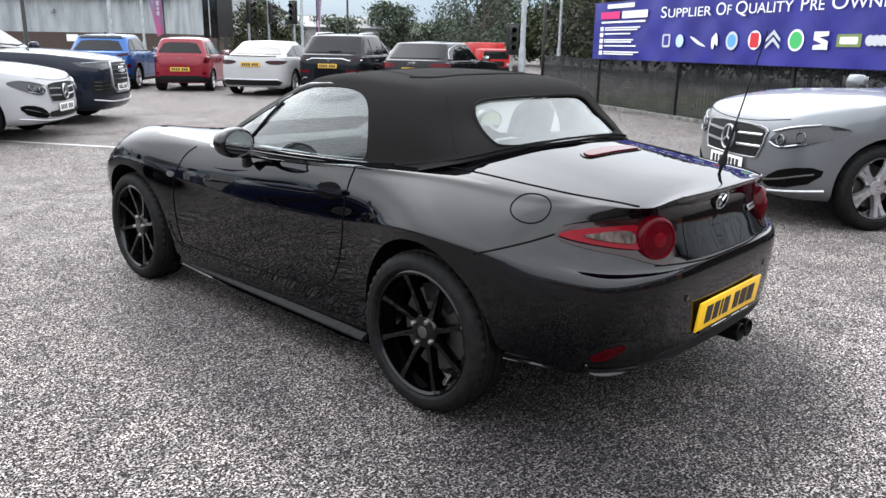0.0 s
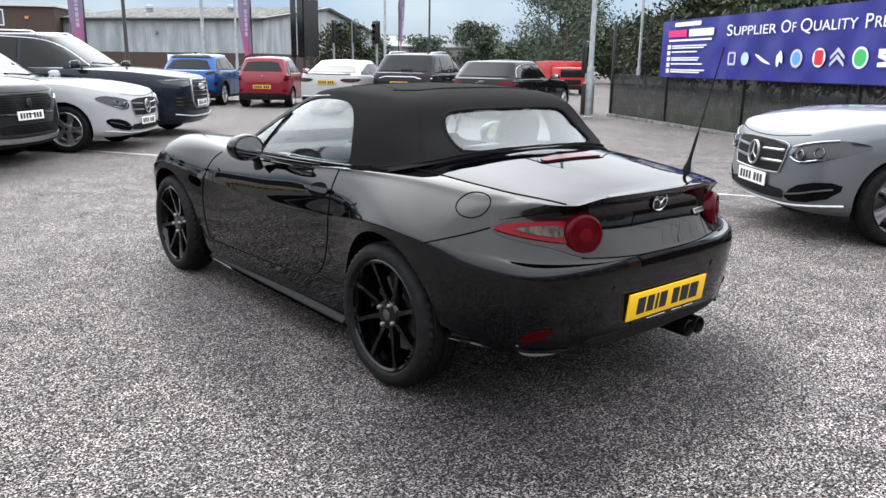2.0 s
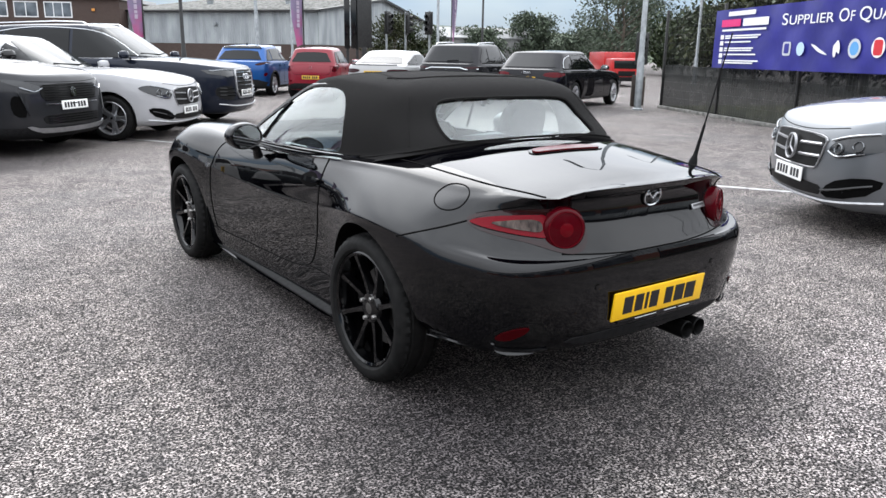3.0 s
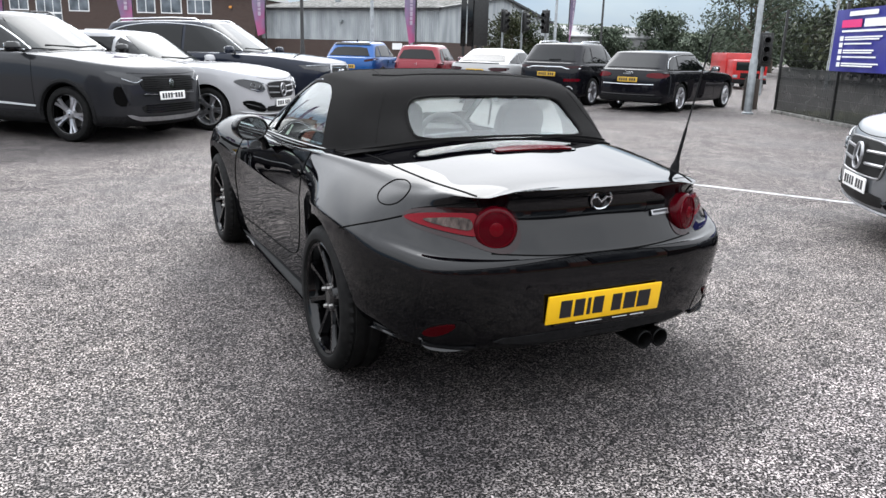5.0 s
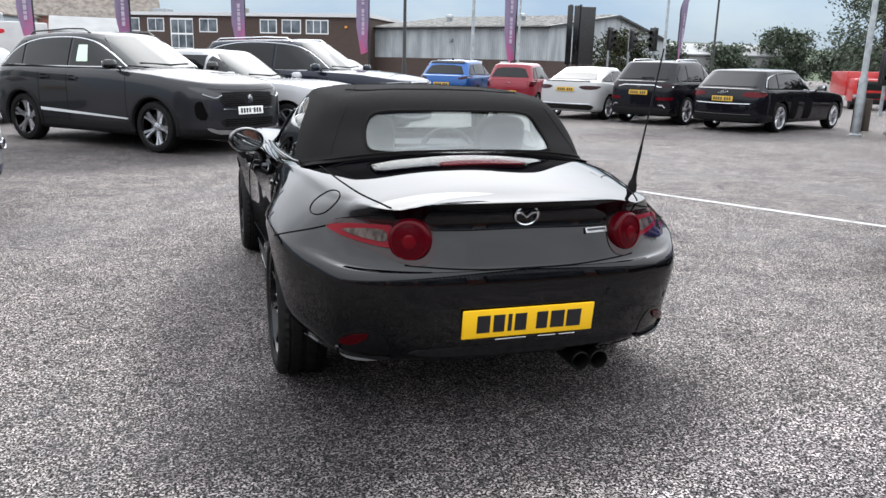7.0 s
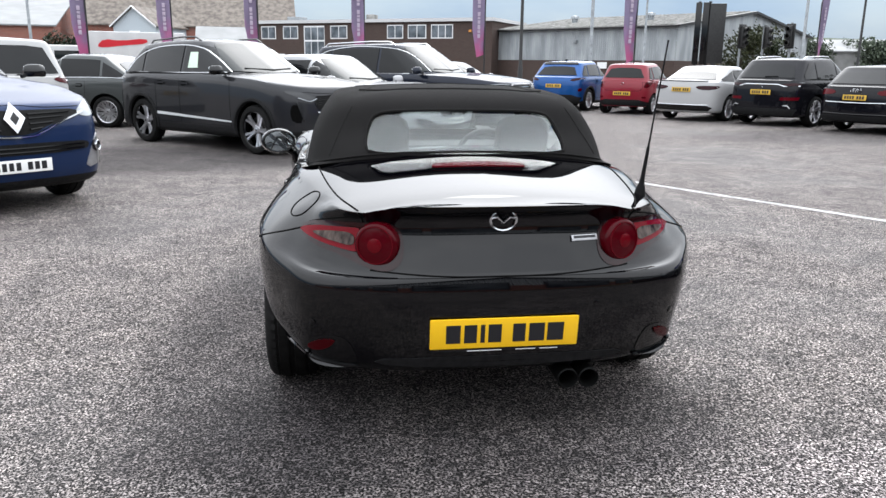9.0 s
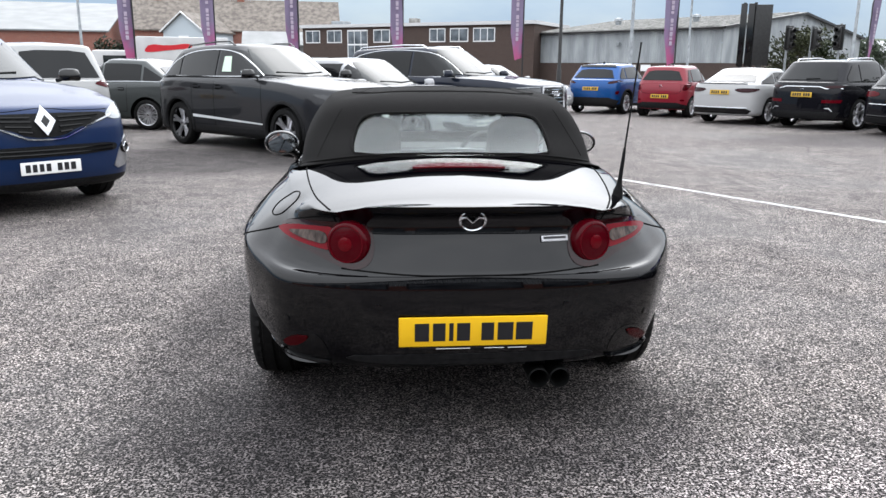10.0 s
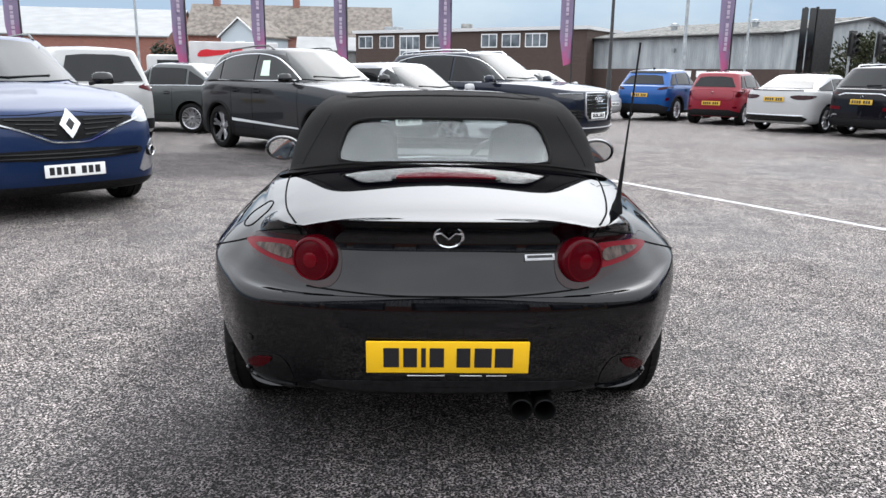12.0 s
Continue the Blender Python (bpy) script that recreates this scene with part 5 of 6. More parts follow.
# tips are near black: the shade under the bumper is in their colour
for x in (.247, .325):
    part("exhaust_tip", lathe([(-.77, .035), (-.767, .038), (-.62, .034), (-.60, .026), (-.62, .028), (-.765, .032)], 28, "Y", Matrix.Translation((x, .012, .232)), True), mat("shaded_exhaust_steel", (.0025, .0025, .0025), .5, 0.0, spec=.15), roadster)
part("exhaust_box", box(.10, -.56, .20, .50, -.30, .30, bevel=.03), DARK, roadster)
part("rear_valance", patch(h_tree, "rear", fair([(-.46, .318), (-.25, .304), (.25, .304), (.46, .318), (.40, .345), (-.40, .345)], 1), .003, .004, .05), PLASTIC, roadster)

# aerial
ab, at = Vector((.598, -.455, .872)), Vector((.608, -.577, 1.418))
ae = part("aerial", lathe([(-.03, .022), (.0, .018), (.02, .011), (.05, .008), (.16, .006), (.17, .0045)], 16, "Z", Matrix.Translation(ab) @ (at - ab).to_track_quat("Z", "Y").to_matrix().to_4x4()), PLASTIC, roadster, "black whip aerial")
part("aerial_whip", tube([ab + (at - ab) * f for f in (.2, .6, .985, 1.0)], [.004, .0032, .003, .004], 8), PLASTIC, ae)

# door mirrors and handles
for sx, way in both("side"):
    mpose = pose(sx * .872, 1.165, .902, 0, 0, -sx * 8) @ Matrix.Diagonal((1.30, 1, .92, 1))
    mo = part("door_mirror", lathe([(-.046, .058), (-.052, .064), (-.046, .070), (-.02, .0745), (.012, .070), (.040, .056), (.058, .034), (.066, 0)], 32, "Y", mpose), BLACK_PAINT, roadster, "gloss black door mirror")
    part("mirror_glass", lathe([(-.050, .0), (-.050, .0585), (-.044, .0585), (-.044, 0)], 32, "Y", mpose), MIRROR, mo)
    part("mirror_foot", tube([(sx * .775, 1.20, .785), (sx * .79, 1.19, .83), (sx * .835, 1.18, .865)], [.026, .020, .026], 10), GLOSS, mo)
    cup = fair([(.50, .765), (.545, .79), (.62, .785), (.70, .755), (.70, .735), (.62, .715), (.54, .725), (.50, .745)], 2)
    hd = part("door_handle", patch(h_tree, way, cup, .002, .003, .06), DARK, roadster)
    hb = fair([(.47, .772), (.56, .765), (.70, .758), (.71, .746), (.56, .742), (.47, .748)], 2)
    part("handle_bar", patch(h_tree, way, hb, .020, .012, .06), BLACK_PAINT, hd)
    mk = fair([(1.855, .670), (1.90, .680), (1.92, .662), (1.89, .645), (1.86, .650)], 1)
    part("side_marker", patch(h_tree, way, mk, .006, .006, .05), HEADLENS, roadster)
    part("headlamp", patch(h_tree, "front", [(sx * a, b) for a, b in fair([(.40, .60), (.56, .66), (.66, .70), (.64, .66), (.52, .60)], 1)], .004, .006, .05), CLEAR, roadster)
    # belt strip and pillar trims
    part("belt_trim", seam(t_tree, way, [(1.62, .846), (1.3, .850), (.9, .858), (.5, .870), (.3, .882)], .006, .004), GLOSS, roadster)
    part("quarter_pillar", tube([lay(t_tree, way, 1.335, .872, .0), lay(t_tree, way, 1.20, 1.02, .0), lay(t_tree, way, 1.16, 1.07, .0)], .008, 6), GLOSS, roadster)
    part("screen_pillar", tube([lay(t_tree, way, a, b, -.008) for a, b in ((1.62, .862), (1.45, .958), (1.25, 1.06), (1.10, 1.132), (1.02, 1.155), (.85, 1.168), (.66, 1.162))], [.02, .02, .019, .018, .014, .010, .008], 8), GLOSS, roadster)
# stitched seams of the hood
for sx in (1, -1):
    part("hood_seam", tube([lay(t_tree, "top", sx * a, b, -.001) for a, b in refine(np.array([(.30, .95), (.37, .60), (.42, .42)]), 5)] + [lay(t_tree, "rear", sx * a, b, -.001) for a, b in refine(np.array([(.485, 1.14), (.53, 1.06), (.57, .98), (.585, .945)]), 5)], .004, 5), FABRIC, s_top)
part("hood_seam", tube([lay(t_tree, "top", a, b, 0) for a, b in refine(np.array([(-.44, .47), (-.3, .40), (0, .375), (.3, .40), (.44, .47)]), 6)], .006, 6), FABRIC, s_top)
part("hood_seam", tube([lay(t_tree, "top", a, b, -.003) for a, b in refine(np.array([(-.45, .80), (0, .78), (.45, .80)]), 6)], .007, 6), FABRIC, s_top)
part("hood_hem", tube([lay(t_tree, "top", a, b, 0) if 0 else Vector((a, b, c)) for a, b, c in refine(np.array([(-.680, .30, .880), (-.605, .052, .924), (-.36, -.032, .960), (0, -.050, .969), (.36, -.032, .960), (.605, .052, .924), (.680, .30, .880)]), 6)], .005, 6), FABRIC, s_top)
part("window_frame", tube([lay(t_tree, "rear", a, b, .001) for a, b in rear_out], .007, 5, True), FABRIC, s_top)

# the inside
LEATHER = vary(mat("black_leather", (.02, .02, .02), .5), 60, (.014, .014, .014), (.03, .03, .03))
for sx in (1, -1):
    st_ = shell([[(0, -.24, 0), (0, 0, 0), (0, .24, 0)], [(.22, -.25, .0), (.24, 0, 0), (.22, .25, .02)], [(.235, -.25, .10), (.25, 0, .1), (.23, .26, .12)], [(.18, -.2, .15), (.17, 0, .12), (.17, .22, .15)], [(0, -.2, .12), (0, 0, .10), (0, .2, .14)]], 4, 3)
    bmesh.ops.translate(st_, vec=(sx * .34, .82, .34), verts=st_.verts)
    seat = part("seat", st_, LEATHER, roadster)
    bk = shell([[(0, -.06, 0), (0, 0, 0), (0, .08, 0)], [(.22, -.06, .02), (.25, 0, .02), (.22, .10, .02)], [(.20, -.06, .36), (.24, 0, .36), (.20, .09, .34)], [(.12, -.05, .50), (.14, 0, .50), (.12, .06, .48)], [(.10, -.05, .66), (.12, 0, .68), (.10, .05, .65)], [(0, -.03, .70), (0, 0, .72), (0, .03, .70)]], 4, 4)
    bmesh.ops.transform(bk, matrix=pose(sx * .34, .56, .40, 14, 0, 0), verts=bk.verts)
    part("seat_back", bk, LEATHER, seat)
part("dashboard", box(-.60, 1.35, .55, .60, 1.75, .86, bevel=.05), PLASTIC, roadster)
wm = pose(.34, 1.22, .78, 65, 0, 0)
sw = part("steering_wheel", tube([wm @ Vector((.18 * math.cos(t), .18 * math.sin(t), 0)) for t in np.linspace(0, 2 * math.pi, 28)[:-1]], .016, 8, True), LEATHER, roadster)
part("steering_hub", box(-.16, -.03, -.03, .16, .03, .02, wm, .02), PLASTIC, sw)

# ---------------------------------------------------------------- surroundings: materials


def brickwork(name, c1, c2, mortar, scale=1.0):
    m = mat(name, c1, .85)
    n, l = m.node_tree.nodes, m.node_tree.links
    tc, br, mp = n.new("ShaderNodeTexCoord"), n.new("ShaderNodeTexBrick"), n.new("ShaderNodeMapping")
    mp.inputs["Rotation"].default_value = (radians(90), 0, 0)
    br.inputs["Scale"].default_value = scale
    br.inputs["Color1"].default_value, br.inputs["Color2"].default_value, br.inputs["Mortar"].default_value = (*c1, 1), (*c2, 1), (*mortar, 1)
    br.inputs["Brick Width"].default_value, br.inputs["Row Height"].default_value, br.inputs["Mortar Size"].default_value = .225, .075, .008
    l.new(tc.outputs["Object"], mp.inputs["Vector"])
    l.new(mp.outputs["Vector"], br.inputs["Vector"])
    l.new(br.outputs["Color"], m.node_tree.nodes["Principled BSDF"].inputs["Base Color"])
    return m


CLAD = vary(mat("grey_corrugated_cladding", (.30, .32, .33), .5, .1), 1.3, (.22, .24, .25), (.36, .38, .39), stretch=(1, 1, .25))
ROOF_SHEET = vary(mat("weathered_roof_sheet", (.35, .34, .32), .85), 1.8, (.12, .12, .11), (.27, .265, .25))
DARK_BRICK = brickwork("dark_brown_brick", (.045, .026, .02), (.06, .036, .028), (.07, .06, .055))
RED_BRICK = brickwork("red_brick", (.20, .06, .04), (.26, .09, .06), (.2, .17, .15))
SLATE = vary(mat("brown_slate_roof", (.14, .12, .10), .8), 2.0, (.09, .075, .065), (.19, .165, .14))
WHITE_WALL = vary(mat("white_render", (.7, .7, .68), .8), 1.0, (.20, .20, .195), (.28, .28, .275))
PALE_ROOF = vary(mat("pale_metal_roof", (.62, .63, .62), .55), .6, (.16, .165, .165), (.21, .215, .215), stretch=(1, 1, 1))
UPVC = mat("white_window_frame", (.75, .75, .75), .4)
PANE = vary(mat("far_window_glass", (.05, .06, .07), .06, spec=.8), .8, (.02, .025, .03), (.16, .18, .2))
GALV = vary(mat("galvanised_steel", (.38, .40, .41), .5, .5), 6, (.20, .215, .225), (.31, .33, .34))
POST_BLACK = vary(mat("black_powder_coat", (.012, .012, .012), .45), 12, (.008, .008, .008), (.02, .02, .02))
CONCRETE = vary(mat("weathered_concrete", (.3, .29, .27), .9), 7, (.07, .068, .064), (.22, .215, .20), bump=.4, dist=.006)
GRASS_SOIL = vary(mat("rough_verge", (.07, .08, .03), .95), 1.2, (.035, .045, .015), (.11, .10, .05))
BANNER = vary(mat("blue_vinyl_banner", (.030, .028, .34), .42), 1.4, (.013, .014, .155), (.025, .025, .23), bump=.35, dist=.05)
BANNER_WHITE = mat("white_vinyl_print", (.78, .78, .78), .5)
PINK = mat("pink_print", (.62, .02, .16), .5)
RED_PAINT = vary(mat("red_van_paint", (.42, .012, .012), .35, coat=.5), 3, (.34, .01, .01), (.46, .016, .016))


def frame2(o, d):
    """A pose at o whose x axis runs along d (level)."""
    d = Vector((d[0], d[1], 0)).normalized()
    return Matrix.Translation(o) @ Matrix(((d.x, -d.y, 0, 0), (d.y, d.x, 0, 0), (0, 0, 1, 0), (0, 0, 0, 1)))


def corrugated(length, z0, z1, pitch=.2, depth=.03):
    """A ribbed sheet along x, standing on z0."""
    bm = bmesh.new()
    n = int(length / pitch)
    cols = []
    for i in range(n):
        for f, d in ((0, 0), (.2, 0), (.32, -depth), (.78, -depth), (.9, 0)):
            cols.append((min((i + f) * pitch, length), d))
    cols.append((length, 0))
    a = [bm.verts.new((x, y, z0)) for x, y in cols]
    b = [bm.verts.new((x, y, z1)) for x, y in cols]
    for i in range(len(a) - 1):
        bm.faces.new((a[i], a[i + 1], b[i + 1], b[i]))
    return bm


def slab(pts, t):
    """A flat plate of thickness t (downwards) over points in order."""
    bm = bmesh.new()
    u = [bm.verts.new(p) for p in pts]
    d = [bm.verts.new((p[0], p[1], p[2] - t)) for p in pts]
    bm.faces.new(u)
    bm.faces.new(d[::-1])
    for i in range(len(u)):
        j = (i + 1) % len(u)
        bm.faces.new((u[i], d[i], d[j], u[j]))
    return bm


def window(root, x0, z0, x1, z1, y=0.0, lights=2):
    """A framed window in a wall that faces -y."""
    w = part("window", box(x0, y - .03, z0, x1, y + .05, z1), UPVC, root, smooth=False)
    n = max(1, lights)
    s = (x1 - x0 - .08 * (n + 1)) / n
    for i in range(n):
        a = x0 + .08 + i * (s + .08)
        part("pane", box(a, y - .045, z0 + .09, a + s, y - .028, z1 - .09), PANE, w, smooth=False)
    return w


# ---------------------------------------------------------------- shed across the road
shed = thing("corrugated_shed", "grey corrugated metal shed on a dark brick base across the road", "building", frame2((14.3, 67.7, 0), (.6, -.8)))
SL, SW, SE, SR = 18.5, 26.3, 4.5, 6.1       # length, width, eaves, ridge
part("brick_base", box(0, 0, 0, SL, SW, 1.9), DARK_BRICK, shed, smooth=False)
part("wall_panel", corrugated(SL, 1.9, SE), CLAD, shed, smooth=False)
gb = bmesh.new()
gp = [gb.verts.new((SL + .02, y, z)) for y, z in ((0, 1.9), (SW, 1.9), (SW, SE), (SW / 2, SR), (0, SE))]
gb.faces.new(gp)
part("gable_wall", gb, CLAD, shed, smooth=False)
part("roof", slab([(-.2, -.35, SE + .02), (SL + .35, -.35, SE + .02), (SL + .35, SW / 2, SR + .12), (-.2, SW / 2, SR + .12)], .12), ROOF_SHEET, shed, smooth=False)
part("roof", slab([(-.2, SW / 2, SR + .12), (SL + .35, SW / 2, SR + .12), (SL + .35, SW + .35, SE + .02), (-.2, SW + .35, SE + .02)], .12), ROOF_SHEET, shed, smooth=False)
for i in range(46):
    x = -.1 + i * .405
    part("roof_rib", tube([(x, -.36, SE + .05), (x, SW / 2, SR + .15)], .05, 5), ROOF_SHEET, shed)
part("gutter", tube([(-.2, -.42, SE - .05), (SL + .3, -.42, SE - .05)], .08, 6), POST_BLACK, shed)
part("verge_trim", tube([(SL + .3, -.38, SE - .05), (SL + .3, SW / 2, SR + .02), (SL + .3, SW + .3, SE - .05)], .13, 4), POST_BLACK, shed)
for x in (5.2, 13.0):
    part("roof_vent", lathe([(0, .28), (.5, .28), (.5, .42), (.72, .36), (.8, 0)], 14, "Z", Matrix.Translation((x, 5.5, SE + .65))), GALV, shed)
part("flood_light", box(9.2, -.25, 3.3, 9.5, -.03, 3.55, bevel=.03), GALV, shed)
for x in (10.2, 11.6, 14.3):
    part("wall_sign", box(x, -.06, 1.25, x + .9, -.01, 1.75), UPVC, shed, smooth=False)

# ---------------------------------------------------------------- brown office block
office = thing("brick_office_block", "dark brown brick office block with white-framed windows and a flat roof", "building", frame2((-7.8, 79.3, 0), (21.7, -13.8)))
OL = 25.6
part("wall", box(0, 0, 0, OL, 9, 5.25), DARK_BRICK, office, smooth=False)
part("roof_edge", box(-.25, -.25, 5.25, OL + .2, 9.2, 5.55), mat("pale_fascia", (.5, .5, .5), .6), office, smooth=False)
for a, b, n in ((.4, 2.2, 2), (3.1, 4.9, 2), (8.7, 10.6, 2), (15.0, 16.7, 2), (17.2, 19.1, 2), (19.6, 21.8, 3)):
    window(office, a, 3.75, b, 5.0, lights=n)
part("stair_window", box(5.6, -.03, 2.2, 8.0, .05, 5.0), UPVC, office, smooth=False)
for i in range(3):
    for j in range(2):
        part("pane", box(5.7 + i * .78, -.045, 2.3 + j * 1.35, 6.4 + i * .78, -.028, 3.5 + j * 1.35), PANE, office, smooth=False)
for a, b in ((1.0, 3.2), (10.0, 13.0), (16.0, 19.0)):
    window(office, a, 1.0, b, 2.3, lights=2)
part("roof_plant", box(1.5, 3, 5.55, 3.0, 4.5, 6.1, bevel=.05), GALV, office)
part("roof_plant", box(11, 3, 5.55, 11.8, 4, 6.2, bevel=.05), ROOF_SHEET, office)
part("wall_lamp", box(23.4, -.14, 4.3, 23.65, -.0, 4.5, bevel=.03), mat("amber_lamp", (.6, .25, .05), .4), office)


def house(name, label, m, length, depth, eaves, ridge, wall_mat, roof_mat, chimneys=()):
    root = thing(name, label, "building", m)
    part("wall", box(0, 0, 0, length, depth, eaves), wall_mat, root, smooth=False)
    for x in (0, length - .2):
        part("gable", prism([(0, eaves), (depth, eaves), (depth / 2, ridge)], "x", x, x + .2), wall_mat, root, smooth=False)
    part("roof", slab([(-.3, -.3, eaves), (length + .3, -.3, eaves), (length + .3, depth / 2, ridge + .1), (-.3, depth / 2, ridge + .1)], .15), roof_mat, root, smooth=False)
    part("roof", slab([(-.3, depth / 2, ridge + .1), (length + .3, depth / 2, ridge + .1), (length + .3, depth + .3, eaves), (-.3, depth + .3, eaves)], .15), roof_mat, root, smooth=False)
    for x in chimneys:
        ch = part("chimney", box(x, depth / 2 - .35, ridge - .4, x + .8, depth / 2 + .35, ridge + .9), RED_BRICK, root, smooth=False)
        part("chimney_pot", lathe([(ridge + .9, .14), (ridge + 1.25, .12), (ridge + 1.25, .09), (ridge + .9, .09)], 10, "Z", Matrix.Translation((x + .4, depth / 2, 0)), True), RED_BRICK, ch)
    return root


hs = house("slate_roofed_house", "old building with a brown slate roof and brick chimneys", frame2((-27.5, 86.5, 0), (23, 2)), 23, 9, 5.3, 8.9, RED_BRICK, SLATE, (2.2, 11.5))
hs2 = house("pale_gabled_wing", "pale grey gabled wing with a slate roof and white windows", frame2((-18.4, 82.0, 0), (.35, .94)), 6, 5.0, 5.0, 6.9, mat("pale_blue_render", (.42, .47, .5), .8), SLATE)
part("window", box(-.05, 1.9, 3.2, .03, 3.1, 4.5), UPVC, hs2, smooth=False)
part("bargeboard", tube([(-.32, -.2, 4.9), (-.32, 2.5, 6.95), (-.32, 5.2, 4.9)], .09, 4), UPVC, hs2)
hs3 = house("white_low_building", "low white building with a pale roof", frame2((-14.0, 80.5, 0), (13.5, 1.5)), 12.5, 6, 3.6, 5.0, WHITE_WALL, PALE_ROOF)
big = house("brick_warehouse", "wide brick warehouse with a pale sheet roof", frame2((-75, 75, 0), (47, 7.5)), 47, 30, 4.9, 8.6, RED_BRICK, PALE_ROOF)

# ---------------------------------------------------------------- showroom behind the camera, seen in the paintwork
show = thing("showroom", "grey clad showroom on a red brick base behind the camera", "building", frame2((-30, -15.5, 0), (1, .08)))
part("brick_base", box(0, -6, 0, 60, 0, 2.1), RED_BRICK, show, smooth=False)
SHOW_CLAD = vary(mat("pale_grey_cladding", (.36, .38, .40), .5), 1.1, (.32, .34, .36), (.42, .44, .46), stretch=(1, 1, .2))
sp = corrugated(60, 2.1, 4.4, .3, .04)
part("wall_panel", sp, SHOW_CLAD, show, smooth=False)
part("backing", box(0, -6, 2.1, 60, -.06, 4.4), SHOW_CLAD, show, smooth=False)
part("roof_edge", box(-.2, -6, 4.4, 60.2, .2, 4.7), POST_BLACK, show, smooth=False)
for i in range(6):
    w = part("window", box(16 + i * 4.5, -.1, .5, 19.6 + i * 4.5, .05, 3.2), POST_BLACK, show, smooth=False)
    part("pane", box(16.1 + i * 4.5, .03, .6, 19.5 + i * 4.5, .07, 3.1), PANE, w, smooth=False)

# ---------------------------------------------------------------- fence, banner, kerb
fd = Vector((.472, .881, 0))
f0 = Vector((14.66, 11.0, 0))
fence = thing("mesh_fence", "black welded mesh fence with dark netting on its lower half", "fence", frame2(f0, -fd))
posts = [.1 + i * 3.12 for i in range(7)]
for x in posts:
    part("post", box(x - .03, -.03, 0, x + .03, .03, 2.52, bevel=.006), POST_BLACK, fence)
for i in range(13):
    z = .12 + i * .197
    part("wire", tube([(posts[0], -.01, z), (posts[-1], -.01, z)], .0035, 4), POST_BLACK, fence)
for i in range(int((posts[-1] - posts[0]) / .10)):
    piece("upright_wire", "upright_wire", lambda: box(-.0025, -.006, .08, .0025, -.001, 2.5), POST_BLACK, fence, Matrix.Translation((posts[0] + i * .10, 0, 0)))
NET = mat("dark_netting", (.012, .014, .013), .8)
nn_, ll_ = NET.node_tree.nodes, NET.node_tree.links
n_tr, n_mx, n_wv, n_tc, n_rp = nn_.new("ShaderNodeBsdfTransparent"), nn_.new("ShaderNodeMixShader"), nn_.new("ShaderNodeTexNoise"), nn_.new("ShaderNodeTexCoord"), nn_.new("ShaderNodeValToRGB")
n_wv.inputs["Scale"].default_value = 3.0
n_rp.color_ramp.elements[0].color, n_rp.color_ramp.elements[1].color = (.80, .80, .80, 1), (.96, .96, .96, 1)
ll_.new(n_tc.outputs["Object"], n_wv.inputs["Vector"])
ll_.new(n_wv.outputs["Fac"], n_rp.inputs["Fac"])
ll_.new(n_rp.outputs["Color"], n_mx.inputs["Fac"])
ll_.new(n_tr.outputs["BSDF"], n_mx.inputs[1])
ll_.new(nn_["Principled BSDF"].outputs["BSDF"], n_mx.inputs[2])
ll_.new(n_mx.outputs["Shader"], nn_["Material Output"].inputs["Surface"])
nb = bmesh.new()
xs = np.linspace(posts[0], posts[-1], 80)
lo_ = [nb.verts.new((x, .015 + .012 * math.sin(x * 5), .03)) for x in xs]
hi_ = [nb.verts.new((x, .015 + .010 * math.sin(x * 3 + 1), 1.13 + .02 * math.sin(x * 2.1))) for x in xs]
for i in range(79):
    nb.faces.new((lo_[i], lo_[i + 1], hi_[i + 1], hi_[i]))
part("netting", nb, NET, fence, "dark see-through netting")

ban = thing("banner", "long blue vinyl sales banner tied to the fence", "banner", frame2((12.95 + .03, 8.2 - .02, 0), -fd))
BL = 9.6
bb = bmesh.new()
nx, nz = 60, 6
grid = [[bb.verts.new((.02 + .30 * 0 + BL * i / nx, .02 * math.sin(i * .9) * math.sin(j * 1.1) - .10, 1.12 + 1.22 * j / nz)) for i in range(nx + 1)] for j in range(nz + 1)]
for j in range(nz):
    for i in range(nx):
        bb.faces.new((grid[j][i], grid[j][i + 1], grid[j + 1][i + 1], grid[j + 1][i]))
part("sheet", bb, BANNER, ban)


def words(text, size, m, material, parent, name="lettering"):
    cu = bpy.data.curves.new(name, "FONT")
    cu.body, cu.size, cu.extrude = text, size, .001
    tmp = bpy.data.objects.new(name, cu)
    scene.collection.objects.link(tmp)
    dg = bpy.context.evaluated_depsgraph_get()
    me = bpy.data.meshes.new_from_object(tmp.evaluated_get(dg))
    wide = max(v.co.x for v in me.vertices)
    bpy.data.objects.remove(tmp)
    me.materials.clear()
    me.materials.append(material)
    ob = new(name, me)
    ob.parent, ob.matrix_basis = parent, m
    return ob, wide


def caps(word, x, z, width, parent):
    """Small capitals with a tall first letter, fitted to a width; it reads along +x on the side that faces -y."""
    a, wa = words(word[0], .30, Matrix(), BANNER_WHITE, parent)
    b, wb_ = words(word[1:], .235, Matrix(), BANNER_WHITE, parent)
    k = width / (wa + .02 + wb_)
    turn = pose(0, 0, 0, 90, 0, 0) @ Matrix.Diagonal((k, 1, 1, 1))
    a.matrix_basis = Matrix.Translation((x, -.125, z)) @ turn
    b.matrix_basis = Matrix.Translation((x + (wa + .02) * k, -.125, z)) @ turn


for word, a, b in (("SUPPLIER", 2.70, 4.28), ("OF", 4.40, 4.82), ("QUALITY", 4.92, 6.27), ("PRE", 6.41, 6.90), ("OWNED", 7.02, 8.3)):
    caps(word, a, 1.95, b - a, ban)


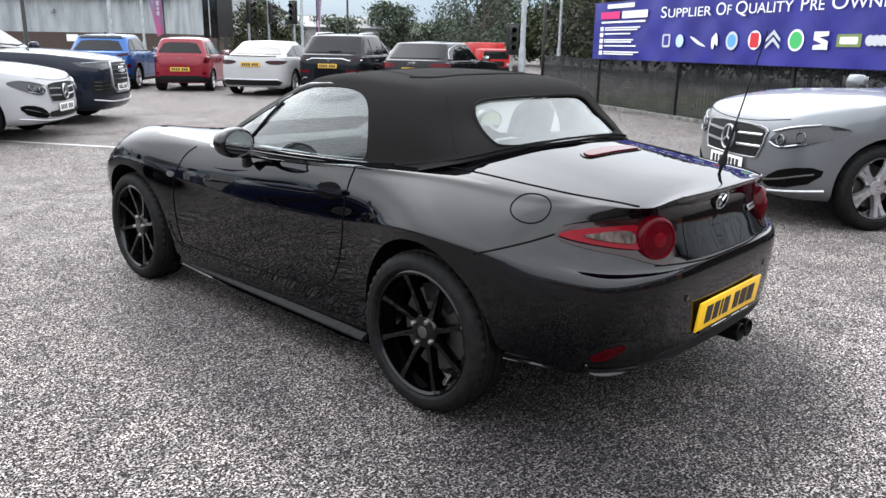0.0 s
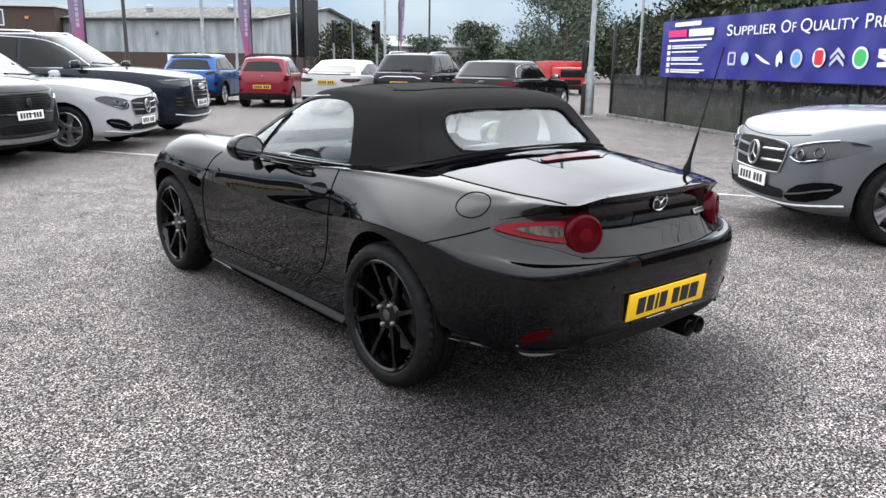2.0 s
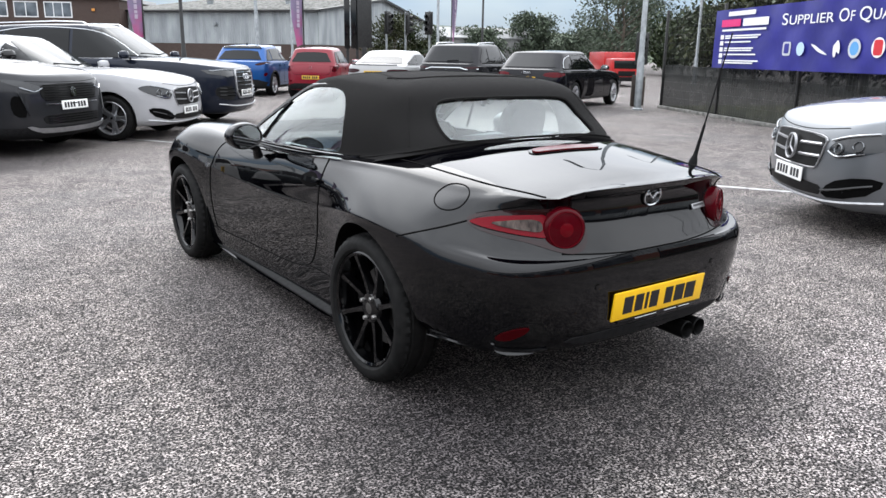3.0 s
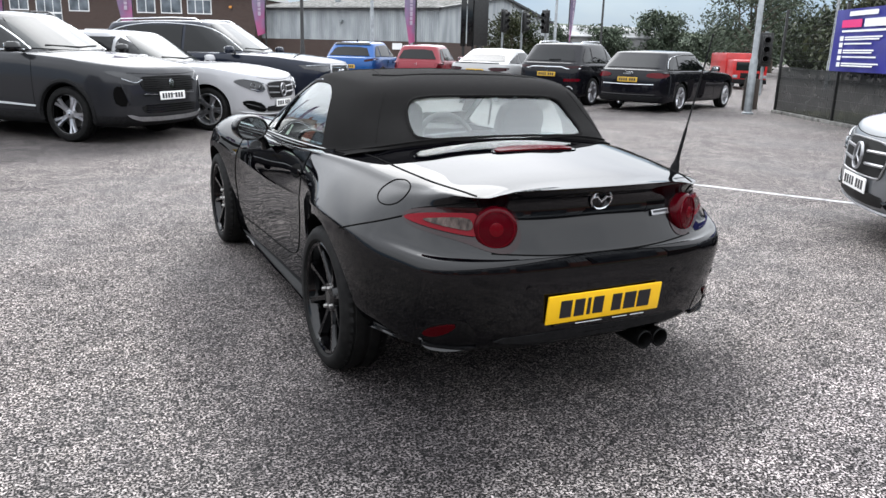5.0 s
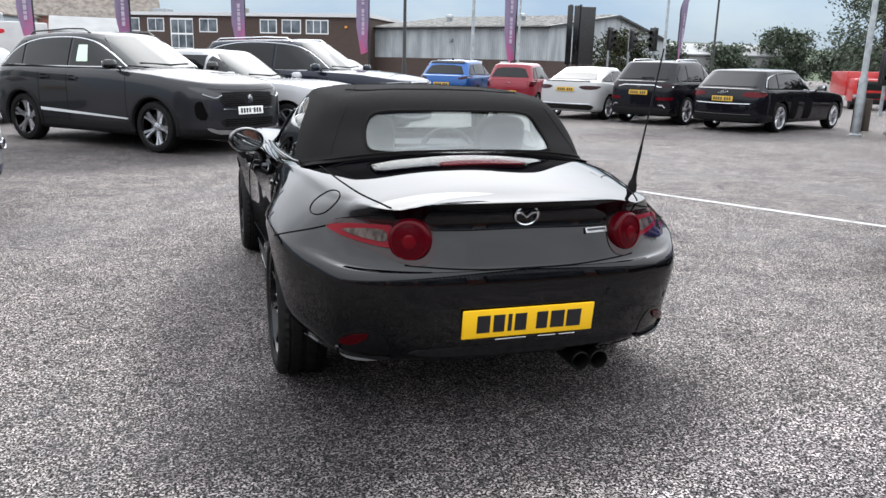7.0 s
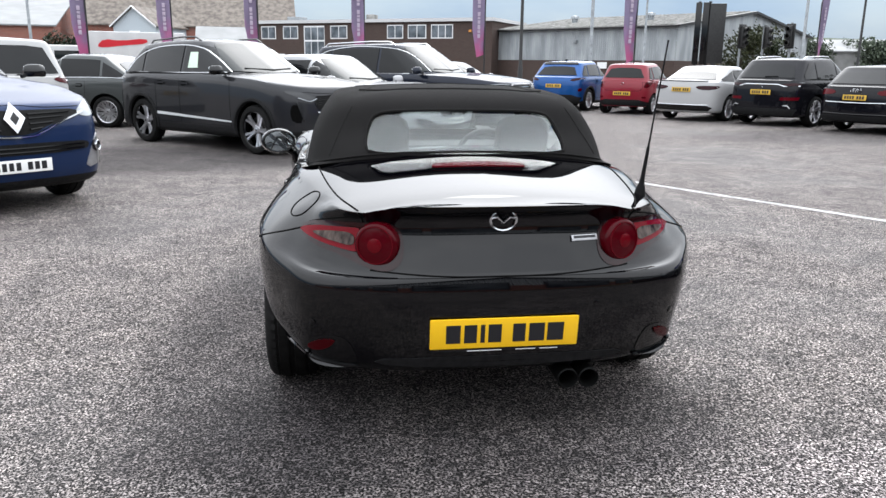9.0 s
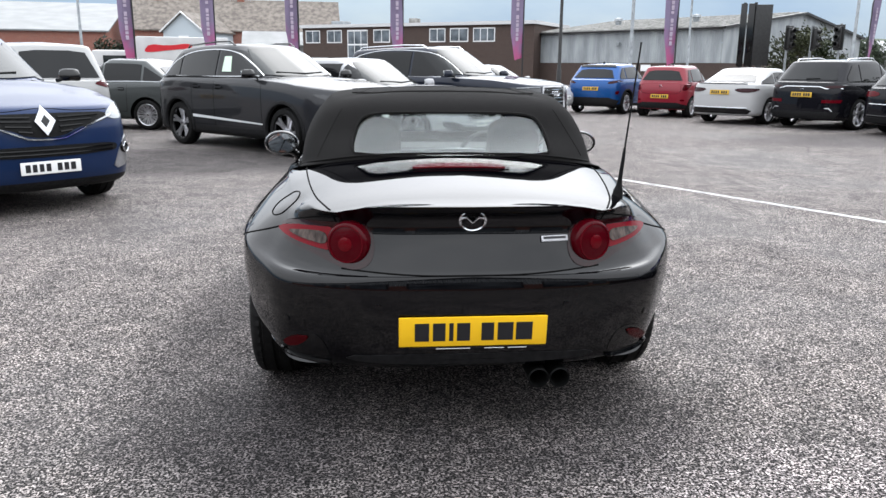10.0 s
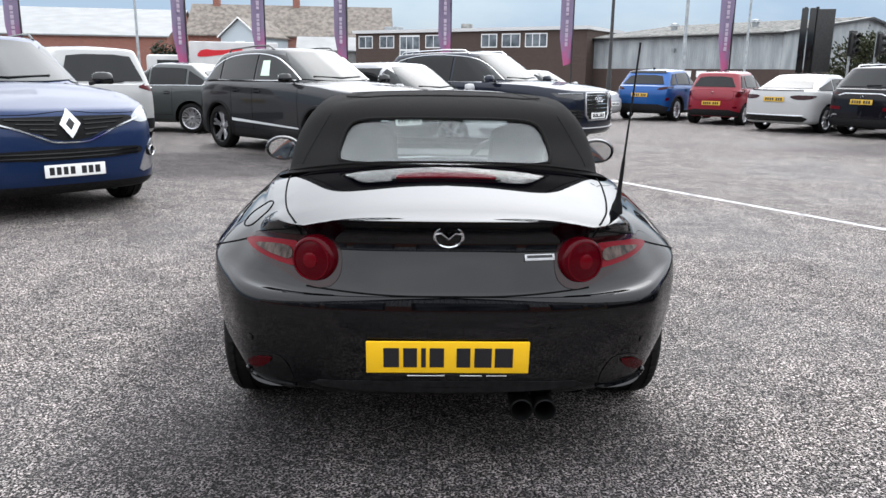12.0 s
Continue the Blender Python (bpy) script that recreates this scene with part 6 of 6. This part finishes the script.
def flat(name, poly, material, y=-.128, label=""):
    return part(name, prism(poly, "y", y, y + .004), material, ban, label, smooth=False)


flat("heading_bar", rounded(.62, 2.20, 1.72, 2.29, .02), BANNER_WHITE)
flat("heading_bar", rounded(.36, 1.98, 1.16, 2.13, .02), PINK)
flat("heading_bar", rounded(1.26, 1.98, 2.24, 2.13, .02), BANNER_WHITE)
flat("text_bar", rounded(.40, 1.89, 2.18, 1.93, .01), BANNER_WHITE)
for i in range(5):
    z = 1.77 - i * .128
    flat("tick_box", rounded(.36, z - .045, .50, z + .045, .008), BANNER_WHITE)
    flat("text_bar", rounded(.56, z + .008, 2.0 - .12 * ((i * 7) % 4), z + .036, .008), BANNER_WHITE)
    if i % 2 == 0:
        flat("text_bar", rounded(.56, z - .036, 1.9 - .1 * (i % 3), z - .008, .008), BANNER_WHITE)


def disc(x, z, r, n=24, k=1.0):
    return [(x + r * math.cos(2 * math.pi * i / n), z + r * k * math.sin(2 * math.pi * i / n)) for i in range(n)]


PRINT = {n: mat(n + "_print", c, .5) for n, c in (("grey", (.5, .52, .55)), ("sky", (.10, .32, .62)), ("red", (.55, .02, .03)), ("green", (.05, .42, .12)), ("olive", (.16, .22, .07)), ("pale_blue", (.45, .6, .8)))}
flat("maker_mark", rounded(2.84, 1.39, 3.10, 1.64, .05), PRINT["grey"])
flat("maker_mark_inner", rounded(2.89, 1.43, 3.05, 1.61, .03), BANNER, -.130)
flat("maker_mark", disc(3.41, 1.51, .12), PRINT["pale_blue"])
flat("maker_mark", fair([(3.70, 1.60), (3.85, 1.57), (4.0, 1.50), (4.2, 1.42), (4.22, 1.40), (4.0, 1.44), (3.86, 1.50)], 1), BANNER_WHITE)
flat("maker_mark", fair([(4.38, 1.38), (4.44, 1.36), (4.46, 1.48), (4.55, 1.40), (4.54, 1.56), (4.48, 1.66), (4.42, 1.60), (4.36, 1.55)], 1), BANNER_WHITE)
flat("maker_mark", disc(4.92, 1.51, .155), PRINT["grey"])
flat("maker_mark_inner", disc(4.92, 1.51, .11), PRINT["sky"], -.130)
flat("maker_mark", disc(5.49, 1.52, .155), BANNER_WHITE)
flat("maker_mark_inner", rounded(5.385, 1.40, 5.595, 1.64, .05), PRINT["red"], -.130)
for dz in (0, .11):
    flat("maker_mark", [(5.76, 1.38 + dz), (5.92, 1.50 + dz), (6.08, 1.38 + dz), (6.08, 1.43 + dz), (5.92, 1.57 + dz), (5.76, 1.43 + dz)], PRINT["grey"])
flat("maker_mark", disc(6.42, 1.515, .165), BANNER_WHITE)
flat("maker_mark_inner", disc(6.42, 1.515, .13), PRINT["green"], -.130)
flat("maker_mark", [(6.78, 1.38), (7.06, 1.38), (7.06, 1.50), (6.88, 1.56), (7.06, 1.58), (7.06, 1.64), (6.78, 1.64), (6.78, 1.52), (6.96, 1.46), (6.78, 1.44)], BANNER_WHITE)
flat("maker_mark", rounded(7.22, 1.42, 7.66, 1.60, .02), PRINT["olive"])
flat("maker_mark_inner", rounded(7.28, 1.46, 7.60, 1.56, .02), BANNER_WHITE, -.130)
for i in range(4):
    ring_ = disc(7.80 + i * .10, 1.51, .075)
    flat("maker_mark", ring_, PRINT["grey"], -.128 - i * .0015)

kerb = thing("kerb", "weathered concrete edging with grit along the fence foot", "kerb", frame2(f0, -fd), kind="structure")
for i in range(24):
    ob = part("edging", box(i * .915 + .005, -.06, -.02, i * .915 + .91, .08, .07, bevel=.012), CONCRETE, kerb)
vb = slab([(f0.x + .12, f0.y - .06, .06), (f0.x + .12 + 60 * -fd.x, f0.y - .06 - 60 * fd.y, .06), (f0.x + 70 - 60 * fd.x, f0.y - 60 * fd.y - 30, .06), (f0.x + 30, f0.y - 12, .06)], .2)
tagged(part("verge", vb, GRASS_SOIL, smooth=False), "rough grass verge behind the fence", "verge", kind="structure")

# ---------------------------------------------------------------- poles, flags, lights


def street_lamp(x, y, h, r, material, label):
    root = thing("street_lamp", label, "street lamp", pose(x, y, 0), "lamp posts")
    part("column", lathe([(0, r * 1.9), (.03, r * 1.9), (.06, r * 1.35), (1.3, r * 1.3), (1.36, r), (h, r * .62), (h, 0)], 16, "Z"), material, root)
    part("arm", tube([(0, 0, h - .05), (0, .5, h + .15), (0, 1.1, h + .2)], r * .45, 8), material, root)
    part("lantern", box(-.13, .9, h + .14, .13, 1.6, h + .26, bevel=.04), material, root)
    return root


street_lamp(13.36, 10.65, 8.0, .070, GALV, "grey galvanised lamp column near the fence")
street_lamp(7.2, 28.1, 8.0, .075, POST_BLACK, "dark lamp column behind the parked cars")
street_lamp(9.9, 27.3, 8.0, .075, GALV, "grey lamp column behind the parked cars")
street_lamp(24.6, 35.6, 9.0, .09, GALV, "tall grey lamp column beside the road")
street_lamp(27.5, 35.0, 9.0, .07, POST_BLACK, "slim dark lamp column beside the road")
street_lamp(20.0, 46.0, 9.0, .08, GALV, "grey lamp column across the road")
street_lamp(-12.5, 30.5, 8.0, .06, GALV, "slim grey lamp column beyond the car park")
street_lamp(31.0, 22.0, 8.0, .08, GALV, "grey lamp column behind the fence")

FLAG = mat("pink_and_purple_flag_cloth", (.4, .1, .3), .75)
fn, fl = FLAG.node_tree.nodes, FLAG.node_tree.links
f_tc, f_sp, f_rp, f_no, f_ad = fn.new("ShaderNodeTexCoord"), fn.new("ShaderNodeSeparateXYZ"), fn.new("ShaderNodeValToRGB"), fn.new("ShaderNodeTexNoise"), fn.new("ShaderNodeMath")
f_no.inputs["Scale"].default_value = 1.1
f_ad.operation = "MULTIPLY_ADD"
f_ad.inputs[1].default_value = .16
fl.new(f_tc.outputs["Object"], f_sp.inputs["Vector"])
fl.new(f_tc.outputs["Object"], f_no.inputs["Vector"])
fl.new(f_sp.outputs["Z"], f_ad.inputs[0])
fl.new(f_no.outputs["Fac"], f_ad.inputs[2])
for at, c in ((.0, (.26, .15, .20)), (.76, (.34, .07, .17)), (.92, (.22, .12, .22)), (1.0, (.17, .135, .21))):
    e = f_rp.color_ramp.elements[0] if at == 0 else f_rp.color_ramp.elements.new(at) if at < 1 else f_rp.color_ramp.elements[-1]
    e.position, e.color = at, (*c, 1)
fl.new(f_ad.outputs["Value"], f_rp.inputs["Fac"])
fl.new(f_rp.outputs["Color"], fn["Principled BSDF"].inputs["Base Color"])

FLAG_PRINT = mat("pale_flag_print", (.36, .30, .37), .7)


def feather_flag(x, y, az, low, h=5.2):
    """A sail-shaped flag on a bent pole."""
    root = thing("feather_flag", "tall pink and purple feather flag on a thin pole", "flag", pose(x, y, 0, 0, 0, az), "feather flags")
    pole = [(0, 0, z) for z in np.linspace(0, h - .8, 8)] + [(.05, 0, h - .45), (.2, 0, h - .15), (.45, 0, h)]
    part("pole", tube(pole, [.03] * 8 + [.018, .015, .012], 8), POST_BLACK, root)
    bm = bmesh.new()
    rows = []
    for i in range(15):
        f = i / 14
        z = low + (h - low - .02) * f
        wdt = .46 * min(1, .62 + f * 1.3) * (1 if f < .82 else max(.12, 1 - (f - .82) * 3.2))
        x0 = 0 if z < h - .8 else .45 * ((z - (h - .8)) / .8) ** 2
        rows.append([bm.verts.new((x0 + .02 + wdt * u, .07 * math.sin(3.0 * u + 4 * f + x), z - .10 * u * (1 - f))) for u in (0, .25, .5, .75, 1)])
    for a, b in zip(rows, rows[1:]):
        for j in range(4):
            bm.faces.new((a[j], a[j + 1], b[j + 1], b[j]))
    sail = part("sail", bm, FLAG, root)
    for side in (-.088, .088):
        z = low + .62
        for k in range(10):
            tall = (.15, .10, .17, .13, .08)[k % 5]
            part("lettering_bar", box(.18, side - .004, z, .285, side + .004, z + tall, bevel=.002), FLAG_PRINT, sail)
            z += tall + (.16 if k == 5 else .035)
    part("base", lathe([(0, .3), (.06, .28), (.1, .06), (.3, .05), (.3, 0)], 16, "Z"), POST_BLACK, root)


for x, y, az, low in ((-8.9, 25.6, 200, 1.6), (-6.2, 26.3, 190, 1.8), (-3.2, 26.8, 185, 1.75), (.75, 26.9, 185, 1.75), (5.35, 26.5, 170, 1.75), (10.8, 24.9, 175, 1.6), (23.4, 32.6, 20, 2.0), (-14.0, 24.0, 200, 1.8)):
    feather_flag(x, y, az, low)

sign = thing("roadside_screen", "tall black roadside display screen on posts, turned away", "sign", frame2((18.16, 35.28, 0), (1.34, -.71)))
part("screen_box", box(.72, 0, 1.6, 1.52, .25, 4.58, m=pose(.72, 0, 0, 0, 0, 12) @ pose(-.72, 0, 0), bevel=.02), POST_BLACK, sign)
for a in (.0, .36):
    part("screen_cabinet", box(a, .1, 1.55, a + .30, .6, 4.65, bevel=.02), GLOSS, sign)
for x in (.1, .62):
    part("frame_post", box(x, .2, 0, x + .14, .34, 4.7), POST_BLACK, sign)
part("post", box(.95, .05, 0, 1.2, .2, 1.65), POST_BLACK, sign)


def traffic_light(x, y, az, low=0.0):
    root = thing("traffic_light", "black traffic light head on a grey pole", "traffic light", pose(x, y, -low, 0, 0, az), "traffic lights")
    part("pole", lathe([(0, .06), (3.6, .06), (3.6, 0)], 12, "Z"), GALV, root)
    part("backboard", box(-.24, -.10, 2.35, .24, -.06, 3.55, bevel=.02), POST_BLACK, root)
    head = part("head", box(-.15, -.28, 2.45, .15, -.10, 3.45, bevel=.02), POST_BLACK, root)
    for i in range(3):
        part("lens", lathe([(0, .10), (.02, .10), (.03, .0)], 16, "Y", Matrix.Translation((0, -.31, 2.62 + i * .33))), DARK, head)
        part("hood", lathe([(0, .12), (.16, .11), (.16, .10), (0, .11)], 16, "Y", Matrix.Translation((0, -.44, 2.63 + i * .33)), True), POST_BLACK, head)


traffic_light(20.3, 34.4, 15)
traffic_light(21.8, 34.8, 40)
traffic_light(22.2, 33.0, -60)
traffic_light(21.7, 17.7, -40, 1.3)

# bollards and stub posts by the gate
for x, y, h in ((14.35, 11.6, .85), (14.9, 11.9, .8)):
    b = thing("gate_post", "short dark wooden gate post", "post", pose(x, y, 0), "gate posts")
    part("shaft", box(-.09, -.09, 0, .09, .09, h, bevel=.02), vary(mat("brown_timber", (.03, .022, .018), .8), 8, (.02, .015, .012), (.045, .033, .026), stretch=(1, 1, .1)) if "brown_timber" not in bpy.data.materials else bpy.data.materials["brown_timber"], b)

# red box truck on the road
truck = thing("red_truck", "red box truck on the road beyond the car park", "truck", frame2((25.3, 21.7, 0), (.83, -.55)) @ Matrix.Scale(.72, 4))
part("load_box", box(-1.0, 1.2, .75, 1.15, 5.6, 2.15, bevel=.04), RED_PAINT, truck)
tc_ = part("cab", box(-.95, -.6, .45, 1.05, 1.15, 1.75, bevel=.12), RED_PAINT, truck)
part("windscreen", box(-.78, -.615, 1.12, .88, -.58, 1.62, bevel=.01), CAR_GLASS, tc_)
part("bumper", box(-.95, -.68, .35, 1.05, -.55, .62, bevel=.03), PLASTIC, tc_)
part("grille", box(-.5, -.62, .66, .6, -.58, .98, bevel=.01), PLASTIC, tc_)
for sx in (-.8, .9):
    part("headlamp", box(sx - .14, -.63, .68, sx + .14, -.57, .86, bevel=.02), CLEAR, tc_)
    for y in (.2, 4.4):
        piece("wheel", "truck_wheel", lambda: lathe([(-.12, .0), (-.12, .36), (-.1, .42), (.1, .42), (.12, .36), (.12, 0)], 24), RUBBER, truck, pose(sx, y, .42))

# white box van with a red panel
VAN_WHITE = vary(mat("white_van_paint", (.5, .5, .5), .4), 1.5, (.42, .42, .42), (.52, .52, .51))
van = thing("white_box_van", "white box van with a red sign panel on its side", "van", frame2((-9.4, 27.4, 0), (.97, .24)))
part("load_box", box(0, 0, .6, 3.4, 2.0, 2.42, bevel=.06), VAN_WHITE, van)
cb_ = part("cab", box(-1.6, .1, .45, .02, 1.9, 1.9, bevel=.15), VAN_WHITE, van)
part("side_window", box(-1.2, .085, 1.2, -.3, .11, 1.7, bevel=.005), CAR_GLASS, cb_)
part("sign_panel", prism(fair([(.25, 1.88), (.5, 2.15), (1.1, 2.08), (2.0, 2.2), (2.05, 2.0), (1.2, 1.92), (.45, 1.82)], 1), "y", -.012, -.002), mat("red_sign_print", (.5, .01, .02), .5), van, smooth=False)
for x in (-.9, 2.6):
    piece("wheel", "van_wheel", lambda: lathe([(-.1, .0), (-.1, .3), (-.08, .34), (.08, .34), (.1, .3), (.1, 0)], 24, "Y"), RUBBER, van, pose(x, .12, .34))
    piece("wheel", "van_wheel", lambda: None, RUBBER, van, pose(x, 1.88, .34))

# ---------------------------------------------------------------- trees
BARK = vary(mat("bark", (.06, .045, .035), .9), 9, (.035, .027, .02), (.09, .07, .055), stretch=(1, 1, .2))


def leafy(name, a, b):
    m = mat(name, a, .6, spec=.25)
    n, l = m.node_tree.nodes, m.node_tree.links
    g, r = n.new("ShaderNodeNewGeometry"), n.new("ShaderNodeValToRGB")
    r.color_ramp.elements[0].color, r.color_ramp.elements[1].color = (*a, 1), (*b, 1)
    l.new(g.outputs["Random Per Island"], r.inputs["Fac"])
    l.new(r.outputs["Color"], n["Principled BSDF"].inputs["Base Color"])
    return m


# the last kind is for far trees: air haze is mixed into its colour
LEAF = [leafy("green_leaves", (.006, .013, .004), (.028, .040, .012)), leafy("olive_leaves", (.011, .016, .005), (.042, .047, .017)), leafy("dark_leaves", (.005, .010, .004), (.020, .028, .012)), leafy("haze_tinted_leaves", (.030, .042, .028), (.075, .095, .062))]


def tree(x, y, h, spread, kind=0, seed=0, leaves=2600, size=.20, low=.28, label="leafy green tree behind the fence", name="tree"):
    """A tapered trunk with limbs, and a crown of small leaves in uneven clumps."""
    rnd = random.Random(seed)
    root = thing(name, label, name, pose(x, y, 0, 0, 0, rnd.uniform(0, 360)), "trees")
    bm = bmesh.new()
    top = h * .8
    add_tube(bm, [(0, 0, -.1), (.05 * h * .1, 0, h * .25), (rnd.uniform(-.2, .2), rnd.uniform(-.2, .2), h * .5), (rnd.uniform(-.3, .3), rnd.uniform(-.3, .3), top)], [h * .026, h * .02, h * .013, h * .004], 8)
    tips = []
    for i in range(16):
        f = rnd.uniform(low, .92)
        t = rnd.uniform(0, 6.283)
        r = spread * (.45 + .6 * math.sin(math.pi * min(1, (f - low) / (1.02 - low) * .85 + .12))) * rnd.uniform(.65, 1.05)
        z = h * f
        e = Vector((r * math.cos(t), r * math.sin(t), z + h * .07))
        s = Vector((0, 0, max(.15 * h, z - r * .5)))
        add_tube(bm, [s, s.lerp(e, .5) + Vector((0, 0, .04 * h)), e], [h * .009, h * .005, h * .0015], 5)
        tips += [e, s.lerp(e, .62), s.lerp(e, .82) + Vector((rnd.uniform(-.5, .5), rnd.uniform(-.5, .5), .3))]
    tips += [Vector((rnd.uniform(-.3, .3) * spread, rnd.uniform(-.3, .3) * spread, h * rnd.uniform(.75, .97))) for _ in range(8)]
    part("trunk", bm, BARK, root)
    vs, fs = [], []
    for i in range(leaves):
        c = rnd.choice(tips)
        g = spread * .20
        p = c + Vector((rnd.gauss(0, g), rnd.gauss(0, g), rnd.gauss(0, g * .75)))
        if p.z < .3:
            continue
        n = Vector((rnd.gauss(0, 1), rnd.gauss(0, 1), rnd.gauss(.4, 1))).normalized()
        u = n.orthogonal().normalized()
        v = n.cross(u)
        s = size * rnd.uniform(.55, 1.3)
        k = len(vs)
        vs += [p - u * s, p + v * s * .45, p + u * s, p - v * s * .45]
        fs.append((k, k + 1, k + 2, k + 3))
    me = bpy.data.meshes.new("crown")
    me.from_pydata([tuple(q) for q in vs], [], fs)
    me.materials.append(LEAF[kind])
    ob = new("crown", me)
    ob.parent = root
    return root


rt = random.Random(5)
# wood along the road behind the fence
for i in range(15):
    a = i / 14
    x, y = 24 + 24 * a + rt.uniform(-2, 2), 2 + 33 * a + rt.uniform(-2, 2)
    tree(x, y, rt.uniform(4.2, 6), rt.uniform(2.4, 3.2), rt.choice((0, 1, 2)), 100 + i, 4200, .2, .14)
for i in range(9):
    x, y = 18.5 + i * 1.3 - 8 * (i % 2) * 0 + rt.uniform(-1, 1), -6 + i * 2.4 + rt.uniform(-1, 1)
    tree(x + 4, y, rt.uniform(3.0, 4.2), rt.uniform(1.6, 2.2), rt.choice((0, 1)), 140 + i, 3000, .17, .12)
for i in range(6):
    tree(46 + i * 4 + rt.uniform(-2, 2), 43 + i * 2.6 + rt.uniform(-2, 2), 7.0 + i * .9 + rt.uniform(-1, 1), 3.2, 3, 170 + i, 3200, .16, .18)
# far trees over the road and hill, with haze painted into their leaves
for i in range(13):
    tree(56 + i * 2.6 + rt.uniform(-2, 2), 88 - i * 2.0 + rt.uniform(-3, 3), (4.4 if i < 4 else 6.4 if 4 < i < 7 else 4.6) + rt.uniform(-.5, .5), 3.0 if 3 < i < 7 else 2.6, 3, 200 + i, 4200, .24, .12, "distant green tree, paled with painted haze")
# shrubs beside the shed and the warehouse
for x, y, h, s, k in ((22.7, 38.2, 3.4, 1.3, 1), (24.2, 39.6, 3.6, 1.6, 1), (25.6, 40.5, 3.0, 1.3, 0), (-12.5, 36.0, 2.3, 1.0, 2), (26.8, 41.2, 2.2, 1.0, 1)):
    tree(x, y, h, s, k, int(x * 10), 2600, .11, .12, "bushy green shrub beside the road", "shrub")

hill = shell([[(0, -30, -2), (0, 0, -2), (0, 30, -2)], [(90, -30, -2), (110, 0, -2), (90, 30, -2)], [(60, -12, 5), (75, 0, 6), (60, 12, 5)], [(0, -6, 9), (0, 0, 10), (0, 6, 9)]], 8, 6)
bmesh.ops.transform(hill, matrix=pose(120, 190, 0, 0, 0, -30), verts=hill.verts)
tagged(part("far_hill", hill, vary(mat("far_woodland", (.05, .07, .04), .95), .12, (.035, .05, .03), (.08, .10, .06), detail=10), smooth=True), "distant wooded rise on the horizon", "hill", kind="structure")
far = house("far_shop_unit", "distant low shop unit with a pale roof", frame2((54, 86, 0), (.9, -.45)), 18, 10, 3.6, 5.0, WHITE_WALL, PALE_ROOF)
